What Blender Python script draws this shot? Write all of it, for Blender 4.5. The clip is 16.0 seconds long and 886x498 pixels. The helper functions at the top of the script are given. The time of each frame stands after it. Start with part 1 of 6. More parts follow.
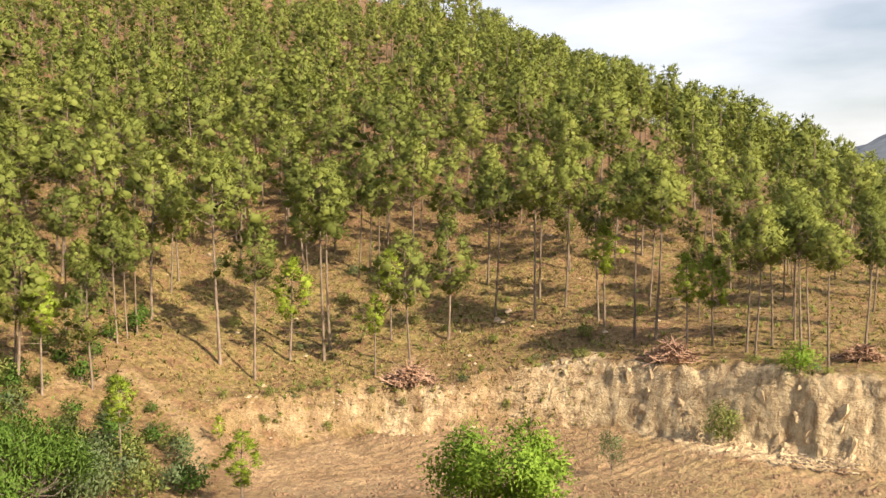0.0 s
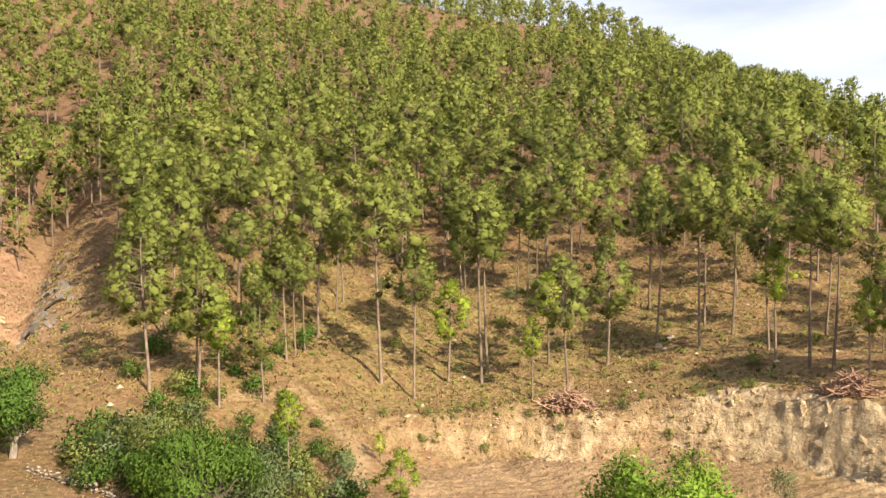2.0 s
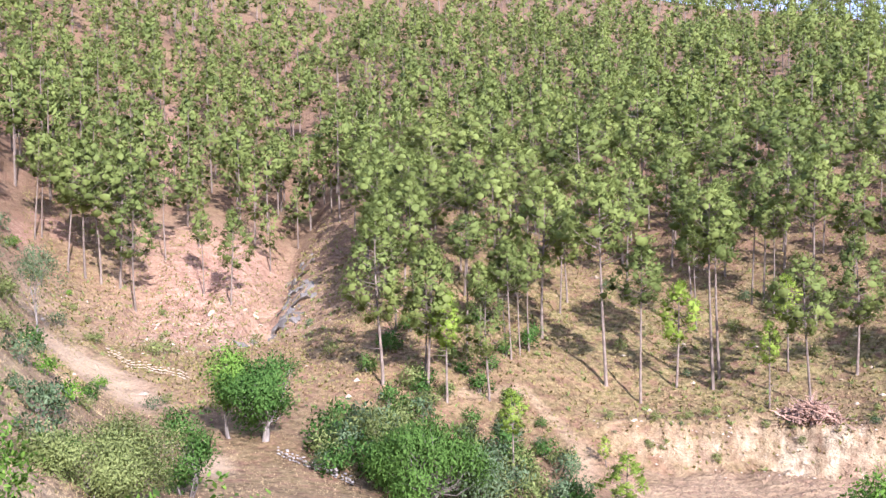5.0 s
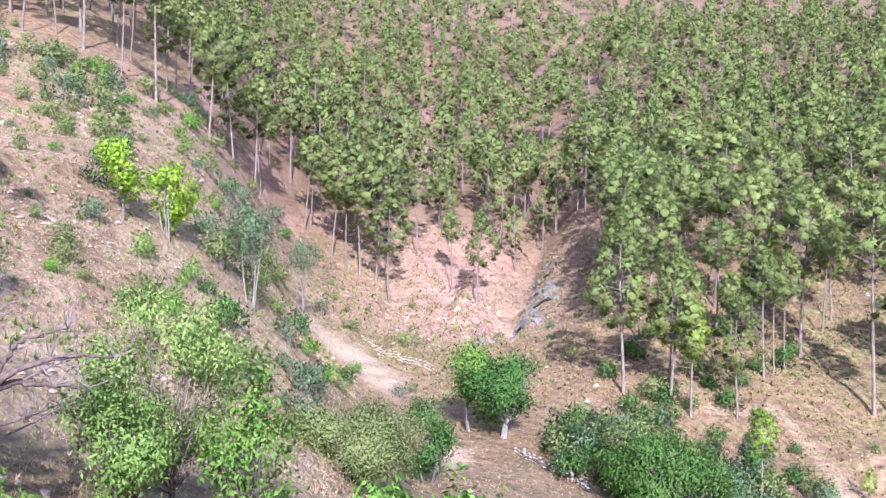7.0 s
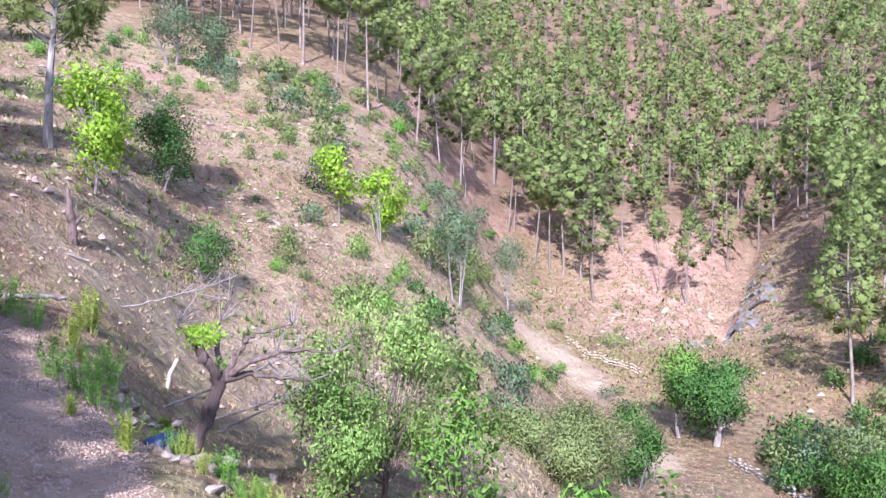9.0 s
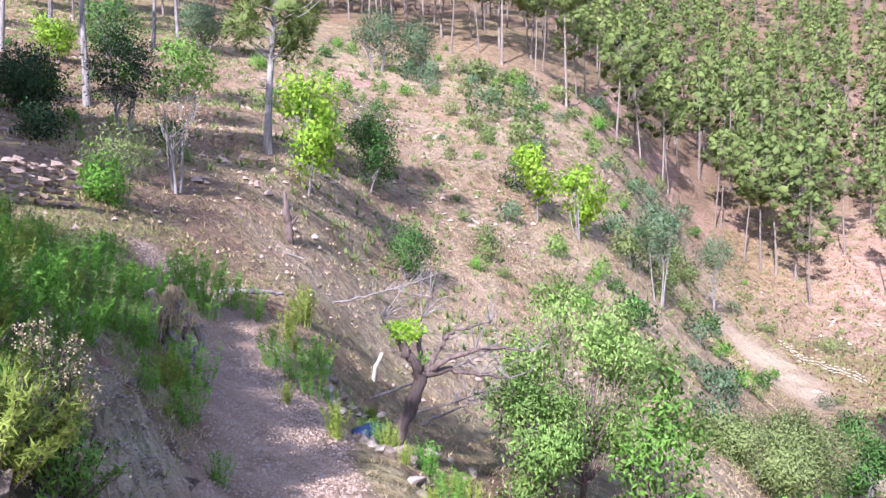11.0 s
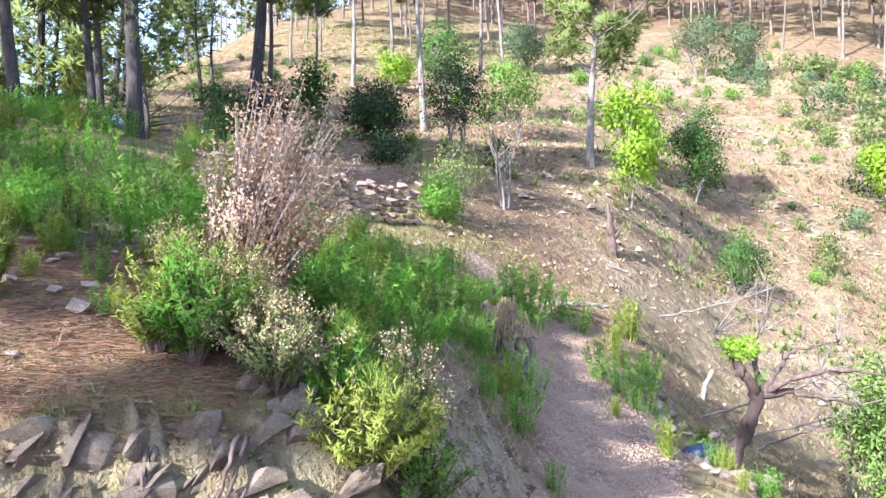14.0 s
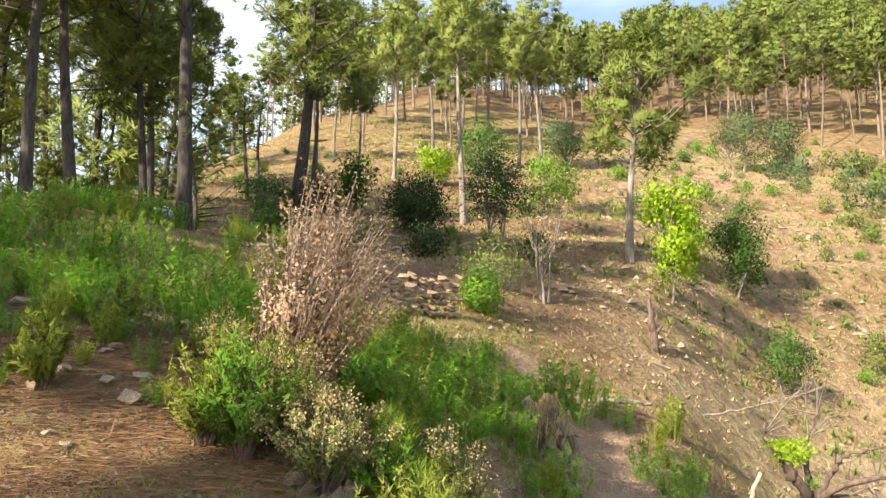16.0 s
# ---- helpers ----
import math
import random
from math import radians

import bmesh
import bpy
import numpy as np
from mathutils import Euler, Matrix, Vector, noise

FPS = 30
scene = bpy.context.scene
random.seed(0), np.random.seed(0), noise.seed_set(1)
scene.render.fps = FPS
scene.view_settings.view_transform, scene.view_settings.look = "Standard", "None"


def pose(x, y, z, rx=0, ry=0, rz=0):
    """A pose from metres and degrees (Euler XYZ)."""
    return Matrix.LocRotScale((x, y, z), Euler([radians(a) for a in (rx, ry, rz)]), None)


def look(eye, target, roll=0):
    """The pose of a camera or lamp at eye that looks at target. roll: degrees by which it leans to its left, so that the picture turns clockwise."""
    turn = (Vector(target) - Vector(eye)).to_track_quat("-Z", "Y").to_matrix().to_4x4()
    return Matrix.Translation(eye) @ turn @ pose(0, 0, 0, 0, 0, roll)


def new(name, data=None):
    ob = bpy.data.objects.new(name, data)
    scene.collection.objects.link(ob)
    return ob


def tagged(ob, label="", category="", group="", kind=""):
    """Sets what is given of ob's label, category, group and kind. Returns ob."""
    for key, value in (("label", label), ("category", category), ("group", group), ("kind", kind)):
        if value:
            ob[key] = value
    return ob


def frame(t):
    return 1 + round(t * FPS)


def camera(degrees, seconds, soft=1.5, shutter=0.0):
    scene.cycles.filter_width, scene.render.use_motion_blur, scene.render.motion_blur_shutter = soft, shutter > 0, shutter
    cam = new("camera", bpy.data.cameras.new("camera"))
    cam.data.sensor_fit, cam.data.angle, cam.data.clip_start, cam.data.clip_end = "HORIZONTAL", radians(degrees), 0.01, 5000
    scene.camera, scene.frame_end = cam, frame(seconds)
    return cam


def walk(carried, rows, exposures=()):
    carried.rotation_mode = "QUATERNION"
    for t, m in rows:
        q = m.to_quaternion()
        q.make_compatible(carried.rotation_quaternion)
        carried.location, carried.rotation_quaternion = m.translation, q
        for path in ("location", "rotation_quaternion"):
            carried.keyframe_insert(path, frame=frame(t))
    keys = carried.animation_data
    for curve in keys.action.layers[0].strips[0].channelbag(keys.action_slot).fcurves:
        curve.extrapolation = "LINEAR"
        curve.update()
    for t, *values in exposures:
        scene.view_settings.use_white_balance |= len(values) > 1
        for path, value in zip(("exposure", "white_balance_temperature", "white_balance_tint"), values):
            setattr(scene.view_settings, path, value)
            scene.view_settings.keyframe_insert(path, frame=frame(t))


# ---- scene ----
# ---------------------------------------------------------------- camera
# seconds, heading (left of +y), pitch, roll, eye
cam = camera(55.2, 16.0, 1.4)
PATH = [
    (0.0, 0.02, -2.97, -0.34, -0.000, -0.000, -0.000),
    (0.5, 1.95, -2.70, -0.25, -0.004, -0.001, -0.002),
    (1.0, 4.17, -2.40, -0.27, -0.009, -0.010, -0.003),
    (1.5, 7.41, -1.86, -0.41, -0.014, -0.023, -0.005),
    (2.0, 10.63, -1.34, -0.47, -0.020, -0.044, -0.008),
    (2.5, 12.99, -1.04, -0.41, -0.025, -0.055, -0.012),
    (3.0, 15.01, -0.94, -0.36, -0.029, -0.060, -0.015),
    (3.2, 15.85, -1.00, -0.32, -0.032, -0.068, -0.015),
    (5.3, 27.94, -1.05, -0.79, -0.035, -0.076, -0.016),
    (5.5, 29.60, -1.04, -0.52, -0.041, -0.072, -0.010),
    (6.0, 33.85, -1.04, 0.03, -0.052, -0.076, 0.000),
    (6.5, 38.07, -0.95, 0.45, -0.055, -0.072, -0.007),
    (7.0, 42.04, -0.92, 1.03, -0.058, -0.111, -0.008),
    (7.5, 45.54, -1.28, 1.44, -0.082, -0.128, -0.004),
    (8.0, 48.96, -1.62, 1.55, -0.092, -0.124, -0.016),
    (8.5, 52.35, -1.16, 0.91, -0.114, -0.106, -0.005),
    (9.0, 55.72, -1.09, 0.43, -0.133, -0.095, -0.012),
    (9.2, 57.48, -0.89, 0.36, -0.154, -0.078, -0.017),
    (11.3, 71.58, -1.48, -0.14, -0.154, -0.064, -0.012),
    (11.5, 73.52, -1.59, -0.34, -0.168, -0.055, -0.010),
    (12.0, 78.38, -1.49, -0.53, -0.123, -0.059, -0.004),
    (12.5, 82.37, -1.18, -0.09, -0.156, -0.069, -0.006),
    (13.0, 86.09, -0.56, -0.13, -0.144, -0.104, -0.006),
    (13.5, 88.24, -0.50, -0.45, -0.155, -0.144, 0.000),
    (14.0, 90.45, -0.33, -0.59, -0.147, -0.170, 0.002),
    (14.5, 92.13, 0.26, -0.68, -0.129, -0.192, 0.003),
    (15.0, 92.50, 2.29, -0.63, -0.125, -0.208, 0.005),
    (15.5, 92.37, 4.08, -0.24, -0.119, -0.225, 0.015),
    (16.0, 92.93, 5.87, 0.28, -0.113, -0.234, 0.026),
]
walk(cam, [(t, pose(x, y, z) @ pose(0, 0, 0, 0, 0, yaw) @ pose(0, 0, 0, 90 + pitch) @ pose(0, 0, 0, 0, 0, roll))
           for t, yaw, pitch, roll, x, y, z in PATH],
     [(0.0, 1.03, 7300, 14), (3.2, 1.14, 6700, 14), (5.5, 1.46, 4850, 28), (9.0, 1.46, 4650, 28), (12.0, 1.62, 4780, 22),
      (14.5, 2.02, 4980, 12), (15.5, 1.70, 5880, 7), (16.0, 1.46, 6500, 6)])

# ---------------------------------------------------------------- light
SUN_AZ, SUN_EL = -131.0, 30.0       # behind the viewer, to the right of the first view
world = bpy.data.worlds.new("sky")
scene.world = world
world.use_nodes = True
wn = world.node_tree.nodes
sky = wn.new("ShaderNodeTexSky")
sky.sky_type, sky.sun_disc = "NISHITA", False
sky.sun_elevation, sky.sun_rotation = radians(SUN_EL), radians(-SUN_AZ)
sky.air_density, sky.dust_density = 1.0, 2.5
# thin drifting cloud over the blue
tc, nz, ramp, mix = (wn.new("ShaderNodeTexCoord"), wn.new("ShaderNodeTexNoise"), wn.new("ShaderNodeValToRGB"), wn.new("ShaderNodeMixRGB"))
mp = wn.new("ShaderNodeMapping")
mp.inputs["Scale"].default_value = (1.0, 1.0, 4.0)
nz.inputs["Scale"].default_value, nz.inputs["Detail"].default_value = 2.2, 6
ramp.color_ramp.elements[0].position, ramp.color_ramp.elements[1].position = 0.32, 0.92
mix.inputs[2].default_value = (8.3, 8.7, 9.9, 1)
lk = world.node_tree.links.new
lk(tc.outputs["Generated"], mp.inputs[0]); lk(mp.outputs[0], nz.inputs["Vector"]); lk(nz.outputs[0], ramp.inputs[0])
lk(ramp.outputs[0], mix.inputs[0]); lk(sky.outputs[0], mix.inputs[1]); lk(mix.outputs[0], wn["Background"].inputs[0])
wn["Background"].inputs[1].default_value = 0.09

sun = new("sun", bpy.data.lights.new("sun", "SUN"))
sun.data.energy, sun.data.angle, sun.data.color = 5.0, radians(0.6), (1.0, 0.86, 0.66)
sa, se = radians(SUN_AZ), radians(SUN_EL)
sun.matrix_world = look((-60 * math.sin(sa), 60 * math.cos(sa), 60 * math.tan(se)), (0, 0, 0))

# ---------------------------------------------------------------- helpers
def mesh_from(name, verts, faces, mat=None, smooth=False, normals=None):
    me = bpy.data.meshes.new(name)
    me.from_pydata([tuple(v) for v in np.asarray(verts, float).tolist()], [], [tuple(f) for f in faces])
    me.update()
    if mat:
        me.materials.append(mat)
    if smooth:
        me.polygons.foreach_set("use_smooth", [True] * len(me.polygons))
    if normals is not None:
        me.normals_split_custom_set_from_vertices(np.asarray(normals, float).tolist())
    return me


def empty(name, m, label, category, group="", kind=""):
    ob = new(name)
    ob.empty_display_size = 0.2
    ob.matrix_basis = m
    return tagged(ob, label, category, group, kind)


def part(name, data, parent, label="", m=None):
    """A mesh as a part under a thing; data: a mesh, or (verts, faces, material[, smooth])."""
    me = data if isinstance(data, bpy.types.Mesh) else mesh_from(name, *data)
    ob = new(name, me)
    ob.parent = parent
    if m is not None:
        ob.matrix_basis = m
    return tagged(ob, label)


def thing(name, data, m, label, category, group="", kind=""):
    me = data if isinstance(data, bpy.types.Mesh) else mesh_from(name, *data)
    ob = new(name, me)
    ob.matrix_basis = m
    return tagged(ob, label, category, group, kind)


def polar(az, r):
    return -math.sin(radians(az)) * r, math.cos(radians(az)) * r


# ---------------------------------------------------------------- terrain
# Fall and rise of the ground along sections through the standpoint: heading, then pairs of distance and height.
SECTIONS = []


def section(az, *rz):
    r = np.array([0.5] + list(rz[0::2]), float)
    z = np.array([-1.62] + list(rz[1::2]), float)
    SECTIONS.append((az, r, z))


section(-180, 10, -1.6, 40, -1, 120, -4, 500, -30, 3500, 60)
section(-120, 10, -2.5, 40, -6, 120, -12, 500, -30, 3500, 60)
section(-60, 8, -3.5, 25, -11, 46, -15, 60, -14, 100, -9, 200, -8, 500, -40, 2500, -30, 3500, -30)
section(-30, 8, -3.5, 25, -11, 45, -15.4, 59, -9.8, 65, -8.8, 90, -6.5, 150, -6.0, 220, -7.0, 300, -12, 600, -60, 2300, -40, 3500, -40)
section(-22, 8, -3.5, 25, -11, 46, -15.6, 60, -9.6, 70, -7.8, 110, -2.6, 180, 2.2, 250, 4.4, 330, -2, 700, -40, 2400, -30, 3500, -30)
section(-10, 8, -3.5, 25, -11, 50, -16.1, 64, -10.9, 75, -8.4, 110, 2.5, 170, 15.5, 300, 38, 380, 48, 480, 40, 900, 10, 3500, 60)
section(0, 8, -3.5, 25, -11, 53, -16.5, 67, -12.8, 75, -10.6, 110, 3, 150, 16, 250, 44, 400, 90, 500, 80, 900, 20, 3500, 60)
section(13, 8, -3.5, 25, -11, 53, -16.8, 67, -13.4, 80, -9.2, 115, 3.5, 160, 18, 260, 52, 420, 112, 520, 120, 900, 60, 3500, 60)
section(21, 8, -3.8, 25, -10.8, 46, -15.4, 58, -14.4, 62, -12.6, 70, -10.0, 85, -5.6, 110, 2.5, 160, 19, 260, 55, 420, 118, 520, 125, 900, 60, 3500, 60)
section(28, 8, -3.8, 25, -10.0, 46, -13.4, 55, -12.4, 62, -10.4, 75, -6.6, 100, 0.5, 150, 16, 250, 54, 400, 116, 520, 125, 900, 60, 3500, 60)
section(37, 8, -4.0, 25, -9.6, 45, -12.2, 52, -12.1, 75, -10.1, 92, -8.4, 110, -4.0, 140, 4, 200, 26, 300, 70, 420, 122, 520, 128, 900, 60, 3500, 60)
section(46, 8, -4.2, 20, -8, 32, -9.6, 45, -11.6, 62, -11.8, 72, -11.0, 86, -9.7, 100, -7.2, 140, 10, 200, 34, 300, 80, 420, 125, 520, 130, 900, 60, 3500, 60)
section(52, 8, -4.0, 20, -6.6, 34, -6.6, 50, -5.8, 62, -7.2, 84, -6.6, 100, -3, 140, 13, 200, 38, 300, 85, 420, 128, 900, 60, 3500, 60)
section(58, 8, -3.6, 14, -5.0, 22, -5.6, 30, -4.6, 40, -2.6, 50, 0.3, 70, 5.8, 100, 14, 150, 33, 200, 56, 300, 98, 400, 130, 900, 60, 3500, 60)
section(65, 7, -2.9, 12, -4.4, 20, -4.8, 28, -3.2, 40, 0.5, 60, 7.5, 90, 17, 140, 36, 200, 61, 290, 102, 400, 120, 900, 60, 3500, 60)
section(72, 6, -2.4, 9.6, -2.5, 12, -3.4, 18, -3.9, 26, -2.4, 36, 0.9, 60, 8.3, 90, 18, 140, 37, 200, 63, 280, 95, 350, 105, 900, 60, 3500, 60)
section(79, 5, -2.3, 8, -2.4, 11, -2.2, 14, -2.05, 17, -1.6, 21, -0.6, 28, 2.3, 45, 6.6, 70, 13.5, 110, 27, 180, 54, 250, 79, 320, 86, 900, 60, 3500, 60)
section(85, 4, -2.1, 7, -2.25, 9, -2.1, 14, -1.85, 16.5, -1.2, 18.5, -0.2, 24, 1.7, 28, 2.7, 45, 7, 70, 14, 110, 27.5, 180, 51, 240, 67, 320, 72, 900, 60, 3500, 60)
section(90, 3, -1.7, 5.5, -1.75, 7, -1.2, 10, -0.9, 14, -0.45, 17, 0.3, 24, 2.0, 40, 5.6, 60, 11.6, 90, 22.5, 140, 40.5, 200, 58, 300, 64, 900, 60, 3500, 60)
section(96, 3, -1.5, 4.5, -1.15, 6, -0.7, 10, -0.4, 14, 0.05, 18, 0.9, 24, 2.4, 40, 6.3, 60, 12.8, 90, 23.5, 120, 34.5, 150, 45.5, 210, 54, 300, 46, 900, 60, 3500, 60)
section(103, 3.55, -1.55, 3.75, -1.3, 4.0, -0.85, 4.3, -0.72, 5, -0.55, 9, 0.0, 14, 0.7, 19, 1.8, 24, 2.7, 40, 6.6, 60, 12.8, 80, 19.2, 100, 26, 125, 29, 170, 20, 300, -10, 3500, 60)
section(110, 3.55, -1.55, 3.75, -1.25, 3.98, -0.72, 4.3, -0.6, 5, -0.4, 10, 0.5, 16, 1.7, 22, 2.8, 35, 5.5, 50, 8.9, 70, 13.2, 85, 14.6, 140, 6, 300, -30, 3500, 60)
section(119, 3.55, -1.55, 3.75, -1.2, 3.98, -0.68, 4.3, -0.55, 5, -0.3, 10, 0.7, 16, 2.1, 22, 3.2, 40, 5.4, 60, 7.2, 80, 7.2, 150, -6, 300, -40, 3500, 60)
section(150, 4, -1.2, 10, 0.2, 30, 2, 60, 3, 150, -2, 500, -30, 3500, 60)
section(180, 10, -1.6, 40, -1, 120, -4, 500, -30, 3500, 60)

_U = np.linspace(math.log(0.5), math.log(3500), 900)
_AZ = np.array([s[0] for s in SECTIONS], float)
_TAB = []
for _a, _r, _z in SECTIONS:
    zz = np.interp(_U, np.log(_r), _z)
    _TAB.append(np.convolve(np.pad(zz, 4, mode="edge"), np.ones(9) / 9, "valid") * 0.75 + zz * 0.25)
_FINE = np.arange(-180, 180.01, 0.5)
_k = np.exp(-0.5 * (np.arange(-9, 10) * 0.5 / 1.7) ** 2)
_TAB = np.stack([np.interp(_FINE, _AZ, c) for c in np.array(_TAB).T], 1)
_TAB = np.stack([np.convolve(np.pad(c, 9, mode="wrap"), _k / _k.sum(), "valid") for c in _TAB.T], 1)


def vnoise(x, y, seed=0):
    """Value noise in the plane, -1 to 1, on arrays."""
    xi, yi = np.floor(x).astype(np.int64), np.floor(y).astype(np.int64)
    fx, fy = x - xi, y - yi
    fx, fy = fx * fx * (3 - 2 * fx), fy * fy * (3 - 2 * fy)

    def h(a, b):
        n = (a * 374761393 + b * 668265263 + seed * 974711 + 12345) & 0x7FFFFFFF
        n = ((n ^ (n >> 13)) * 1274126177) & 0x7FFFFFFF
        n = (n ^ (n >> 16)) & 0xFFFF
        return n / 32767.5 - 1.0

    return ((h(xi, yi) * (1 - fx) + h(xi + 1, yi) * fx) * (1 - fy) + (h(xi, yi + 1) * (1 - fx) + h(xi + 1, yi + 1) * fx) * fy)


def fbm(x, y, seed=0, octaves=4):
    v, a = 0.0, 1.0
    for o in range(octaves):
        v = v + a * vnoise(x * 2 ** o, y * 2 ** o, seed + o)
        a *= 0.5
    return v / 1.9


def base_height(x, y):
    az = np.degrees(np.arctan2(-x, y))
    u = np.log(np.clip(np.hypot(x, y), 0.51, 3490))
    fu = (u - _U[0]) / (_U[1] - _U[0])
    iu = np.clip(fu.astype(int), 0, len(_U) - 2)
    fu = fu - iu
    fa = (az + 180) / 0.5
    k = np.clip(fa.astype(int), 0, len(_FINE) - 2)
    f = fa - k
    a = _TAB[k, iu] * (1 - fu) + _TAB[k, iu + 1] * fu
    b = _TAB[k + 1, iu] * (1 - fu) + _TAB[k + 1, iu + 1] * fu
    return a * (1 - f) + b * f


def smooth01(a, b, v):
    t = np.clip((v - a) / (b - a), 0, 1)
    return t * t * (3 - 2 * t)


def polyline_distance(x, y, pts):
    d = np.full(np.shape(x), 1e9)
    for (ax, ay), (bx, by) in zip(pts, pts[1:]):
        ex, ey = bx - ax, by - ay
        t = np.clip(((x - ax) * ex + (y - ay) * ey) / (ex * ex + ey * ey), 0, 1)
        d = np.minimum(d, np.hypot(x - ax - t * ex, y - ay - t * ey))
    return d


FOOTPATH = [polar(80, 2.0), polar(80.5, 6.0), polar(80.2, 9.0), polar(82, 12.0), polar(84.5, 14.5), polar(86, 15.6)]


def path_mask(x, y):
    r = np.hypot(x, y)
    half = 0.72 + 0.25 * smooth01(8, 13, r) + 0.12 * vnoise(x * 1.3, y * 1.3, 31)
    return 1 - smooth01(half - 0.12, half + 0.18, polyline_distance(x, y, FOOTPATH))


def bank_line(az):
    """Distance of the foot of the cut bank, and its rise."""
    foot = np.interp(az, [-60, -24, -12, -3, 20], [50, 51.5, 56.5, 59.5, 59.0])
    return foot, np.interp(az, [-60, -40, -22, -10, 0, 13, 17], [2.0, 4.0, 5.0, 4.4, 3.3, 3.2, 0.0])


def height(x, y):
    """Height of the ground, on arrays of plan positions."""
    x, y = np.asarray(x, float), np.asarray(y, float)
    z = base_height(x, y)
    r = np.hypot(x, y)
    az = np.degrees(np.arctan2(-x, y))
    quiet = path_mask(x, y)
    # hummocks and small terraces of the slopes
    z = z + np.minimum(r * 0.010, 1.5) * fbm(x / 17, y / 17, 3) * smooth01(6, 30, r)
    z = z + np.minimum(r * 0.0045, 0.35) * fbm(x / 3.6, y / 3.6, 7) * (1 - quiet)
    z = z + 0.05 * fbm(x / 0.7, y / 0.7, 11, 3) * (1 - 0.8 * quiet) * (1 - smooth01(25, 60, r))
    # cut bank between field and slope: ribs and hollows
    foot, rise = bank_line(az)
    foot = foot + 0.9 * vnoise(x / 5.5, y / 5.5, 17)
    z = z + rise * (smooth01(foot, foot + 2.3, r) - smooth01(foot - 6.5, foot + 7.5, r))
    bank = rise / 4.0 * np.exp(-((r - foot - 1.2) / 2.2) ** 2)
    along = np.radians(az) * foot
    z = z + bank * 0.22 * (np.abs(vnoise(along / 1.3, z / 1.1, 25)) - 0.35) + bank * 0.16 * (np.abs(vnoise(along / 0.55, z / 0.6, 27)) - 0.35) + bank * 0.45 * fbm(x / 2.6, y / 2.6, 19) + bank * 0.22 * (np.abs(vnoise(x / 0.9, y / 0.9, 23)) - 0.4) + bank * 0.2 * vnoise(x / 0.4, y / 0.4, 29)
    s = along / 1.9 + z / 1.6 + 0.8 * vnoise(x / 1.6, y / 1.6, 35)
    q = z / 0.75 - along / 3.1 + 0.7 * vnoise(x / 1.3, y / 1.3, 37)
    z = z + bank * (1 - smooth01(-6, 1, az)) * (0.16 * (s - np.floor(s) - 0.5) + 0.16 * (q - np.floor(q) - 0.5))
    # rills and rock ribs at the head of the gully
    gul = np.exp(-((az - 41) / 7) ** 2) * smooth01(72, 85, r) * (1 - smooth01(130, 170, r))
    z = z + gul * (1.3 * np.abs(fbm(x / 8, y / 8, 41)) - 0.5 + 0.4 * np.abs(vnoise(x / 2, y / 2, 43)))
    # steep-sided channel cut into the gully
    bed = 38.6 - (r - 80) * 0.072
    cut = smooth01(76, 88, r) * (1 - smooth01(140, 175, r))
    z = z - cut * (3.6 * np.exp(-((az - bed) / 1.5) ** 2) + 1.2 * np.exp(-((az - bed - 4.6) / 0.8) ** 2) + 1.0 * np.exp(-((az - bed - 8.0) / 0.7) ** 2))
    z = z + cut * np.exp(-((az - bed) / 2.6) ** 2) * (0.9 * np.abs(vnoise(x / 3.1, y / 3.1, 45)) + 0.5 * np.abs(vnoise(x / 1.3, y / 1.3, 46)) - 0.5)
    # cattle treads across the far slope
    far = smooth01(66, 72, r) * (1 - smooth01(120, 150, r)) * (1 - smooth01(50, 56, az))
    s = z / 0.95 + 0.9 * fbm(x / 9, y / 9, 47) + (x * 0.035)
    z = z + far * 0.55 * (smooth01(0.5, 1.0, s - np.floor(s)) - (s - np.floor(s)) + 0.25) * smooth01(-0.5, 0.4, fbm(x / 12, y / 12, 49))
    z = z + far * 0.16 * vnoise(x / 1.1, y / 1.1, 57)
    # broken rock face under the near bank edge: slabs that lean one way
    face = smooth01(95, 98, az) * (1 - smooth01(126, 130, az)) * smooth01(3.45, 3.6, r) * (1 - smooth01(4.02, 4.12, r))
    s = np.radians(az) * 3.8 / 0.19 + z / 0.30 + 0.9 * vnoise(x / 0.35, y / 0.35, 67) + 0.5 * vnoise(x / 0.12, y / 0.12, 68)
    q = z / 0.17 - np.radians(az) * 3.8 / 0.33 + 0.8 * vnoise(x / 0.3, y / 0.3, 69)
    z = z + face * (0.17 * (s - np.floor(s) - 0.5) * (0.5 + 0.5 * vnoise(x / 0.4, y / 0.4, 70)) + 0.09 * (q - np.floor(q) - 0.5) - 0.22 * smooth01(0.15, 0.7, vnoise(x / 0.45, y / 0.45, 72)))
    # stony earth mound between bank and path
    mound = smooth01(85.0, 86.5, az) * (1 - smooth01(92.5, 94, az)) * smooth01(4.3, 4.7, r) * (1 - smooth01(6.9, 7.6, r)) * (1 - quiet)
    s = z / 0.16 + (x + y) / 0.42 + 0.8 * vnoise(x / 0.3, y / 0.3, 74)
    z = z + mound * (0.10 * (s - np.floor(s) - 0.5) + 0.10 * vnoise(x / 0.25, y / 0.25, 75) + 0.05 * vnoise(x / 0.09, y / 0.09, 76))
    # stepped terraces on the open slope
    ter = smooth01(54, 62, az) * (1 - smooth01(100, 108, az)) * smooth01(22, 28, r) * (1 - smooth01(55, 75, r))
    s = z / 1.7
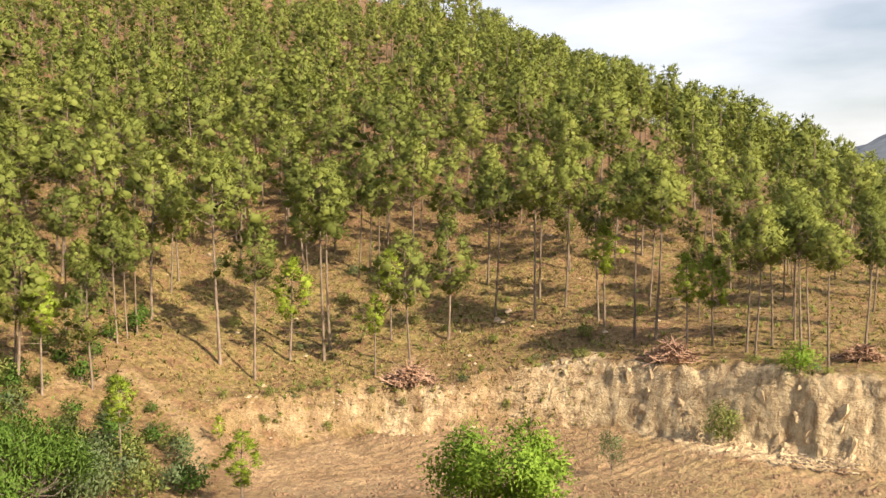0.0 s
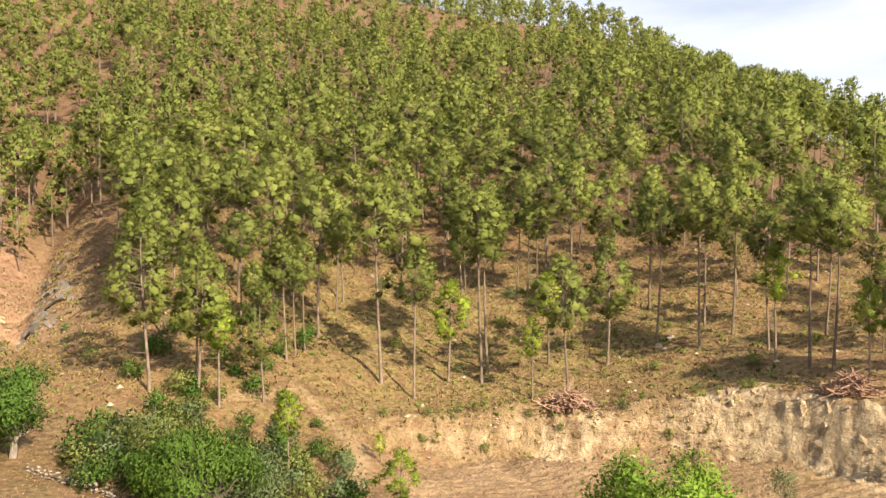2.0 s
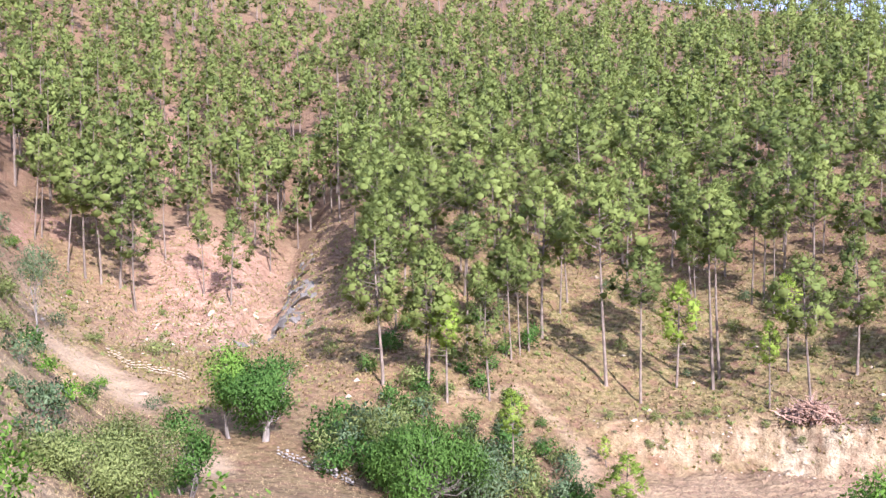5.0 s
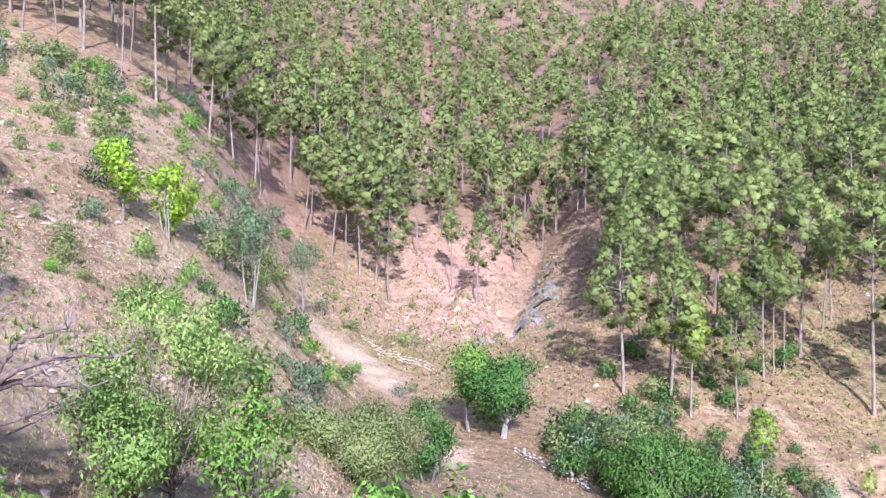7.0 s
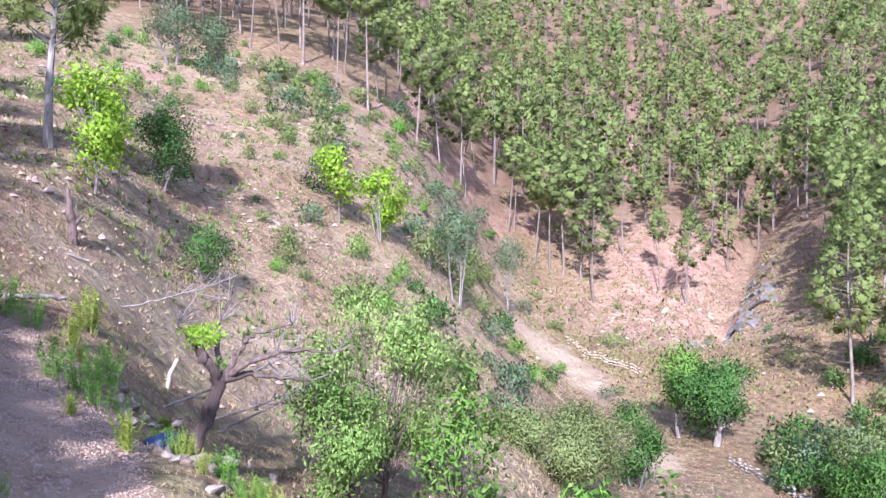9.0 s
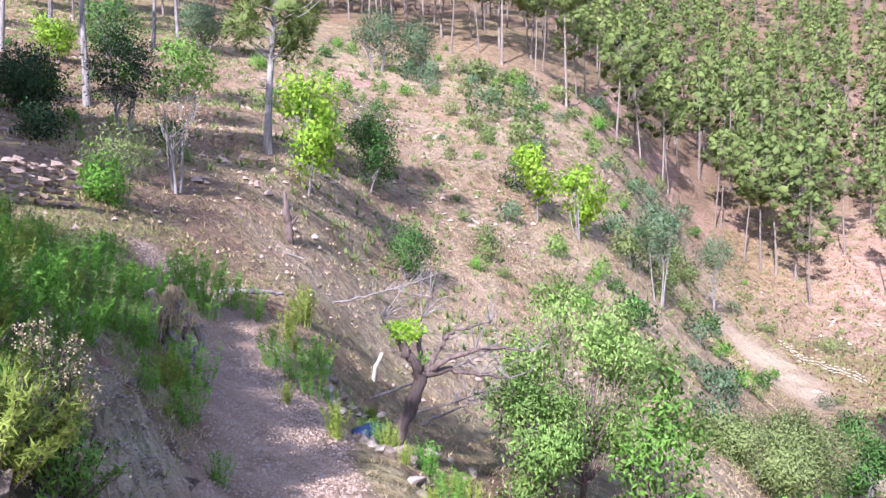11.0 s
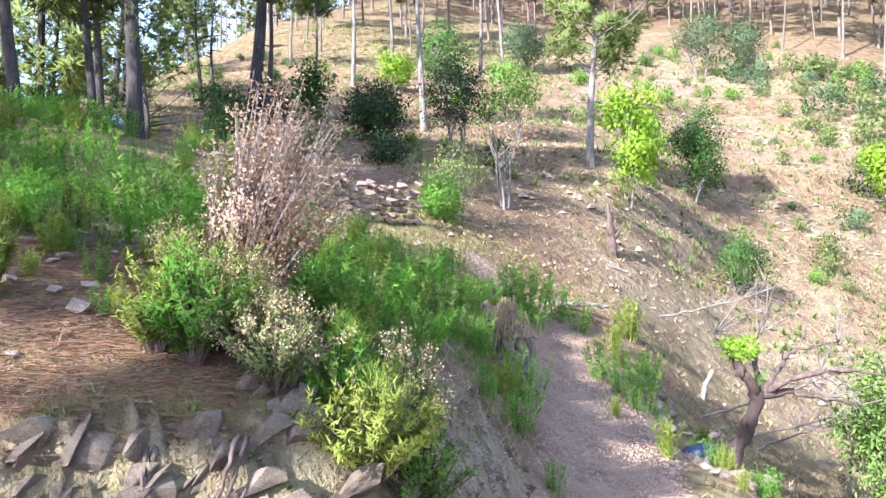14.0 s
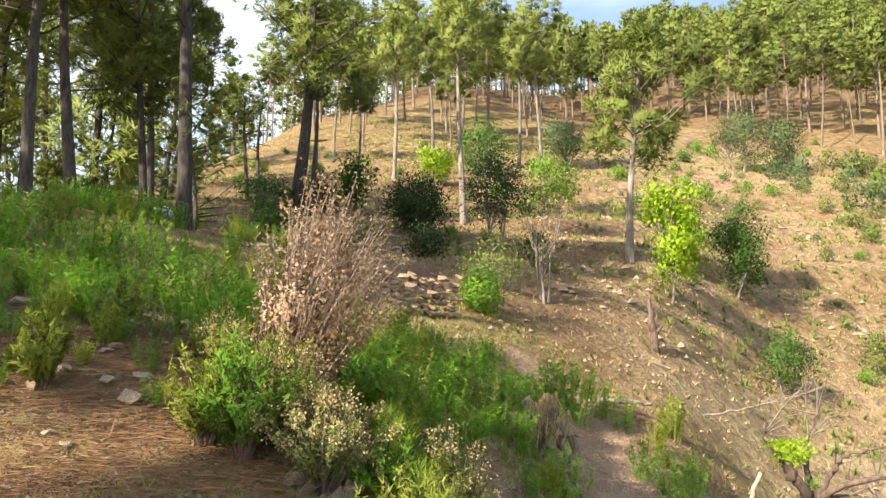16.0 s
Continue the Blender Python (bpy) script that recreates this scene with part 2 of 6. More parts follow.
    z = z + ter * 0.55 * (np.floor(s) + smooth01(0.55, 1.0, s - np.floor(s)) - s) * 1.0
    return z


def ground_z(x, y):
    return float(height(np.array([x]), np.array([y]))[0])


# ---------------------------------------------------------------- materials
def nodes_of(name, rough=0.9):
    m = bpy.data.materials.new(name)
    m.use_nodes = True
    nt = m.node_tree
    b = nt.nodes["Principled BSDF"]
    b.inputs["Roughness"].default_value = rough
    b.inputs["Specular IOR Level"].default_value = 0.25
    return m, nt, b


def noise_node(nt, scale, detail=4.0, rough=0.55, vec=None, stretch=None):
    n = nt.nodes.new("ShaderNodeTexNoise")
    n.inputs["Scale"].default_value, n.inputs["Detail"].default_value, n.inputs["Roughness"].default_value = scale, detail, rough
    if vec is not None:
        if stretch:
            mp = nt.nodes.new("ShaderNodeMapping")
            mp.inputs["Scale"].default_value = stretch
            nt.links.new(vec, mp.inputs[0])
            vec = mp.outputs[0]
        nt.links.new(vec, n.inputs["Vector"])
    return n.outputs[0]


def ramp_node(nt, fac, *stops):
    r = nt.nodes.new("ShaderNodeValToRGB")
    el = r.color_ramp.elements
    while len(el) < len(stops):
        el.new(0.5)
    for e, (p, c) in zip(el, stops):
        e.position = p
        e.color = (*c, 1) if len(c) == 3 else c
    nt.links.new(fac, r.inputs[0])
    return r.outputs[0]


def mix_node(nt, fac, a, b, mode="MIX"):
    n = nt.nodes.new("ShaderNodeMixRGB")
    n.blend_type = mode
    for k, v in enumerate((fac, a, b)):
        if isinstance(v, (int, float)):
            n.inputs[k].default_value = v if k == 0 else (v, v, v, 1)
        elif isinstance(v, tuple):
            n.inputs[k].default_value = (*v, 1)
        else:
            nt.links.new(v, n.inputs[k])
    return n.outputs[0]


def math_node(nt, op, a, b):
    n = nt.nodes.new("ShaderNodeMath")
    n.operation = op
    for k, v in enumerate((a, b)):
        if isinstance(v, (int, float)):
            n.inputs[k].default_value = v
        else:
            nt.links.new(v, n.inputs[k])
    return n.outputs[0]


def bump_to(nt, b, height_out, strength, distance):
    n = nt.nodes.new("ShaderNodeBump")
    n.inputs["Strength"].default_value, n.inputs["Distance"].default_value = strength, distance
    nt.links.new(height_out, n.inputs["Height"])
    nt.links.new(n.outputs[0], b.inputs["Normal"])


def object_coords(nt):
    return nt.nodes.new("ShaderNodeTexCoord").outputs["Object"]


def leaf_material(name, dark, mid, light, rough=0.55, translucent=0.35, gaps=0.0, vary=(0.5, 0.25, 0.5)):
    """Leaf blades that vary leaf by leaf and plant by plant and let some light through."""
    m, nt, b = nodes_of(name, max(rough, 0.65))
    b.inputs["Specular IOR Level"].default_value = 0.12
    geo = nt.nodes.new("ShaderNodeNewGeometry")
    info = nt.nodes.new("ShaderNodeObjectInfo")
    v = math_node(nt, "ADD", math_node(nt, "MULTIPLY", geo.outputs["Random Per Island"], vary[0]),
                  math_node(nt, "MULTIPLY", info.outputs["Random"], vary[1]))
    patch = noise_node(nt, 0.16, 2, 0.5, object_coords(nt))
    v = math_node(nt, "ADD", v, math_node(nt, "MULTIPLY", math_node(nt, "SUBTRACT", patch, 0.25), vary[2]))
    col = ramp_node(nt, v, (0.05, dark), (0.5, mid), (0.95, light))
    nt.links.new(col, b.inputs["Base Color"])
    tr = nt.nodes.new("ShaderNodeBsdfTranslucent")
    nt.links.new(mix_node(nt, 1.0, col, (1.15, 1.1, 0.7), "MULTIPLY"), tr.inputs[0])
    mx = nt.nodes.new("ShaderNodeMixShader")
    mx.inputs[0].default_value = translucent
    nt.links.new(b.outputs[0], mx.inputs[1])
    nt.links.new(tr.outputs[0], mx.inputs[2])
    out = mx.outputs[0]
    if gaps:        # light that passes between the needles of a tuft
        tp = nt.nodes.new("ShaderNodeBsdfTransparent")
        mg = nt.nodes.new("ShaderNodeMixShader")
        mg.inputs[0].default_value = gaps
        nt.links.new(out, mg.inputs[1])
        nt.links.new(tp.outputs[0], mg.inputs[2])
        out = mg.outputs[0]
    nt.links.new(out, nt.nodes["Material Output"].inputs[0])
    return m


def bark_material(name, dark, light, scale=6.0):
    m, nt, b = nodes_of(name, 0.95)
    oc = object_coords(nt)
    n = noise_node(nt, scale, 5, 0.65, oc, (1.6, 1.6, 0.35))
    info = nt.nodes.new("ShaderNodeObjectInfo")
    col = ramp_node(nt, n, (0.32, dark), (0.68, light))
    col = mix_node(nt, math_node(nt, "MULTIPLY", info.outputs["Random"], 0.4), col, tuple(0.6 * c for c in dark))
    nt.links.new(col, b.inputs["Base Color"])
    bump_to(nt, b, n, 0.8, 0.05)
    return m


def rock_material(name, dark, mid, light, scale=1.2):
    m, nt, b = nodes_of(name, 0.9)
    oc = object_coords(nt)
    n1 = noise_node(nt, scale, 6, 0.6, oc)
    n2 = noise_node(nt, scale * 9, 5, 0.7, oc, (1, 1, 0.4))
    col = ramp_node(nt, n1, (0.3, dark), (0.5, mid), (0.7, light))
    info = nt.nodes.new("ShaderNodeObjectInfo")
    col = mix_node(nt, 0.5, col, ramp_node(nt, n2, (0.35, dark), (0.65, light)))
    col = mix_node(nt, math_node(nt, "MULTIPLY", info.outputs["Random"], 0.35), col, mid)
    nt.links.new(col, b.inputs["Base Color"])
    bump_to(nt, b, n2, 0.7, 0.03)
    return m


NEEDLE = leaf_material("pine_needles", (0.078, 0.108, 0.030), (0.175, 0.218, 0.056), (0.30, 0.345, 0.095), translucent=0.24, gaps=0.06, vary=(0.12, 0.36, 1.0))
NEEDLE_YOUNG = leaf_material("young_pine_needles", (0.16, 0.24, 0.035), (0.27, 0.37, 0.052), (0.40, 0.49, 0.08), translucent=0.32, gaps=0.08, vary=(0.2, 0.4, 0.6))
PINE_BARK = bark_material("pine_bark", (0.11, 0.085, 0.068), (0.30, 0.245, 0.195))
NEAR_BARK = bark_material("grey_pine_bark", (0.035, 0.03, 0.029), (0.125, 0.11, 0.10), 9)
GREY_BARK = bark_material("grey_bark", (0.10, 0.085, 0.075), (0.33, 0.29, 0.25))


def ground_material():
    m, nt, b = nodes_of("hillside_soil", 0.95)
    oc = object_coords(nt)
    at = nt.nodes.new("ShaderNodeAttribute")
    at.attribute_name = "cover"
    sep = nt.nodes.new("ShaderNodeSeparateColor")
    nt.links.new(at.outputs["Color"], sep.inputs[0])
    bare, rock, herb = sep.outputs[0], sep.outputs[1], sep.outputs[2]
    n_big, n_mid, n_fine = noise_node(nt, 0.11, 5, 0.6, oc), noise_node(nt, 0.9, 6, 0.65, oc), noise_node(nt, 7.0, 6, 0.7, oc)
    n_grit = noise_node(nt, 40.0, 4, 0.7, oc)
    soil = ramp_node(nt, n_mid, (0.30, (0.18, 0.105, 0.064)), (0.5, (0.32, 0.19, 0.115)), (0.72, (0.46, 0.30, 0.185)))
    red = ramp_node(nt, n_fine, (0.3, (0.26, 0.14, 0.08)), (0.7, (0.45, 0.27, 0.165)))
    soil = mix_node(nt, ramp_node(nt, n_big, (0.42, (0, 0, 0)), (0.62, (0.85, 0.85, 0.85))), soil, red)
    n_clump = noise_node(nt, 2.1, 6, 0.62, oc)
    grass = ramp_node(nt, mix_node(nt, 0.5, n_fine, n_clump), (0.34, (0.115, 0.105, 0.035)), (0.5, (0.265, 0.22, 0.085)), (0.66, (0.45, 0.355, 0.18)))
    pick = math_node(nt, "MULTIPLY", ramp_node(nt, n_mid, (0.34, (0, 0, 0)), (0.55, (1, 1, 1))), herb)
    col = mix_node(nt, pick, soil, grass)
    sand = ramp_node(nt, mix_node(nt, 0.4, n_fine, n_mid), (0.3, (0.42, 0.305, 0.185)), (0.7, (0.64, 0.495, 0.325)))
    col = mix_node(nt, bare, col, sand)
    tussock = ramp_node(nt, n_clump, (0.36, (0.42, 0.40, 0.36)), (0.5, (0.86, 0.86, 0.84)), (0.62, (1.0, 1.0, 1.0)))
    col = mix_node(nt, math_node(nt, "SUBTRACT", 0.66, math_node(nt, "MULTIPLY", bare, 0.5)), col, tussock, "MULTIPLY")
    stone = ramp_node(nt, noise_node(nt, 2.2, 7, 0.7, oc, (1, 1, 0.3)), (0.34, (0.27, 0.19, 0.115)), (0.5, (0.54, 0.43, 0.275)), (0.66, (0.74, 0.62, 0.41)))
    col = mix_node(nt, math_node(nt, "MULTIPLY", rock, ramp_node(nt, n_mid, (0.28, (0.3, 0.3, 0.3)), (0.46, (1, 1, 1)))), col, stone)
    at2 = nt.nodes.new("ShaderNodeAttribute")
    at2.attribute_name = "red_soil"
    pink = ramp_node(nt, mix_node(nt, 0.5, n_mid, n_fine), (0.34, (0.24, 0.125, 0.08)), (0.5, (0.41, 0.245, 0.165)), (0.64, (0.56, 0.38, 0.275)))
    col = mix_node(nt, at2.outputs["Fac"], col, pink)
    # needle-brown floor colour: litter, and tree shade painted in with it
    needles = ramp_node(nt, n_fine, (0.3, (0.13, 0.075, 0.045)), (0.7, (0.27, 0.165, 0.10)))
    col = mix_node(nt, math_node(nt, "MULTIPLY", at.outputs["Alpha"], ramp_node(nt, n_big, (0.35, (0.35, 0.35, 0.35)), (0.6, (0.9, 0.9, 0.9)))), col, needles)
    n_band = noise_node(nt, 1.0, 5, 0.6, oc, (0.22, 0.22, 1.7))
    col = mix_node(nt, 0.5, col, ramp_node(nt, n_band, (0.33, (0.50, 0.47, 0.44)), (0.5, (0.92, 0.92, 0.92)), (0.66, (1.0, 1.0, 1.0))), "MULTIPLY")
    col = mix_node(nt, 0.35, col, ramp_node(nt, n_grit, (0.3, (0.35, 0.35, 0.35)), (0.7, (1, 1, 1))), "MULTIPLY")
    nt.links.new(col, b.inputs["Base Color"])
    h = math_node(nt, "ADD", math_node(nt, "ADD", math_node(nt, "MULTIPLY", n_fine, 0.5), math_node(nt, "MULTIPLY", n_band, 1.2)), math_node(nt, "ADD", math_node(nt, "ADD", math_node(nt, "MULTIPLY", n_mid, 1.2), math_node(nt, "MULTIPLY", n_clump, 1.3)), math_node(nt, "MULTIPLY", n_grit, 0.08)))
    bump_to(nt, b, h, 1.0, 0.26)
    return m


GROUND = ground_material()

# ---------------------------------------------------------------- ground: one sheet to the horizon
def field_mask(x, y):
    """Ploughed strip at the foot of the far bank."""
    r, az = np.hypot(x, y), np.degrees(np.arctan2(-x, y))
    foot = bank_line(az)[0] + 0.4
    return smooth01(-70, -60, az) * (1 - smooth01(13, 16, az)) * smooth01(foot - 17, foot - 15.5, r) * (1 - smooth01(foot - 0.8, foot + 0.3, r))


ROCK_PATCHES = [(-6.9, 60.9, 1.8), (-9.3, 60.4, 2.6), (-8.7, 59.4, 1.4), (-12.9, 57.6, 1.2), (-13.9, 56.6, 1.4), (-15.6, 55.3, 2.0), (-18.4, 53.2, 3.2), (-20.8, 52.6, 3.2),
                (-23.2, 52.4, 3.0), (-25.6, 53.0, 3.0), (0.8, 60.4, 1.8), (3.4, 60.2, 1.2), (37.4, 90.5, 4.0), (36.0, 94, 4.0), (41.8, 91, 2.4)]
RED_SCARS = [(77.4, 66, 3.6), (75.6, 68, 3.0), (59.4, 82, 3.4), (59.0, 90, 3.2), (56.0, 92, 3.0), (55.4, 100, 3.4), (50.5, 112, 3.5)]
TRAIL = [polar(27, 60), polar(20.5, 64.6), polar(18, 61), polar(16.6, 58), polar(16.6, 53)]


def make_ground():
    az = np.concatenate([np.arange(-180, -40, 3.0), np.arange(-40, -28, 1.0), np.arange(-28, 14, 0.24), np.arange(14, 124, 0.4), np.arange(124, 140, 1.0), np.arange(140, 180.1, 4.0)])
    az[-1] = 180.0
    r = [0.02, 0.3, 0.6]
    while r[-1] < 3400:
        v = r[-1]
        r.append(v + (0.05 * v if v < 3 else 0.013 * v if v < 48 else 0.24 if v < 64 else 0.42 if v < 105 else 0.0105 * v if v < 160 else 0.022 * v if v < 550 else 0.12 * v))
    r = np.array(r)
    A, Rr = np.meshgrid(np.radians(az), r, indexing="ij")
    X, Y = -np.sin(A) * Rr, np.cos(A) * Rr
    Z = height(X, Y)
    # furrows of the ploughed strip, rows of hollows
    fm = field_mask(X, Y)
    Z = Z + fm * 0.12 * np.sin((Y * 0.93 - X * 0.36) * 2 * math.pi / 0.95 + 0.8 * vnoise(X / 3, Y / 3, 5)) * (0.4 + 0.6 * smooth01(-0.3, 0.4, vnoise(X / 1.3, Y / 0.6, 8)))
    na, nr = X.shape
    verts = np.stack([X, Y, Z], -1).reshape(-1, 3)
    i, j = np.meshgrid(np.arange(na - 1), np.arange(nr - 1), indexing="ij")
    a = (i * nr + j).ravel()
    faces = np.stack([a, a + 1, a + nr + 1, a + nr], 1)
    me = mesh_from("ground", verts, faces.tolist(), GROUND, True)
    # cover: bare sandy soil, rock, herbs and dry grass
    x, y = X.ravel(), Y.ravel()
    rr, aa = np.hypot(x, y), np.degrees(np.arctan2(-x, y))
    gz = np.gradient(Z, axis=1) / np.gradient(Rr, axis=1)
    ga = np.gradient(Z, axis=0) / (np.gradient(A, axis=0) * Rr + 1e-6)
    slope = np.hypot(gz, ga).ravel()
    bare = path_mask(x, y) * 0.35
    sandflat = np.exp(-(((aa - 48.0 - (rr - 66.5) * 0.36) / 3.0) ** 2 + ((rr - 66.5) / 7.0) ** 2) ** 2)
    bare = np.maximum(bare, sandflat)
    stony = smooth01(46, 51, aa) * (1 - 0.75 * smooth01(78, 86, aa)) * (1 - smooth01(101, 107, aa)) * smooth01(16, 22, rr) * (1 - smooth01(75, 110, rr))
    bare = np.maximum(bare, stony * np.clip(0.30 + 0.55 * fbm(x / 4, y / 4, 63) + 0.3 * fbm(x / 1.2, y / 1.2, 64), 0, 0.75))
    trail = 1 - smooth01(0.3, 0.8, polyline_distance(x, y, TRAIL))
    bare = np.maximum(bare, trail * 0.4)
    scar = np.exp(-(((aa - 16.6) / 1.1) ** 2 + ((rr - 56.5) / 3.2) ** 2) ** 2)
    bare = np.maximum(bare, scar * 0.6)
    bare = bare * (1 - 0.8 * fm.ravel()) + fm.ravel() * np.clip(0.36 + 0.3 * fbm(x / 4, y / 4, 93), 0, 0.7)
    foot = smooth01(-36, -30, aa) * (1 - smooth01(14, 17, aa)) * np.exp(-((rr - bank_line(aa)[0] - 1.2) / 2.6) ** 2)
    bare = np.maximum(bare, foot * smooth01(-0.1, 0.7, fbm(x / 2.2, y / 2.2, 61)) * 0.38)
    gully = np.exp(-((aa - 40.5) / 5.5) ** 2) * smooth01(76, 84, rr) * (1 - smooth01(112, 135, rr))
    rock = smooth01(96, 98, aa) * (1 - smooth01(125, 128, aa)) * smooth01(3.4, 3.55, rr) * (1 - smooth01(4.0, 4.06, rr))
    earth = smooth01(85.0, 86.5, aa) * (1 - smooth01(92.5, 94, aa)) * smooth01(4.3, 4.7, rr) * (1 - smooth01(6.6, 7.2, rr)) * (1 - path_mask(x, y))
    rock = np.maximum(np.maximum(rock * 0.2, earth * 0.6), np.clip(np.maximum(foot * smooth01(0.7, 1.5, slope) * (0.15 + 0.85 * smooth01(3, 13, -aa)), gully * 0.4) + smooth01(1.6, 2.4, slope) * 0.5, 0, 1))
    for pa, pr, pw in ROCK_PATCHES:
        px, py = polar(pa, pr)
        rock = np.maximum(rock, 1 - smooth01(pw * 0.5, pw * 0.95, np.hypot(x - px, (y - py)) + 0.7 * vnoise(x / 0.6, y / 0.6, 91)))
    herb = np.clip(0.75 + 0.7 * fbm(x / 26, y / 26, 71), 0.1, 1) * (1 - np.clip(gully + sandflat + path_mask(x, y), 0, 1))
    herb = np.where((aa > 54) & (aa < 90) & (rr < 80), herb * 0.9, herb)
    bare = np.maximum(bare, gully * np.clip(0.05 + 0.4 * fbm(x / 5, y / 5, 65), 0, 0.5))
    cliff = np.exp(-(((aa - 41.2) / 1.3) ** 2 + ((rr - 45.5) / 3.0) ** 2) ** 2)
    bare = np.maximum(bare, cliff * 0.9)
    # litter of the wood floor, which also darkens the soil for tree shade
    wander = 16 * fbm(x / 11, y / 11, 90)
    litter = np.where(aa < 44, smooth01(80, 98, rr), smooth01(98, 126, rr + wander)) * (1 - np.clip(gully * 1.2, 0, 1)) * (1 - smooth01(100, 106, aa))
    red = gully * np.clip(0.85 + 0.5 * fbm(x / 7, y / 7, 66), 0, 1)
    for pa, pr, pw in RED_SCARS:
        px, py = polar(pa, pr)
        red = np.maximum(red, 0.9 * (1 - smooth01(pw * 0.5, pw, np.hypot(x - px, y - py) + 1.5 * vnoise(x / 2, y / 2, 92))))
    # strips of washed earth running down through the wood above the gully
    wash = smooth01(36, 40, aa) * (1 - smooth01(58, 62, aa)) * smooth01(95, 105, rr) * (1 - smooth01(170, 210, rr)) * smooth01(0.25, 0.5, vnoise(aa / 1.6 + 0.6 * vnoise(x / 14, y / 14, 94), rr / 45, 95))
    red = np.maximum(red, wash * 0.9)
    lay = me.color_attributes.new("red_soil", "FLOAT_COLOR", "POINT")
    lay.data.foreach_set("color", np.stack([red, red, red, np.ones_like(red)], 1).astype(np.float32).ravel())
    litter = litter * (1 - 0.8 * red)
    # same brown on the near slope: litter plus painted shade
    litter = np.maximum(litter, smooth01(79, 86, aa) * (1 - smooth01(126, 132, aa)) * smooth01(9, 12, rr) * (1 - smooth01(45, 60, rr)) * (1 - path_mask(x, y)) * np.clip(0.55 + 0.9 * fbm(x / 5, y / 5, 96), 0, 1))
    col = np.stack([np.clip(bare, 0, 1), rock, herb, litter], 1).astype(np.float32)
    lay = me.color_attributes.new("cover", "FLOAT_COLOR", "POINT")
    lay.data.foreach_set("color", col.ravel())
    return tagged(new("ground", me), "dry reddish hillside soil with grass, rock and a footpath", "ground", kind="structure")


make_ground()


def distant_hills():
    """A wooded ridge beyond the valley mouth, its haze painted in as blue-grey colour."""
    m, nt, b = nodes_of("woods_painted_haze", 1.0)
    nt.links.new(ramp_node(nt, noise_node(nt, 0.02, 5, 0.6, object_coords(nt)), (0.35, (0.11, 0.135, 0.165)), (0.65, (0.20, 0.235, 0.265))), b.inputs["Base Color"])
    az = np.linspace(-75, -21, 90)
    top = np.interp(az, [-75, -50, -36, -29, -26, -23.5, -21], [5.5, 6.5, 5.6, 4.6, 3.5, 1.2, -1.0]) + 0.35 * fbm(az / 3.0, az * 0, 97) + 0.10 * vnoise(az * 3, az * 0, 98)
    rows = []
    for q in np.linspace(0, 1, 8):
        r = 2000 + 900 * q
        rows.append(np.stack([-np.sin(np.radians(az)) * r, np.cos(np.radians(az)) * r, -90 + (np.tan(np.radians(top)) * r + 90) * math.sin(q * math.pi / 2) ** 0.8 + 9 * vnoise(az * 2, az * 0 + q * 9, 99) * q], 1))
    n = len(az)
    faces = [(i * n + j, i * n + j + 1, (i + 1) * n + j + 1, (i + 1) * n + j) for i in range(7) for j in range(n - 1)]
    return thing("backdrop", (np.concatenate(rows), faces, m, True), pose(0, 0, 0), "distant wooded ridge with blue-grey haze painted into its colour", "hills", kind="structure")


distant_hills()

# ---------------------------------------------------------------- plant building
def tube(points, radii, sides=7):
    """A tapered tube along points: verts and faces."""
    pts = np.asarray(points, float)
    n = len(pts)
    d = np.gradient(pts, axis=0)
    d /= np.linalg.norm(d, axis=1)[:, None] + 1e-9
    ref = np.array([1.0, 0, 0]) if abs(d[:, 0]).mean() < 0.8 else np.array([0, 1.0, 0])
    u = np.cross(d, ref)
    u /= np.linalg.norm(u, axis=1)[:, None] + 1e-9
    w = np.cross(d, u)
    a = np.arange(sides) * 2 * math.pi / sides
    ring = np.cos(a)[None, :, None] * u[:, None] + np.sin(a)[None, :, None] * w[:, None]
    v = (pts[:, None] + ring * np.asarray(radii, float)[:, None, None]).reshape(-1, 3)
    f = []
    for i in range(n - 1):
        for k in range(sides):
            k2 = (k + 1) % sides
            f.append((i * sides + k, i * sides + k2, (i + 1) * sides + k2, (i + 1) * sides + k))
    f.append(tuple(range((n - 1) * sides, n * sides)))
    return v, f


def join(pieces):
    vs, fs, o = [], [], 0
    for v, f in pieces:
        vs.append(np.asarray(v, float))
        fs += [tuple(int(i) + o for i in q) for q in f]
        o += len(v)
    return np.concatenate(vs), fs


def unit(v):
    return v / (np.linalg.norm(v, axis=-1, keepdims=True) + 1e-9)


def turned(v, f, n):
    """Triangles v (m, 3, 3) wound so that they face along the soft normals n (m, 3)."""
    g = np.cross(v[:, 1] - v[:, 0], v[:, 2] - v[:, 0])
    back = (g * n).sum(1) < 0
    f[back] = f[back][:, [0, 2, 1]]
    return f


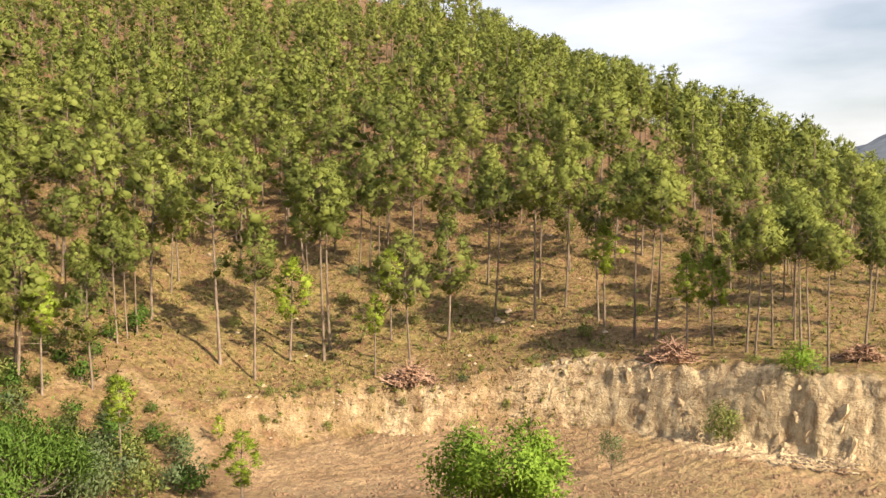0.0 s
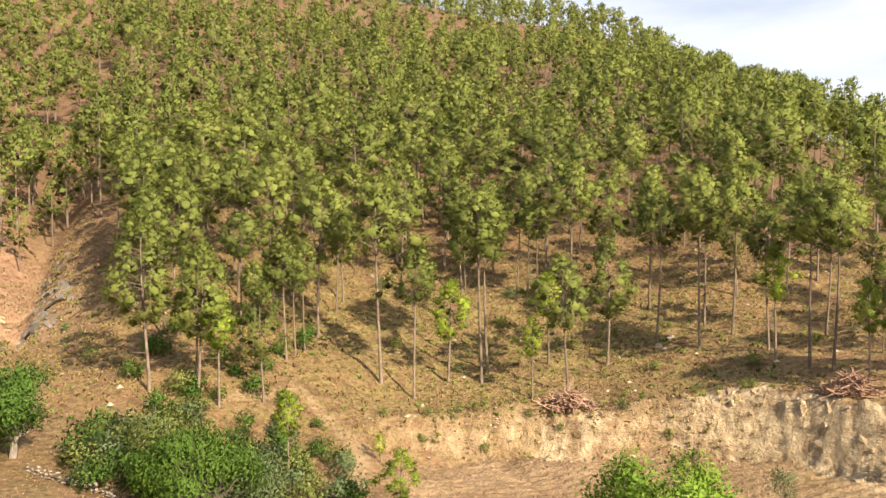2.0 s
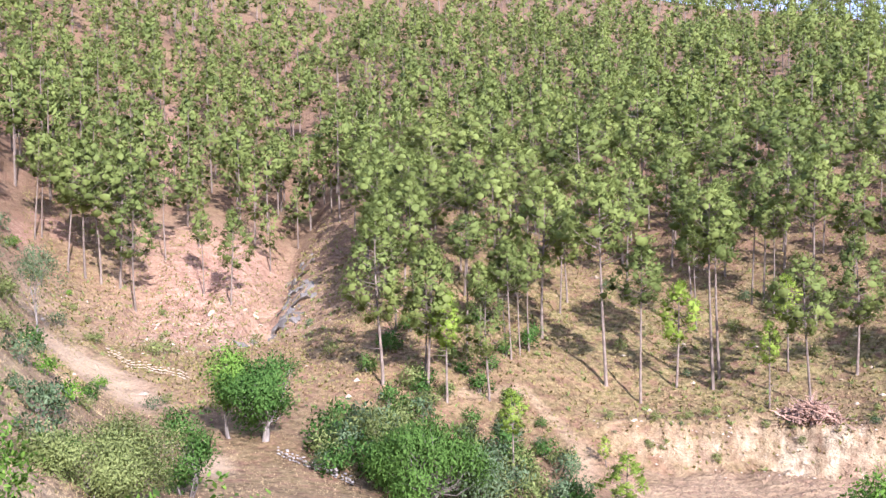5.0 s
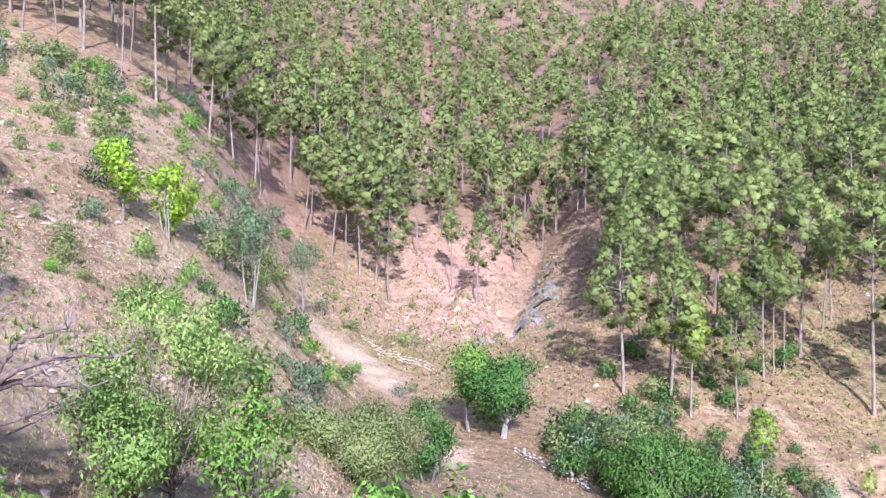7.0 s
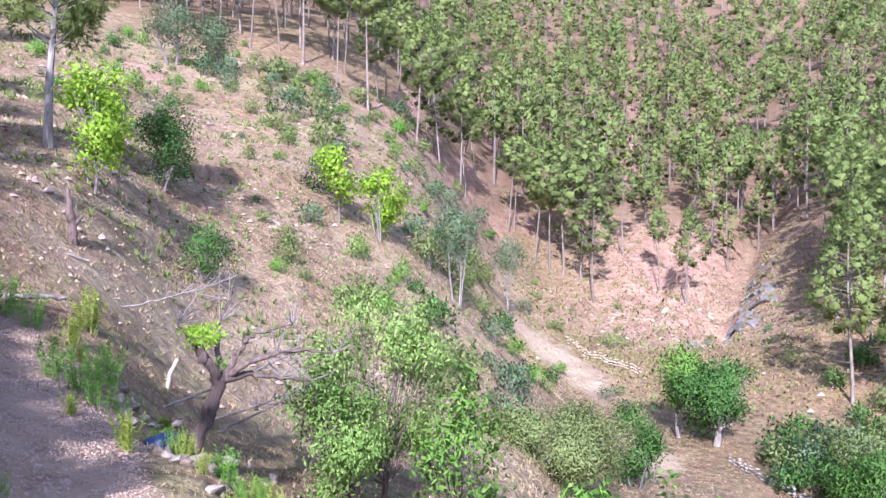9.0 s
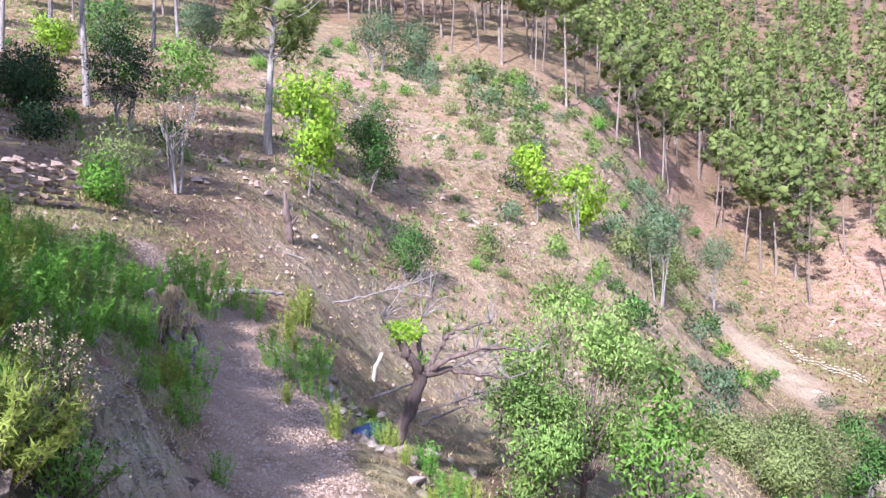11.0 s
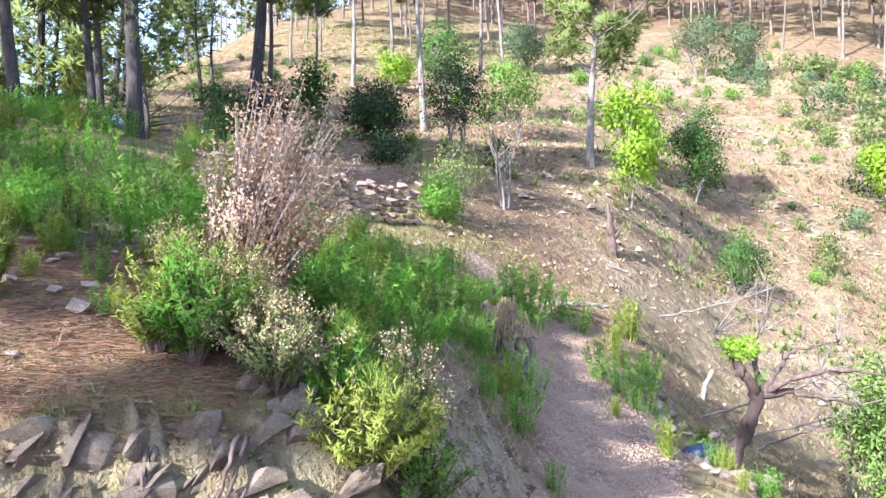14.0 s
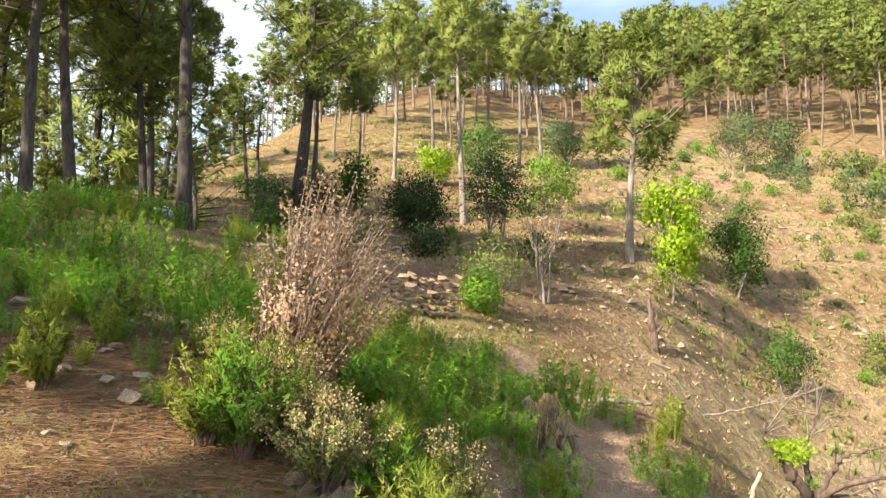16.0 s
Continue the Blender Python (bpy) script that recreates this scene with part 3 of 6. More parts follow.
def blades(rng, centres, outward, per, length, width, droop=0.0, spread=0.8, soft=None):
    """Spiky tufts: per tapering blades at each centre, fanned about its outward direction. soft: a shading normal for each centre."""
    n = len(centres) * per
    c = np.repeat(centres, per, 0)
    d = unit(np.repeat(unit(outward), per, 0) + rng.normal(0, spread, (n, 3)) - np.array([0, 0, droop]))
    side = unit(np.cross(d, rng.normal(0, 1, (n, 3)) * (1.0 if soft is None else 0.45) + (0.0 if soft is None else np.repeat(soft, per, 0))))
    L = length * rng.uniform(0.7, 1.25, (n, 1))
    w = width * rng.uniform(0.7, 1.3, (n, 1))
    v = np.stack([c - side * w * 0.5, c + side * w * 0.5, c + d * L], 1)
    f = np.arange(3 * n).reshape(-1, 3)
    if soft is None:
        return v.reshape(-1, 3), f.tolist()
    nn = unit(np.repeat(soft, per, 0) + rng.normal(0, 0.14, (n, 3)))
    return v.reshape(-1, 3), turned(v, f, nn).tolist(), np.repeat(nn, 3, 0)


def leaves(rng, centres, per, radius, length, width, normal_up=0.5, hang=0.3, soft=None):
    """Folded, pointed leaves: per leaves about each centre, bent at the midrib. soft: a shading normal for each centre."""
    n = len(centres) * per
    off = rng.normal(0, 1, (n, 3))
    c = np.repeat(centres, per, 0) + off * radius
    d = unit(rng.normal(0, 1, (n, 3)) + np.array([0, 0, -hang]))
    nrm = unit(rng.normal(0, 1, (n, 3)) * (1.0 if soft is None else 0.5) + np.array([0, 0, normal_up * (2 if soft is None else 0.8)]) + (0.0 if soft is None else np.repeat(soft, per, 0)))
    s = unit(np.cross(d, nrm))
    up = np.cross(s, d)
    L = length * rng.uniform(0.65, 1.25, (n, 1))
    w = width * rng.uniform(0.7, 1.2, (n, 1))
    v = np.stack([c, c + d * L * 0.45 + s * w * 0.5 + up * w * 0.12, c + d * L, c + d * L * 0.45 - s * w * 0.5 + up * w * 0.12], 1)
    i = np.arange(n) * 4
    f1, f2 = np.stack([i, i + 1, i + 2], 1), np.stack([i, i + 2, i + 3], 1)
    if soft is None:
        return v.reshape(-1, 3), np.concatenate([f1, f2]).tolist()
    nn = unit(np.repeat(soft, per, 0) + unit(off) * 0.55 + rng.normal(0, 0.3, (n, 3)))
    f1, f2 = turned(v[:, [0, 1, 2]], f1, nn), turned(v[:, [0, 2, 3]], f2, nn)
    return v.reshape(-1, 3), np.concatenate([f1, f2]).tolist(), np.repeat(nn, 4, 0)


def ico():
    """Corners and faces of a twenty-sided solid."""
    bm = bmesh.new()
    bmesh.ops.create_icosphere(bm, subdivisions=1, radius=1.0)
    v = np.array([p.co[:] for p in bm.verts])
    f = np.array([[p.index for p in q.verts] for q in bm.faces])
    bm.free()
    return v, f


ICO_V, ICO_F = ico()


def pine_parts(seed, h=14.0, bare=0.55, width=4.2, tufts=1150, lean=0.4, blade=(0.26, 0.074), per=5, trunk_r=0.125, puffs=46, flat=0.0, lump=(0.085, 0.145), core=0.52):
    """Trunk with stub limbs, and a rounded crown of needle tufts in puffs at the ends of rising limbs."""
    rng = np.random.default_rng(seed)
    zs = np.linspace(0, h * 0.97, 11)
    ph, amp = rng.uniform(0, 6.3), rng.uniform(0.3, 1.0) * lean
    bx = amp * np.sin(zs / h * 3.2 + ph) - amp * math.sin(ph) + zs / h * rng.normal(0, 0.35)
    by = amp * np.cos(zs / h * 2.6 + ph) - amp * math.cos(ph)
    axis = np.stack([bx, by, zs], 1)
    axis[0, 2] = -0.5
    radii = trunk_r * (1 - 0.82 * zs / h) * np.where(zs < 0.3, 1.25, 1.0)
    pieces = [tube(axis, radii, 8)]
    span = h * (1 - bare)
    heart = np.array([bx[-3], by[-3], h * bare + span * 0.42])
    # two or three boughs swell the outline unevenly
    boughs = [(rng.uniform(0, 6.3), rng.uniform(0.15, 0.8), rng.uniform(0.25, 0.6)) for k in range(4)]
    cents, outs, softs, cores = [], [], [], []
    for k in range(puffs):
        q = (k + rng.uniform(0, 1)) / puffs
        a = k * 2.4 + rng.uniform(-0.6, 0.6)
        env = math.sin(math.pi * (0.10 + 0.83 * q) ** (0.82 - 0.25 * flat)) ** 0.75
        env *= 0.72 + sum(g * math.exp(-((q - u) / 0.2) ** 2) * max(0.0, math.cos(a - p)) for p, u, g in boughs)
        reach = width * 0.46 * env * math.sqrt(rng.uniform(0.10, 1.0)) if k < puffs - 1 else 0.1
        z2 = h * bare + span * (0.04 + 0.92 * q)
        z0 = max(h * bare * 0.92, z2 - reach * rng.uniform(0.25, 0.7))
        p0 = np.array([np.interp(z0, zs, bx), np.interp(z0, zs, by), z0])
        p2 = np.array([p0[0] + math.cos(a) * reach, p0[1] + math.sin(a) * reach, z2])
        p1 = p0 + (p2 - p0) * 0.5 + np.array([0, 0, -0.08 * reach])
        pieces.append(tube([p0, p1, p2], [trunk_r * 0.30 * (1 - 0.5 * q), trunk_r * 0.18, 0.012], 4))
        ball = width * rng.uniform(*lump) * (0.8 + 0.3 * env)
        m = max(3, int(tufts / puffs))
        d = unit(rng.normal(0, 1, (m, 3)) + np.array([0, 0, 0.3]))
        pts = p2 + d * np.array([1.0, 1.0, 0.8]) * ball * rng.uniform(0.15, 1.0, (m, 1)) ** 0.5
        cents.append(pts)
        cores.append((p2, ball))
        outs.append(d + np.array([0, 0, 0.3]))
        softs.append(unit(d * 0.55 + unit((pts - heart) / np.array([1, 1, 1.2])) * 1.1 + np.array([0, 0, 0.1])))
    for k in range(5):
        z0 = rng.uniform(0.5 * bare, bare) * h
        a = rng.uniform(0, 2 * math.pi)
        p0 = np.array([np.interp(z0, zs, bx), np.interp(z0, zs, by), z0])
        e = rng.uniform(0.3, 0.9)
        pieces.append(tube([p0, p0 + np.array([math.cos(a) * e, math.sin(a) * e, e * 0.1])], [0.03, 0.01], 3))
    v, f, nn = blades(rng, np.concatenate(cents), np.concatenate(outs), per, *blade, spread=0.75, soft=np.concatenate(softs))
    # dense heart of each puff, inside its needles
    cv, cf, cn, o = [v], [np.array(f)], [nn], len(v)
    for c, ball in cores if core else ():
        w = ICO_V * rng.uniform(0.55, 1.15, (len(ICO_V), 1)) * ball * core * np.array([1.0, 1.0, 0.8])
        cv.append(w + c)
        cn.append(unit(unit(ICO_V) * 0.55 + unit((w + c - heart) / np.array([1, 1, 1.2])) * 1.0))
        cf.append(ICO_F + o)
        o += len(ICO_V)
    return join(pieces), (np.concatenate(cv), np.concatenate(cf).tolist(), np.concatenate(cn))


PINES = []      # prototypes: trunk mesh, crown mesh, height
PINE_KINDS = [(14.0, 0.58, 6.2), (15.0, 0.64, 5.8), (12.5, 0.46, 6.2), (14.5, 0.68, 5.4), (11.5, 0.36, 5.2), (15.0, 0.50, 7.0), (13.5, 0.62, 5.2), (13.5, 0.44, 7.2)]
for k, (hh, bb, ww) in enumerate(PINE_KINDS):
    tr, cr = pine_parts(100 + k, hh, bb, ww)
    PINES.append((mesh_from("trunk", *tr, PINE_BARK, True), mesh_from("crown", cr[0], cr[1], NEEDLE, True, cr[2]), hh))
PINES_FAR = []  # the same trees for the upper slope, with coarser tufts
for k, (hh, bb, ww) in enumerate(PINE_KINDS):
    tr, cr = pine_parts(100 + k, hh, bb, ww, tufts=760, per=4, blade=(0.32, 0.10), puffs=38, lump=(0.085, 0.15))
    PINES_FAR.append((mesh_from("trunk", *tr, PINE_BARK, True), mesh_from("crown", cr[0], cr[1], NEEDLE, True, cr[2]), hh))
SAPLINGS = []   # young pines, low crowns
for k, (hh, bb, ww) in enumerate([(6.0, 0.42, 2.6), (5.0, 0.3, 2.2), (7.0, 0.5, 2.2)]):
    tr, cr = pine_parts(140 + k, hh, bb, ww, tufts=620, puffs=28, per=5, blade=(0.20, 0.055), trunk_r=0.085, lean=0.12, lump=(0.09, 0.16))
    SAPLINGS.append((mesh_from("trunk", *tr, PINE_BARK, True), mesh_from("crown", cr[0], cr[1], NEEDLE_YOUNG, True, cr[2]), hh))


def pine(x, y, h, kind, turn, wide=1.0, young=False, label="", sink=0.15, group="pines of the hillside"):
    trunk, crown, h0 = (SAPLINGS if young else PINES if math.hypot(x, y) < 88 else PINES_FAR)[kind]
    s = h / h0
    ob = empty("pine_tree", Matrix.LocRotScale((x, y, ground_z(x, y) - sink), Euler((0, 0, turn)), (s * wide, s * wide, s)),
               label or ("young pine with a bright yellow-green crown on the slope" if young else "tall bare-trunked pine with a tufted green crown"), "pine tree", group)
    part("trunk", trunk, ob)
    part("crown", crown, ob)
    return ob

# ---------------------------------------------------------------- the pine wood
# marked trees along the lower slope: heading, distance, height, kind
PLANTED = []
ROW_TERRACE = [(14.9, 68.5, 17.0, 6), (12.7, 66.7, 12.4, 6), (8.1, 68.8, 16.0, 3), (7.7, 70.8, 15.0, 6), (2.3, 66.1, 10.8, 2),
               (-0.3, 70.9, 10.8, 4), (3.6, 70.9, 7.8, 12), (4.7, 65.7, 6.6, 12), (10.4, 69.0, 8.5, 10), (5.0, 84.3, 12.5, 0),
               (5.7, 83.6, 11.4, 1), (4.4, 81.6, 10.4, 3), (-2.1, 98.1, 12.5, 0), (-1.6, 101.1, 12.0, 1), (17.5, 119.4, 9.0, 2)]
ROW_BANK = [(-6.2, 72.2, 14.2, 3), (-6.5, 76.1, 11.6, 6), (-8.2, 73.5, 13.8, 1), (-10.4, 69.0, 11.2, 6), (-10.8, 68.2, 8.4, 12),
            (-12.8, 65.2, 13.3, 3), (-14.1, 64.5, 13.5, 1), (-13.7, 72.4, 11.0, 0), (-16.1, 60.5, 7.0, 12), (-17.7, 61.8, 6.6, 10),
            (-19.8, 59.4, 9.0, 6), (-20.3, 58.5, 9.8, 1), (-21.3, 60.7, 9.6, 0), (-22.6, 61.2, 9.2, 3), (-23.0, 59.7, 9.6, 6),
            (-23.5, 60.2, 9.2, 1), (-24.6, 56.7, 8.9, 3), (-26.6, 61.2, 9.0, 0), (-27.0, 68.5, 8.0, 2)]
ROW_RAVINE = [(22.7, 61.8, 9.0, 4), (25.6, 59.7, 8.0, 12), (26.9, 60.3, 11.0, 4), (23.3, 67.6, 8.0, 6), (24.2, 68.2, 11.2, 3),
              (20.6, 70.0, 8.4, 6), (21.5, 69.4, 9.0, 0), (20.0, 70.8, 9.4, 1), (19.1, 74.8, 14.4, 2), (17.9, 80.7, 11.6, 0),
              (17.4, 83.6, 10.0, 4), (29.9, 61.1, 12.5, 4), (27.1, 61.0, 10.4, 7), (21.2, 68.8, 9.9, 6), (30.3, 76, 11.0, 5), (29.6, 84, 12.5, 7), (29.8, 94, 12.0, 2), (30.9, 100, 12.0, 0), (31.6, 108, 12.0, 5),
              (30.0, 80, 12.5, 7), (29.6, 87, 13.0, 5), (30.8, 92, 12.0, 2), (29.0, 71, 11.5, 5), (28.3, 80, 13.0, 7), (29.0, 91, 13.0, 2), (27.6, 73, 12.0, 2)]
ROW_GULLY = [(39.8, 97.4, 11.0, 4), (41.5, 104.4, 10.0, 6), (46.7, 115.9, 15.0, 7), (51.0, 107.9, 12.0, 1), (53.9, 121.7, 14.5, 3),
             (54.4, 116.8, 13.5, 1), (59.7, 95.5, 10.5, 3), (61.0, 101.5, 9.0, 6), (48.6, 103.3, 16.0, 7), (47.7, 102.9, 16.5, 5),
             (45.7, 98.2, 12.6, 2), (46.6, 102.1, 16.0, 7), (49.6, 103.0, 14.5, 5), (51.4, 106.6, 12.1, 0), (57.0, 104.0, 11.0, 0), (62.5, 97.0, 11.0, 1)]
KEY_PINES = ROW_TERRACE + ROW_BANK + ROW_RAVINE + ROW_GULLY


def forest_density(x, y):
    """Chance of a pine, by place: open on the bank, the terrace, the gully and the grassy slope."""
    r, az = np.hypot(x, y), np.degrees(np.arctan2(-x, y))
    d = np.ones_like(r)
    start = np.interp(az, [-40, -24, -10, 0, 13, 21, 30, 31.5, 34, 37, 40, 43, 46, 50, 53, 56, 60, 66, 72, 77, 83, 90, 100, 110, 125],
                      [62, 60, 68, 76, 82, 70, 76, 112, 122, 114, 113, 112, 101, 105, 102, 90, 83, 87, 93, 106, 98, 72, 60, 50, 40])
    d *= smooth01(start - 4, start + 6, r + 9 * fbm(x / 8, y / 8, 83) * smooth01(44, 50, az))
    # clearings of the face between the first rows and the upper wood
    d *= 1 - 0.85 * np.exp(-((az / 10) ** 2 + ((r - 102) / 22) ** 2))
    d *= 1 - 0.6 * np.exp(-(((az + 6) / 5) ** 2 + ((r - 130) / 18) ** 2))
    d *= 1 - 0.6 * np.exp(-((az - 38.5) / 3.0) ** 2) * (1 - smooth01(115, 150, r))
    d *= np.clip(0.85 + 1.1 * fbm(x / 15, y / 15, 81), 0.12, 1.5)
    d *= 1 + 0.8 * np.exp(-(((az - 52) / 9) ** 2 + ((r - 120) / 25) ** 2))
    d *= 1 - 0.85 * np.exp(-((az - 35.4) / 1.1) ** 2) * (1 - smooth01(125, 145, r))
    d *= 1 + 0.9 * np.exp(-(((az - 26) / 6) ** 2 + ((r - 115) / 45) ** 2)) + 0.5 * np.exp(-(((az - 16) / 9) ** 2 + ((r - 150) / 40) ** 2))
    d *= 1 + 0.9 * smooth01(60, 64, az) * (1 - smooth01(86, 90, az)) * smooth01(88, 100, r)
    d = np.where((az > 88) & (r < 150), d * 0.6, d)
    d = np.where((az > 104) & (r < 95), d * 0.22, d)
    return d


def scatter(rng, tries, r0, r1, gap):
    az = rng.uniform(-33, 124, tries)
    r = np.sqrt(rng.uniform(r0 * r0, r1 * r1, tries))
    x, y = -np.sin(np.radians(az)) * r, np.cos(np.radians(az)) * r
    keep = rng.uniform(0, 1, tries) < forest_density(x, y)
    out, cells = list(PLANTED), {}
    for px, py in out:
        cells.setdefault((int(px // gap), int(py // gap)), []).append((px, py))
    got = []
    for px, py, k in zip(x, y, keep):
        if not k:
            continue
        c = (int(px // gap), int(py // gap))
        if any((px - qx) ** 2 + (py - qy) ** 2 < gap * gap for i in (-1, 0, 1) for j in (-1, 0, 1) for qx, qy in cells.get((c[0] + i, c[1] + j), ())):
            continue
        cells.setdefault(c, []).append((px, py))
        got.append((px, py))
    return got


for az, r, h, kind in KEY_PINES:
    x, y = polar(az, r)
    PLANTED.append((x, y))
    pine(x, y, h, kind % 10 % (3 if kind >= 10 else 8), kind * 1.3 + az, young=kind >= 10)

rng_wood = np.random.default_rng(5)
near_wood = scatter(rng_wood, 5200, 50, 150, 3.8)
near_wood.sort(key=lambda p: math.hypot(*p))
for x, y in near_wood[:215]:
    pine(x, y, rng_wood.uniform(9.0, 15.5) * (0.68 if x > 0.2 * y else 1.0), int(rng_wood.integers(8)), rng_wood.uniform(0, 6.28), rng_wood.uniform(0.9, 1.2))
PLANTED += near_wood
far_wood = near_wood[215:] + scatter(rng_wood, 7600, 140, 250, 5.2)
PLANTED += far_wood
top_wood = scatter(rng_wood, 9000, 245, 470, 7.0)


def plain_trunk(h, r):
    return tube([(0, 0, -0.6), (0.1, 0.05, h * 0.5), (0, 0.1, h * 0.95)], [r, r * 0.7, r * 0.2], 5)


FAR_KINDS = [(plain_trunk(12.5, 0.15), pine_parts(200 + k, 12.5, 0.28 + 0.05 * k, 6.6, tufts=330, puffs=22, blade=(0.52, 0.20), per=2, lump=(0.09, 0.16))[1]) for k in range(6)]
TOP_KINDS = [(plain_trunk(12.5, 0.22), pine_parts(220 + k, 13.0, 0.36 + 0.05 * k, 7.0, tufts=120, puffs=13, blade=(0.85, 0.40), per=2, lump=(0.10, 0.18))[1]) for k in range(5)]


def wood_mesh(places, kinds, which):
    vs, fs, ns, o = [], [], [], 0
    rng = np.random.default_rng(9)
    P = np.array(places)
    for (x, y), z in zip(places, height(P[:, 0], P[:, 1])):
        src = kinds[int(rng.integers(len(kinds)))][which]
        v, f = src[0], src[1]
        s, a = rng.uniform(0.72, 1.25) * (0.78 if x > 0.46 * y > 0 else 1.0), rng.uniform(0, 6.28)
        c, n = math.cos(a) * s, math.sin(a) * s
        vs.append(np.stack([v[:, 0] * c - v[:, 1] * n + x, v[:, 0] * n + v[:, 1] * c + y, v[:, 2] * s + z - 0.2], 1))
        if which:
            q = src[2]
            ns.append(np.stack([(q[:, 0] * c - q[:, 1] * n) / s, (q[:, 0] * n + q[:, 1] * c) / s, q[:, 2]], 1))
        fs += (np.array(f) + o).tolist() if which else [tuple(i + o for i in q) for q in f]
        o += len(v)
    return (np.concatenate(vs), fs, NEEDLE, True, np.concatenate(ns)) if which else (np.concatenate(vs), fs, PINE_BARK)


for places, kinds, words in ((far_wood, FAR_KINDS, "dense pine wood covering the upper hillside"), (top_wood, TOP_KINDS, "distant pine wood along the ridge")):
    wood = empty("pine_wood", pose(0, 0, 0), words, "forest", kind="stuff")
    tagged(part("trunks", wood_mesh(places, kinds, 0), wood), kind="stuff")
    tagged(part("crowns", wood_mesh(places, kinds, 1), wood), kind="stuff")

# ---------------------------------------------------------------- more plant and stone kinds
LEAF_FRESH = leaf_material("fresh_leaves", (0.10, 0.18, 0.03), (0.18, 0.31, 0.045), (0.28, 0.42, 0.075), 0.45)
LEAF_DEEP = leaf_material("deep_green_leaves", (0.04, 0.085, 0.018), (0.085, 0.175, 0.034), (0.16, 0.27, 0.06), 0.4)
LEAF_MID = leaf_material("mid_green_leaves", (0.065, 0.125, 0.024), (0.125, 0.23, 0.042), (0.22, 0.345, 0.075), 0.5, vary=(0.3, 0.25, 0.5))
LEAF_DARK = leaf_material("dark_leaves", (0.018, 0.035, 0.014), (0.04, 0.07, 0.025), (0.075, 0.12, 0.04), 0.45, 0.2)
LEAF_LIME = leaf_material("lime_leaves", (0.19, 0.30, 0.02), (0.30, 0.45, 0.03), (0.42, 0.55, 0.05), 0.5, 0.45)
LEAF_YELLOW = leaf_material("yellow_green_leaves", (0.14, 0.18, 0.028), (0.25, 0.30, 0.045), (0.37, 0.40, 0.085), 0.5, 0.35)
LEAF_OLIVE = leaf_material("olive_leaves", (0.11, 0.145, 0.042), (0.20, 0.245, 0.075), (0.31, 0.345, 0.125), 0.6)
LEAF_GREY = leaf_material("grey_green_leaves", (0.07, 0.11, 0.05), (0.13, 0.19, 0.09), (0.21, 0.27, 0.15), 0.6)
LEAF_HERB = leaf_material("herb_leaves", (0.085, 0.17, 0.022), (0.165, 0.33, 0.036), (0.30, 0.46, 0.065), 0.5, 0.42)
LEAF_DRY = leaf_material("dry_pinkish_leaves", (0.34, 0.21, 0.14), (0.54, 0.38, 0.27), (0.70, 0.54, 0.41), 0.8, 0.35)
PETAL = leaf_material("cream_flowers", (0.27, 0.20, 0.10), (0.41, 0.325, 0.185), (0.55, 0.46, 0.29), 0.8, 0.3)
LEAF_WALNUT = leaf_material("walnut_leaves", (0.10, 0.17, 0.035), (0.23, 0.34, 0.07), (0.42, 0.52, 0.15), 0.75, 0.38)
LITTER = leaf_material("needle_litter", (0.16, 0.085, 0.05), (0.27, 0.15, 0.09), (0.40, 0.25, 0.155), 0.9, 0.1)
ROCK_PATH = rock_material("path_stone", (0.20, 0.135, 0.095), (0.33, 0.235, 0.17), (0.47, 0.36, 0.275), 3.0)
GRASS_DRY = leaf_material("dry_grass", (0.28, 0.20, 0.10), (0.40, 0.30, 0.16), (0.54, 0.42, 0.24), 0.9, 0.15)
GRASS_GREEN = leaf_material("half_green_grass", (0.15, 0.14, 0.045), (0.22, 0.20, 0.065), (0.31, 0.27, 0.10), 0.9, 0.2)
GRASS_SLOPE = leaf_material("withered_slope_grass", (0.22, 0.16, 0.075), (0.30, 0.225, 0.11), (0.40, 0.31, 0.16), 0.9, 0.15)
ROCK_PALE = rock_material("pale_rock", (0.24, 0.185, 0.125), (0.43, 0.35, 0.245), (0.58, 0.49, 0.36), 0.9)
ROCK_CREAM = rock_material("cream_rock", (0.24, 0.175, 0.105), (0.44, 0.34, 0.215), (0.62, 0.51, 0.34), 1.1)
# grey gully rock, its colour lowered to carry the shade of the channel
ROCK_SHADED = rock_material("shaded_grey_rock", (0.075, 0.066, 0.058), (0.16, 0.145, 0.125), (0.29, 0.265, 0.23), 1.1)
ROCK_GREY = rock_material("grey_rock", (0.14, 0.125, 0.11), (0.29, 0.265, 0.235), (0.46, 0.43, 0.39), 1.5)
ROCK_BANK = rock_material("bank_rock", (0.06, 0.043, 0.03), (0.20, 0.15, 0.105), (0.40, 0.325, 0.24), 6.0)
ROCK_WARM = rock_material("warm_stone", (0.19, 0.145, 0.10), (0.36, 0.285, 0.21), (0.52, 0.43, 0.33), 2.0)
DEAD_WOOD = bark_material("dead_wood", (0.07, 0.048, 0.04), (0.21, 0.15, 0.12), 10)
WEATHERED = bark_material("weathered_wood", (0.13, 0.10, 0.085), (0.36, 0.305, 0.26), 9)


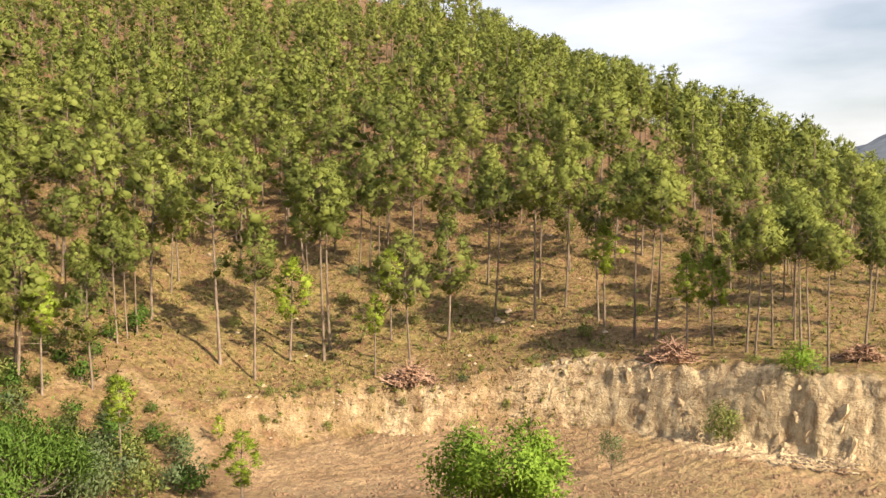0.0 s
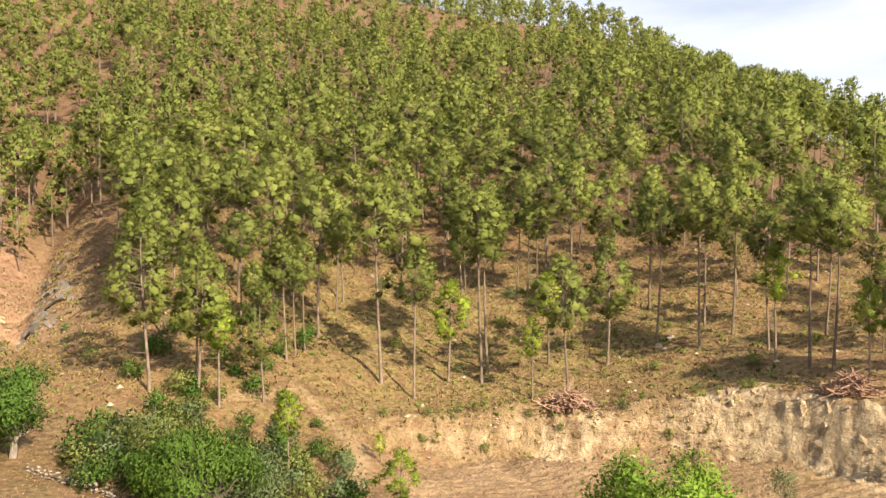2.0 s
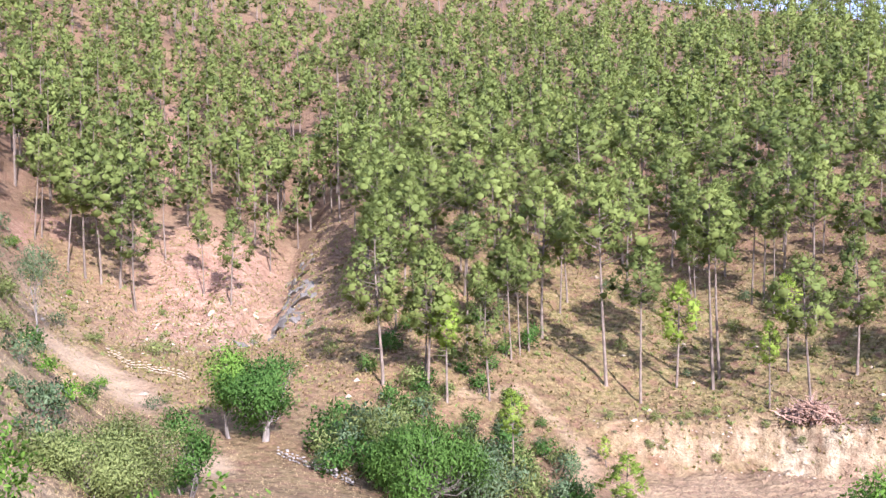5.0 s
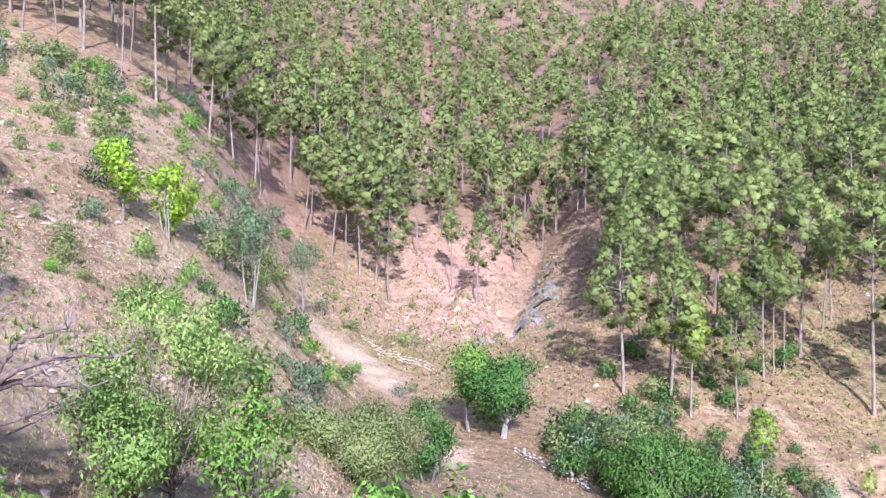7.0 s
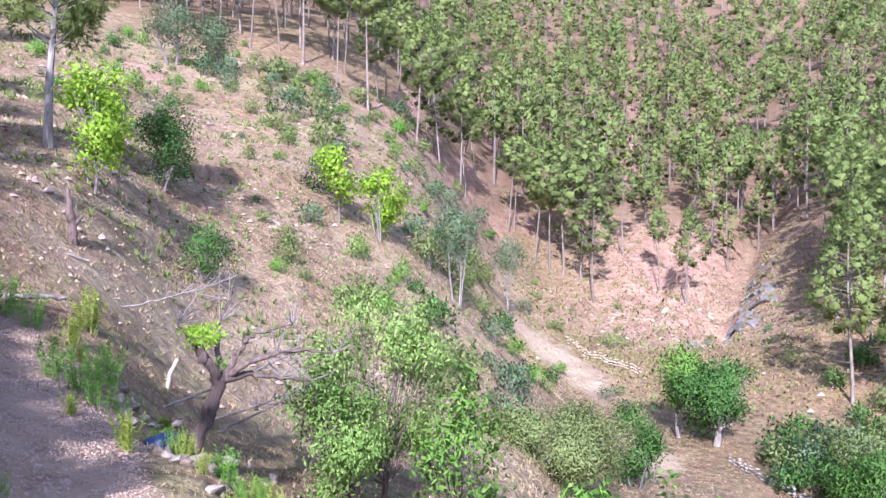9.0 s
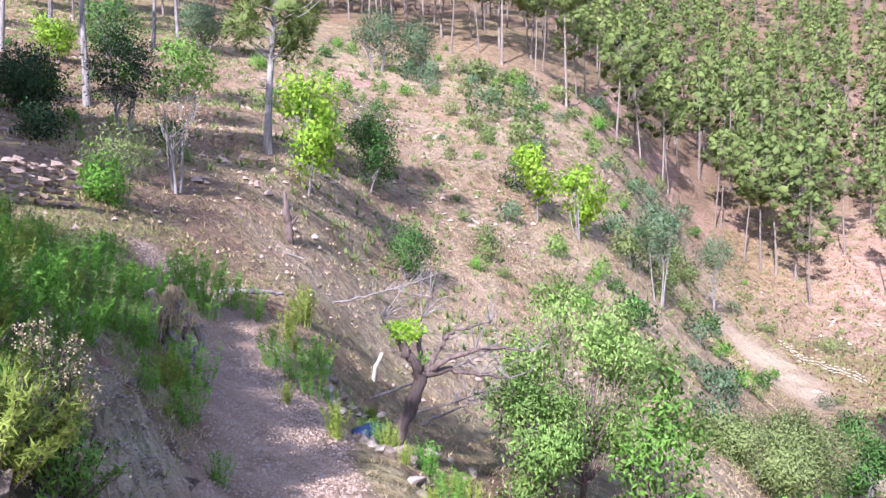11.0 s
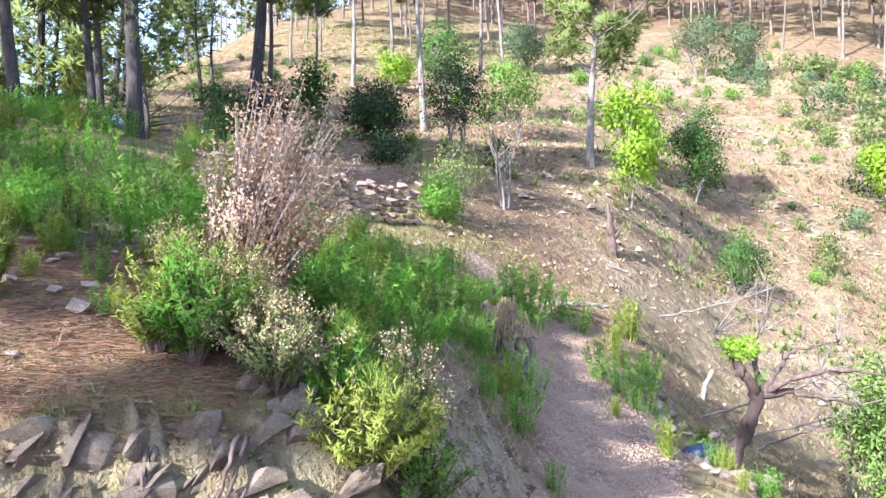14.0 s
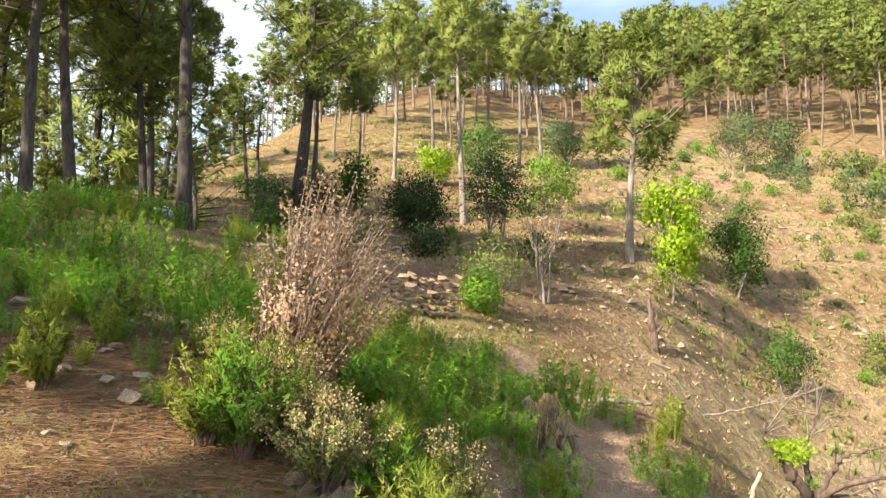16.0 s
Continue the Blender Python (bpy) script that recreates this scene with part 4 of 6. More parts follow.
def leafy_parts(seed, h, spread, bare=0.3, trunk_r=0.12, clumps=60, per=14, clump_r=0.3, leaf=(0.16, 0.075), stems=1, lean=(0, 0), hang=0.3, lobes=0, lobe=(0.26, 0.42)):
    """Trunk or stems with forking limbs, and a crown of leaf clumps with gaps."""
    rng = np.random.default_rng(seed)
    pieces, cents, softs = [], [], []
    cz = h * (bare + (1 - bare) * 0.5)
    rz, rx = h * (1 - bare) * 0.5, spread * 0.5
    tips = []
    for s in range(stems):
        a0 = rng.uniform(0, 6.3)
        off = np.array([math.cos(a0), math.sin(a0), 0]) * (0.0 if stems == 1 else trunk_r * 2.5)
        top = np.array([lean[0], lean[1], 0]) + np.array([off[0] * 4, off[1] * 4, h * bare + rz * 0.5])
        mid = (off + top) / 2 + rng.normal(0, 0.035 * h, 3) * np.array([1, 1, 0.2])
        base = off + np.array([0, 0, -0.25])
        t = np.linspace(0, 1, 7)[:, None]
        axis = base * (1 - t) ** 2 + 2 * mid * t * (1 - t) + top * t * t
        pieces.append(tube(axis, trunk_r * (1 - 0.6 * t[:, 0]), 7))
        tips.append(axis)
    for k in range(clumps):
        d = unit(rng.normal(0, 1, 3) + np.array([0, 0, 0.25]))
        q = rng.uniform(0.45, 1.0) ** 0.6
        wob = 0.82 + 0.3 * math.sin(3.1 * d[0] + 2.3 * d[2] + seed) * math.cos(2.7 * d[1] - seed)
        c = np.array([lean[0], lean[1], cz]) + d * np.array([rx, rx, rz]) * q * wob
        if lobes:
            g = np.random.default_rng(seed * 31 + k % lobes)
            e = unit(g.normal(0, 1, 3) + np.array([0, 0, 0.15])) * g.uniform(0.45, 0.8)
            c = np.array([lean[0], lean[1], cz]) + e * np.array([rx, rx, rz]) + d * np.array([rx, rx, rz]) * q * g.uniform(*lobe)
        cents.append(c)
        softs.append(unit(unit((c - np.array([lean[0], lean[1], cz])) / np.array([rx, rx, rz])) * 0.6 + d * 0.6))
        if k % 3 == 0:
            ax = tips[k % stems]
            p0 = ax[int(rng.integers(3, 7))]
            m = (p0 + c) / 2 + np.array([0, 0, -0.06 * spread])
            pieces.append(tube([p0, m, c], [trunk_r * 0.34, trunk_r * 0.2, trunk_r * 0.06], 4))
    return join(pieces), leaves(rng, np.array(cents), per, clump_r, *leaf, hang=hang, soft=np.array(softs))


def leafy(name, az, r, seed, h, spread, leaf_mat, bark, label, category, sink=0.1, group="", **kw):
    x, y = polar(az, r)
    wood_p, leaf_p = leafy_parts(seed, h, spread, **kw)
    ob = empty(name, pose(x, y, ground_z(x, y) - sink), label, category, group)
    wood_ob = part("trunk" if kw.get("bare", 0.3) > 0.12 else "stem", (*wood_p, bark, True), ob)
    if kw.get("stems", 1) > 1:
        tagged(wood_ob, kind="stuff")
    part("crown" if kw.get("bare", 0.3) > 0.12 else "foliage", (leaf_p[0], leaf_p[1], leaf_mat, True, leaf_p[2]), ob)
    return ob


def stone_mesh(name, seed, size, mat, points=16, flat=0.7, rough=0.0):
    """An angular stone: the hull of points on an uneven ball, with its edges worn."""
    rng = np.random.default_rng(seed)
    bm = bmesh.new()
    for d in unit(rng.normal(0, 1, (points, 3))):
        bm.verts.new(Vector(d * np.array(size) * 0.5 * rng.uniform(0.78, 1.12) * np.array([1, 1, flat if d[2] < 0 else 1])))
    res = bmesh.ops.convex_hull(bm, input=bm.verts)
    bmesh.ops.delete(bm, geom=[g for g in res["geom_interior"] if isinstance(g, bmesh.types.BMVert)], context="VERTS")
    if rough:
        bmesh.ops.subdivide_edges(bm, edges=bm.edges[:], cuts=3, use_grid_fill=True)
        for v in bm.verts:
            v.co *= 1 + rough * noise.noise(v.co * 4 + Vector((seed, 0, 0))) + rough * 0.6 * noise.noise(v.co * 11 + Vector((0, seed, 0)))
    me = bpy.data.meshes.new(name)
    bm.to_mesh(me)
    bm.free()
    me.materials.append(mat)
    return me


STONES = [stone_mesh("stone", 300 + k, (1.0, 0.75, 0.55), ROCK_WARM, 13) for k in range(6)]
STONES_BANK = [stone_mesh("stone", 360 + k, (1.0, 0.36, 0.6), ROCK_BANK, 15, 1.0, 0.07) for k in range(6)]
BLOCKS_BANK = [stone_mesh("stone", 380 + k, (1.0, 0.8, 0.62), ROCK_BANK, 10, 1.0, 0.06) for k in range(6)]
# terrace wall stones take the darker path stone to imitate the wall's shade
STONES_WALL_SHADED = [stone_mesh("stone", 400 + k, (1.0, 0.75, 0.6), ROCK_PATH, 12) for k in range(6)]
STONES_GREY = [stone_mesh("stone", 320 + k, (1.0, 0.8, 0.6), ROCK_GREY, 14) for k in range(6)]
STONES_PALE = [stone_mesh("stone", 340 + k, (1.0, 0.8, 0.65), ROCK_PALE, 16) for k in range(5)]


def outcrop(az, r, w, h, mat, seed, label, group):
    """Fractured rock standing out of a bank: leaning angular slabs, deep in the earth."""
    rng = np.random.default_rng(seed)
    ob = empty("rock_outcrop", facing(az, r, 0.0), label, "rock", group)
    o = ob.matrix_basis.inverted()
    for k in range(max(2, int(w * 1.1))):
        u = rng.uniform(-0.5, 0.5) * w
        a2 = az - math.degrees(u / r)
        d = rng.uniform(0.4, 1.9)
        x, y = polar(a2, r + d)
        sx, sz = rng.uniform(0.7, 1.7), h * rng.uniform(0.4, 0.8)
        me = stone_mesh("slab", seed * 10 + k, (sx, 0.34, sz), mat, 26, 1.0)
        st = new("slab", me)
        st.parent = ob
        st.matrix_basis = o @ Matrix.LocRotScale((x, y, ground_z(x, y) - 0.02), Euler((radians(rng.uniform(-42, -26)), radians(rng.normal(6, 14)), radians(a2 + rng.normal(0, 12)))), None)
    return ob


def facing(az, r, lift=0.0, turn=0.0, scale=1.0):
    """A pose on the ground at a heading and distance, its front toward the standpoint."""
    x, y = polar(az, r)
    return Matrix.LocRotScale((x, y, ground_z(x, y) + lift), Euler((0, 0, radians(az + turn))), (scale, scale, scale))


# ---------------------------------------------------------------- the cut bank across the valley
outcrop(-4.0, 72.5, 1.8, 1.1, ROCK_WARM, 540, "tan jointed rock showing in the slope", "rocks of the bank")


def rock_face(az, r, width, deep, n, size, mat, seed, label, group, spin=0.2):
    """Bedrock bared on a slope: uneven slabs that lie along it, half sunk in the earth."""
    rng = np.random.default_rng(seed)
    ob = empty("rock_outcrop", facing(az, r + deep / 2, 0.0), label, "rock", group)
    o = ob.matrix_basis.inverted()
    for k in range(n):
        a2 = az - math.degrees(rng.uniform(-0.5, 0.5) * width / r)
        x, y = polar(a2, r + deep * (k + rng.uniform(0, 1)) / n)
        e = 0.5
        z = ground_z(x, y)
        nrm = Vector(((ground_z(x - e, y) - ground_z(x + e, y)) / (2 * e), (ground_z(x, y - e) - ground_z(x, y + e)) / (2 * e), 1.0)).normalized()
        side = Vector((math.cos(radians(a2)), math.sin(radians(a2)), 0)).cross(nrm).normalized()
        lie = Matrix((side.cross(nrm), side, nrm)).transposed().to_4x4()
        big = size * rng.uniform(0.55, 1.25)
        me = stone_mesh("slab", seed * 10 + k, (big * rng.uniform(0.4, 0.8), big * rng.uniform(0.8, 1.5), big * rng.uniform(0.3, 0.5)), mat, 11, 1.0, 0.13)
        st = new("slab", me)
        st.parent = ob
        st.matrix_basis = o @ Matrix.Translation((x, y, z - 0.08 * big)) @ lie @ Matrix.Rotation(spin + rng.normal(0, 0.3), 4, "Z") @ Matrix.Rotation(rng.normal(0, 0.14), 4, "Y")
    return ob


CREAM = "cream-coloured bedrock bared in the cut bank"
for k, (az, r, w, d, n, size) in enumerate(((-8.4, 59.6, 3.8, 2.2, 16, 1.0), (-13.3, 56.9, 2.0, 1.4, 8, 0.9), (-15.9, 52.6, 1.0, 3.6, 9, 0.9), (-18.6, 51.6, 3.6, 1.2, 14, 0.8),
                                            (-20.6, 52.0, 3.0, 2.4, 18, 1.0), (-22.6, 52.0, 2.0, 2.0, 9, 0.9), (-24.8, 51.6, 2.6, 1.4, 13, 0.9), (2.6, 58.4, 3.4, 0.8, 6, 0.8), (-1.2, 58.6, 2.2, 0.6, 4, 0.7))):
    rock_face(az, r, w, d, n, size, ROCK_CREAM, 710 + k, CREAM, "rocks of the bank", -0.25)
GULLY_ROCK = "grey slabby bedrock at the head of the gully, darkened for shade"
for k, (az, r, w, d, n, size) in enumerate(((37.4, 83.0, 6.0, 9.0, 40, 2.6), (36.0, 88.0, 5.0, 11.0, 40, 2.6), (35.2, 98.0, 3.0, 15.0, 24, 2.2))):
    rock_face(az, r, w, d, n, size, ROCK_SHADED, 730 + k, GULLY_ROCK, "rocks of the gully", 0.5)
for k, (az, r, w, d, n, size) in enumerate(((41.6, 91.0, 4.0, 5.0, 7, 1.7), (43.6, 87.0, 3.0, 4.0, 4, 1.2), (38.4, 96.0, 3.0, 5.0, 5, 1.4), (40.0, 86.0, 5.0, 3.0, 5, 0.9))):
    rock_face(az, r, w, d, n, size, ROCK_PALE, 740 + k, "pale jointed bedrock in the red gully slope", "rocks of the gully", -0.4)
for k, (az, r, w, d, n, size) in enumerate(((68.0, 38.0, 3.0, 1.5, 5, 0.8), (70.5, 52.0, 3.0, 2.0, 5, 0.9), (66.5, 60.0, 4.0, 3.0, 6, 0.9), (77.0, 64.0, 4.0, 3.0, 6, 1.1), (63.5, 50.0, 2.0, 2.0, 4, 0.8), (92.0, 40.0, 3.0, 1.0, 4, 0.8))):
    rock_face(az, r, w, d, n, size, ROCK_WARM, 750 + k, "low weathered ledge of rock in the dry slope", "ledges of the open slope")


BRUSHWOOD = bark_material("cut_brushwood", (0.20, 0.12, 0.085), (0.46, 0.31, 0.23), 8)


def stick_pile(seed, w, h, n, mat):
    rng = np.random.default_rng(seed)
    pieces = []
    for k in range(n):
        a = rng.uniform(0, math.pi)
        L = rng.uniform(0.5, 1.3) * w * 0.4
        q = rng.uniform(0, 1)
        c = np.array([rng.normal(0, w * 0.2), rng.normal(0, w * 0.14), 0])
        c[2] = max(0.05, h * (1 - abs(c[0]) / w * 2) * q)
        d = np.array([math.cos(a), math.sin(a), rng.normal(0, 0.35)]) * L / 2
        b = rng.normal(0, 0.06 * L, 3)
        pieces.append(tube([c - d, c + b, c + d], [0.045, 0.035, 0.012], 3))
    return join(pieces)


for az, r, w, h, s in ((2.2, 62.4, 4.6, 1.3, 1), (-15.2, 58.6, 3.6, 1.4, 2), (-26.4, 58.5, 2.6, 1.0, 3)):
    ob = empty("brush_pile", facing(az, r), "heap of cut dry branches lying on the slope", "brush pile", "brush piles")
    tagged(part("brushwood", (*stick_pile(s, w, h, 260, BRUSHWOOD), BRUSHWOOD), ob), kind="stuff")
    rngp = np.random.default_rng(s + 40)
    cc = rngp.normal(0, 1, (50, 3)) * np.array([w * 0.2, w * 0.13, h * 0.2]) + np.array([0, 0, h * 0.35])
    tagged(part("dead_foliage", (*blades(rngp, cc, rngp.normal(0, 1, (50, 3)), 5, 0.4, 0.06), LEAF_DRY), ob), kind="stuff")


def stone_wall(name, rows, length, height_m, start, end, meshes, label, seed):
    """A dry-stone wall from start to end on the ground, stone by stone."""
    rng = np.random.default_rng(seed)
    ob = empty(name, pose(*start[:2], ground_z(*start[:2])), label, "stone wall", kind="structure")
    o = Vector(ob.location)
    for k in range(rows):
        n = int(length / 0.17)
        for i in range(n):
            t = (i + rng.uniform(0, 0.9) + 0.4 * (k % 2)) / n
            x = start[0] + (end[0] - start[0]) * t
            y = start[1] + (end[1] - start[1]) * t
            z = ground_z(x, y) + height_m * (k + 0.35) / rows * rng.uniform(0.85, 1.05)
            if k == rows - 1 and rng.uniform() < 0.35:
                continue
            s = rng.uniform(0.17, 0.34)
            ang = math.atan2(end[1] - start[1], end[0] - start[0])
            st = new("stone", meshes[int(rng.integers(len(meshes)))])
            st.parent = ob
            st.matrix_basis = Matrix.LocRotScale(Vector((x + rng.normal(0, 0.05), y + rng.normal(0, 0.05), z)) - o, Euler((rng.normal(0, 0.07), rng.normal(0, 0.07), ang + rng.normal(0, 0.15))), (s * 1.1, s * 0.9, s * rng.uniform(0.7, 0.95)))
    return ob


stone_wall("stone_wall_bank", 4, 4.4, 1.0, polar(-21.8, 50.2), polar(-26.6, 49.6), STONES_PALE + STONES, "tumbled dry-stone wall at the foot of the bank", 4)
stone_wall("stone_wall_ravine", 3, 5.4, 0.6, polar(37.2, 48.5), polar(32.0, 43.0), STONES_GREY, "low dry-stone wall beside the ravine bed", 5)
stone_wall("stone_wall_flat", 3, 7.0, 0.7, polar(47.4, 73.8), polar(42.6, 67.5), STONES_PALE, "rough stone edging of the sandy flat", 6)

# shrubs and small trees across the valley
leafy("shrub", -18.3, 53.4, 601, 2.6, 2.4, LEAF_OLIVE, GREY_BARK, "olive-green shrub growing on the rock bank", "shrub", bare=0.05, clumps=36, per=26, clump_r=0.25, leaf=(0.22, 0.09), stems=4, trunk_r=0.03, group="shrubs of the bank")
leafy("shrub", -22.8, 54.6, 602, 1.7, 2.6, LEAF_FRESH, GREY_BARK, "bright green shrub on top of the rock bank", "shrub", bare=0.05, clumps=36, per=26, clump_r=0.25, leaf=(0.22, 0.09), stems=4, trunk_r=0.03, group="shrubs of the bank")
leafy("sapling", -11.3, 48.7, 603, 3.0, 1.5, LEAF_GREY, GREY_BARK, "slender grey-green sapling standing in the ploughed strip", "sapling", bare=0.25, clumps=30, per=26, clump_r=0.2, leaf=(0.2, 0.05), trunk_r=0.035)
leafy("broadleaf_tree", -4.8, 36, 604, 4.7, 5.6, LEAF_FRESH, GREY_BARK, "fresh green leafy tree below the field", "tree", bare=0.1, clumps=130, per=40, lobes=9, clump_r=0.3, leaf=(0.24, 0.11), stems=3, trunk_r=0.1)
leafy("broadleaf_tree", -1.4, 36.5, 624, 4.2, 3.6, LEAF_FRESH, GREY_BARK, "fresh green leafy tree below the field", "tree", bare=0.1, clumps=80, per=40, clump_r=0.34, leaf=(0.24, 0.11), stems=2, trunk_r=0.1)
leafy("broadleaf_tree", 27.4, 41.5, 605, 4.1, 6.2, LEAF_MID, GREY_BARK, "broad dense green tree with drooping sprays in the ravine", "tree", bare=0.0, clumps=240, per=60, lobes=14, clump_r=0.34, leaf=(0.24, 0.07), stems=3, trunk_r=0.14, hang=1.0)
leafy("broadleaf_tree", 23.9, 43.0, 625, 3.6, 4.0, LEAF_GREY, GREY_BARK, "rounded grey-green tree beside the ravine", "tree", bare=0.0, clumps=100, per=40, clump_r=0.36, leaf=(0.26, 0.09), stems=3, trunk_r=0.12, hang=0.8)
leafy("shrub", 29.6, 46.5, 626, 4.5, 3.6, LEAF_OLIVE, GREY_BARK, "olive-brown shrub at the ravine edge", "shrub", bare=0.1, clumps=60, per=28, clump_r=0.34, leaf=(0.22, 0.08), stems=4, trunk_r=0.05)
leafy("broadleaf_tree", 37.9, 51.0, 606, 5.2, 5.2, LEAF_DEEP, GREY_BARK, "rounded deep green tree with a pale short trunk", "tree", bare=0.13, clumps=230, per=50, lobes=13, clump_r=0.34, leaf=(0.24, 0.09), stems=1, trunk_r=0.26)
leafy("broadleaf_tree", 40.1, 51.7, 616, 5.7, 2.9, LEAF_FRESH, GREY_BARK, "upright bright green tree beside the ravine bed", "tree", bare=0.3, clumps=80, per=44, clump_r=0.34, leaf=(0.26, 0.10), stems=1, trunk_r=0.14)
leafy("shrub", 48.0, 29, 607, 2.9, 5.2, LEAF_OLIVE, GREY_BARK, "large dense olive-green bush on the slope below the path", "shrub", bare=0.06, clumps=300, per=84, lobes=15, clump_r=0.26, leaf=(0.11, 0.046), stems=5, trunk_r=0.06)
leafy("shrub", 43.0, 37, 608, 3.8, 2.4, LEAF_DEEP, GREY_BARK, "dense green bush beside the big olive bush", "shrub", bare=0.06, clumps=100, per=44, lobes=7, clump_r=0.26, leaf=(0.18, 0.07), stems=4, trunk_r=0.06)
leafy("shrub", 46.3, 19, 609, 2.1, 2.2, LEAF_FRESH, GREY_BARK, "low bush with large bright green leaves", "shrub", bare=0.06, clumps=60, per=22, clump_r=0.2, leaf=(0.22, 0.14), stems=4, trunk_r=0.03)
leafy("shrub", 40.5, 20, 619, 2.6, 2.2, LEAF_FRESH, GREY_BARK, "low bush with large bright green leaves", "shrub", bare=0.06, clumps=60, per=22, clump_r=0.2, leaf=(0.22, 0.14), stems=4, trunk_r=0.03)
leafy("small_tree", 54.9, 44.4, 610, 5.7, 3.0, LEAF_GREY, GREY_BARK, "thin pale-stemmed tree with grey-green feathery leaves", "tree", bare=0.45, clumps=54, per=40, clump_r=0.36, leaf=(0.26, 0.06), stems=3, trunk_r=0.05, group="feathery trees of the spur")
leafy("small_tree", 51.3, 69, 611, 6.8, 4.6, LEAF_GREY, GREY_BARK, "thin pale-stemmed tree with grey-green feathery leaves", "tree", bare=0.4, clumps=50, per=40, clump_r=0.38, leaf=(0.28, 0.06), stems=2, trunk_r=0.06, group="feathery trees of the spur")
leafy("shrub", 57.0, 46, 627, 2.0, 2.4, LEAF_OLIVE, GREY_BARK, "dark olive shrub behind the feathery tree", "shrub", bare=0.05, clumps=36, per=26, clump_r=0.25, leaf=(0.2, 0.08), stems=4, trunk_r=0.03)
leafy("sapling", 62.9, 43.2, 612, 4.1, 2.0, LEAF_LIME, GREY_BARK, "bright lime-green sapling with a bent stem", "sapling", bare=0.34, clumps=30, per=32, lobes=6, lobe=(0.28, 0.46), clump_r=0.28, leaf=(0.26, 0.15), trunk_r=0.06, group="lime saplings")
leafy("sapling", 60.1, 44.3, 613, 3.9, 2.6, LEAF_LIME, GREY_BARK, "bright lime-green sapling with several pale stems", "sapling", bare=0.2, clumps=40, per=32, lobes=6, lobe=(0.28, 0.46), clump_r=0.3, leaf=(0.26, 0.15), stems=3, trunk_r=0.05, group="lime saplings")
leafy("shrub", 64.0, 46, 628, 1.8, 2.6, LEAF_DARK, GREY_BARK, "dark low shrub behind the lime sapling", "shrub", bare=0.05, clumps=30, per=26, clump_r=0.25, leaf=(0.2, 0.08), stems=4, trunk_r=0.03)
leafy("shrub", 48.6, 56, 629, 0.9, 1.6, LEAF_DEEP, GREY_BARK, "small round shrub beside the sandy flat", "shrub", bare=0.05, clumps=20, per=26, clump_r=0.2, leaf=(0.18, 0.08), stems=3, trunk_r=0.02)
leafy("shrub", 44.3, 77.7, 630, 1.2, 4.0, LEAF_OLIVE, GREY_BARK, "low spreading shrub behind the stone edging", "shrub", bare=0.05, clumps=36, per=26, clump_r=0.25, leaf=(0.2, 0.08), stems=3, trunk_r=0.02)
pine(*polar(21.2, 50.6), 5.7, 2, 0.4, young=True)
pine(*polar(13.6, 44), 4.2, 1, 1.4, 1.2, young=True)
pine(*polar(15.0, 57.4), 2.2, 1, 2.4, young=True)
thing("boulder", STONES[1], facing(45.4, 64, 0.1, 20, 0.8), "dark brown boulder lying on the sandy flat", "boulder")

# walnut-like tree below the path, its crown at eye level
leafy("walnut_tree", 60.4, 15.2, 631, 4.5, 3.6, LEAF_WALNUT, DEAD_WOOD, "leafy tree with large compound leaves below the footpath", "tree", bare=0.06, clumps=260, per=58, clump_r=0.15, leaf=(0.092, 0.038), stems=3, trunk_r=0.045, hang=0.9, lobes=26, lobe=(0.10, 0.26))
leafy("walnut_tree", 63.4, 13.8, 632, 2.5, 2.8, LEAF_WALNUT, DEAD_WOOD, "leafy tree with large compound leaves below the footpath", "tree", bare=0.0, clumps=150, per=52, clump_r=0.15, leaf=(0.09, 0.038), stems=3, trunk_r=0.04, hang=0.9, lobes=9, lobe=(0.2, 0.36))
leafy("walnut_tree", 55.0, 14.5, 633, 3.4, 1.7, LEAF_FRESH, DEAD_WOOD, "darker leafy tree beside the walnut tree", "tree", bare=0.05, clumps=80, per=30, clump_r=0.17, leaf=(0.13, 0.055), stems=1, trunk_r=0.07, hang=0.7, lobes=6)

# ---------------------------------------------------------------- pines round the near slope
def single_pine(az, r, h, seed, bare, width, label, trunk_r=0.17, tufts=2300, puffs=36, flat=0.3, young=False, lean=0.4, blade=(0.27, 0.048), per=6, sink=0.15):
    tr, cr = pine_parts(seed, h, bare, width, tufts=int(tufts * min(1.0, (width / 4.4) ** 2)), puffs=puffs, flat=flat, blade=blade, per=per, trunk_r=trunk_r, lean=lean, lump=(0.075, 0.14), core=0)
    x, y = polar(az, r)
    ob = empty("pine_tree", pose(x, y, ground_z(x, y) - sink, 0, 0, seed * 37), label, "pine tree", "pines of the near slope")
    # trunks past heading 100 take the darker bark, the rest the paler grey
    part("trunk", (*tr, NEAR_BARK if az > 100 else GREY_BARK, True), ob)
    part("crown", (cr[0], cr[1], NEEDLE_YOUNG if young else NEEDLE, True, cr[2]), ob)
    return ob


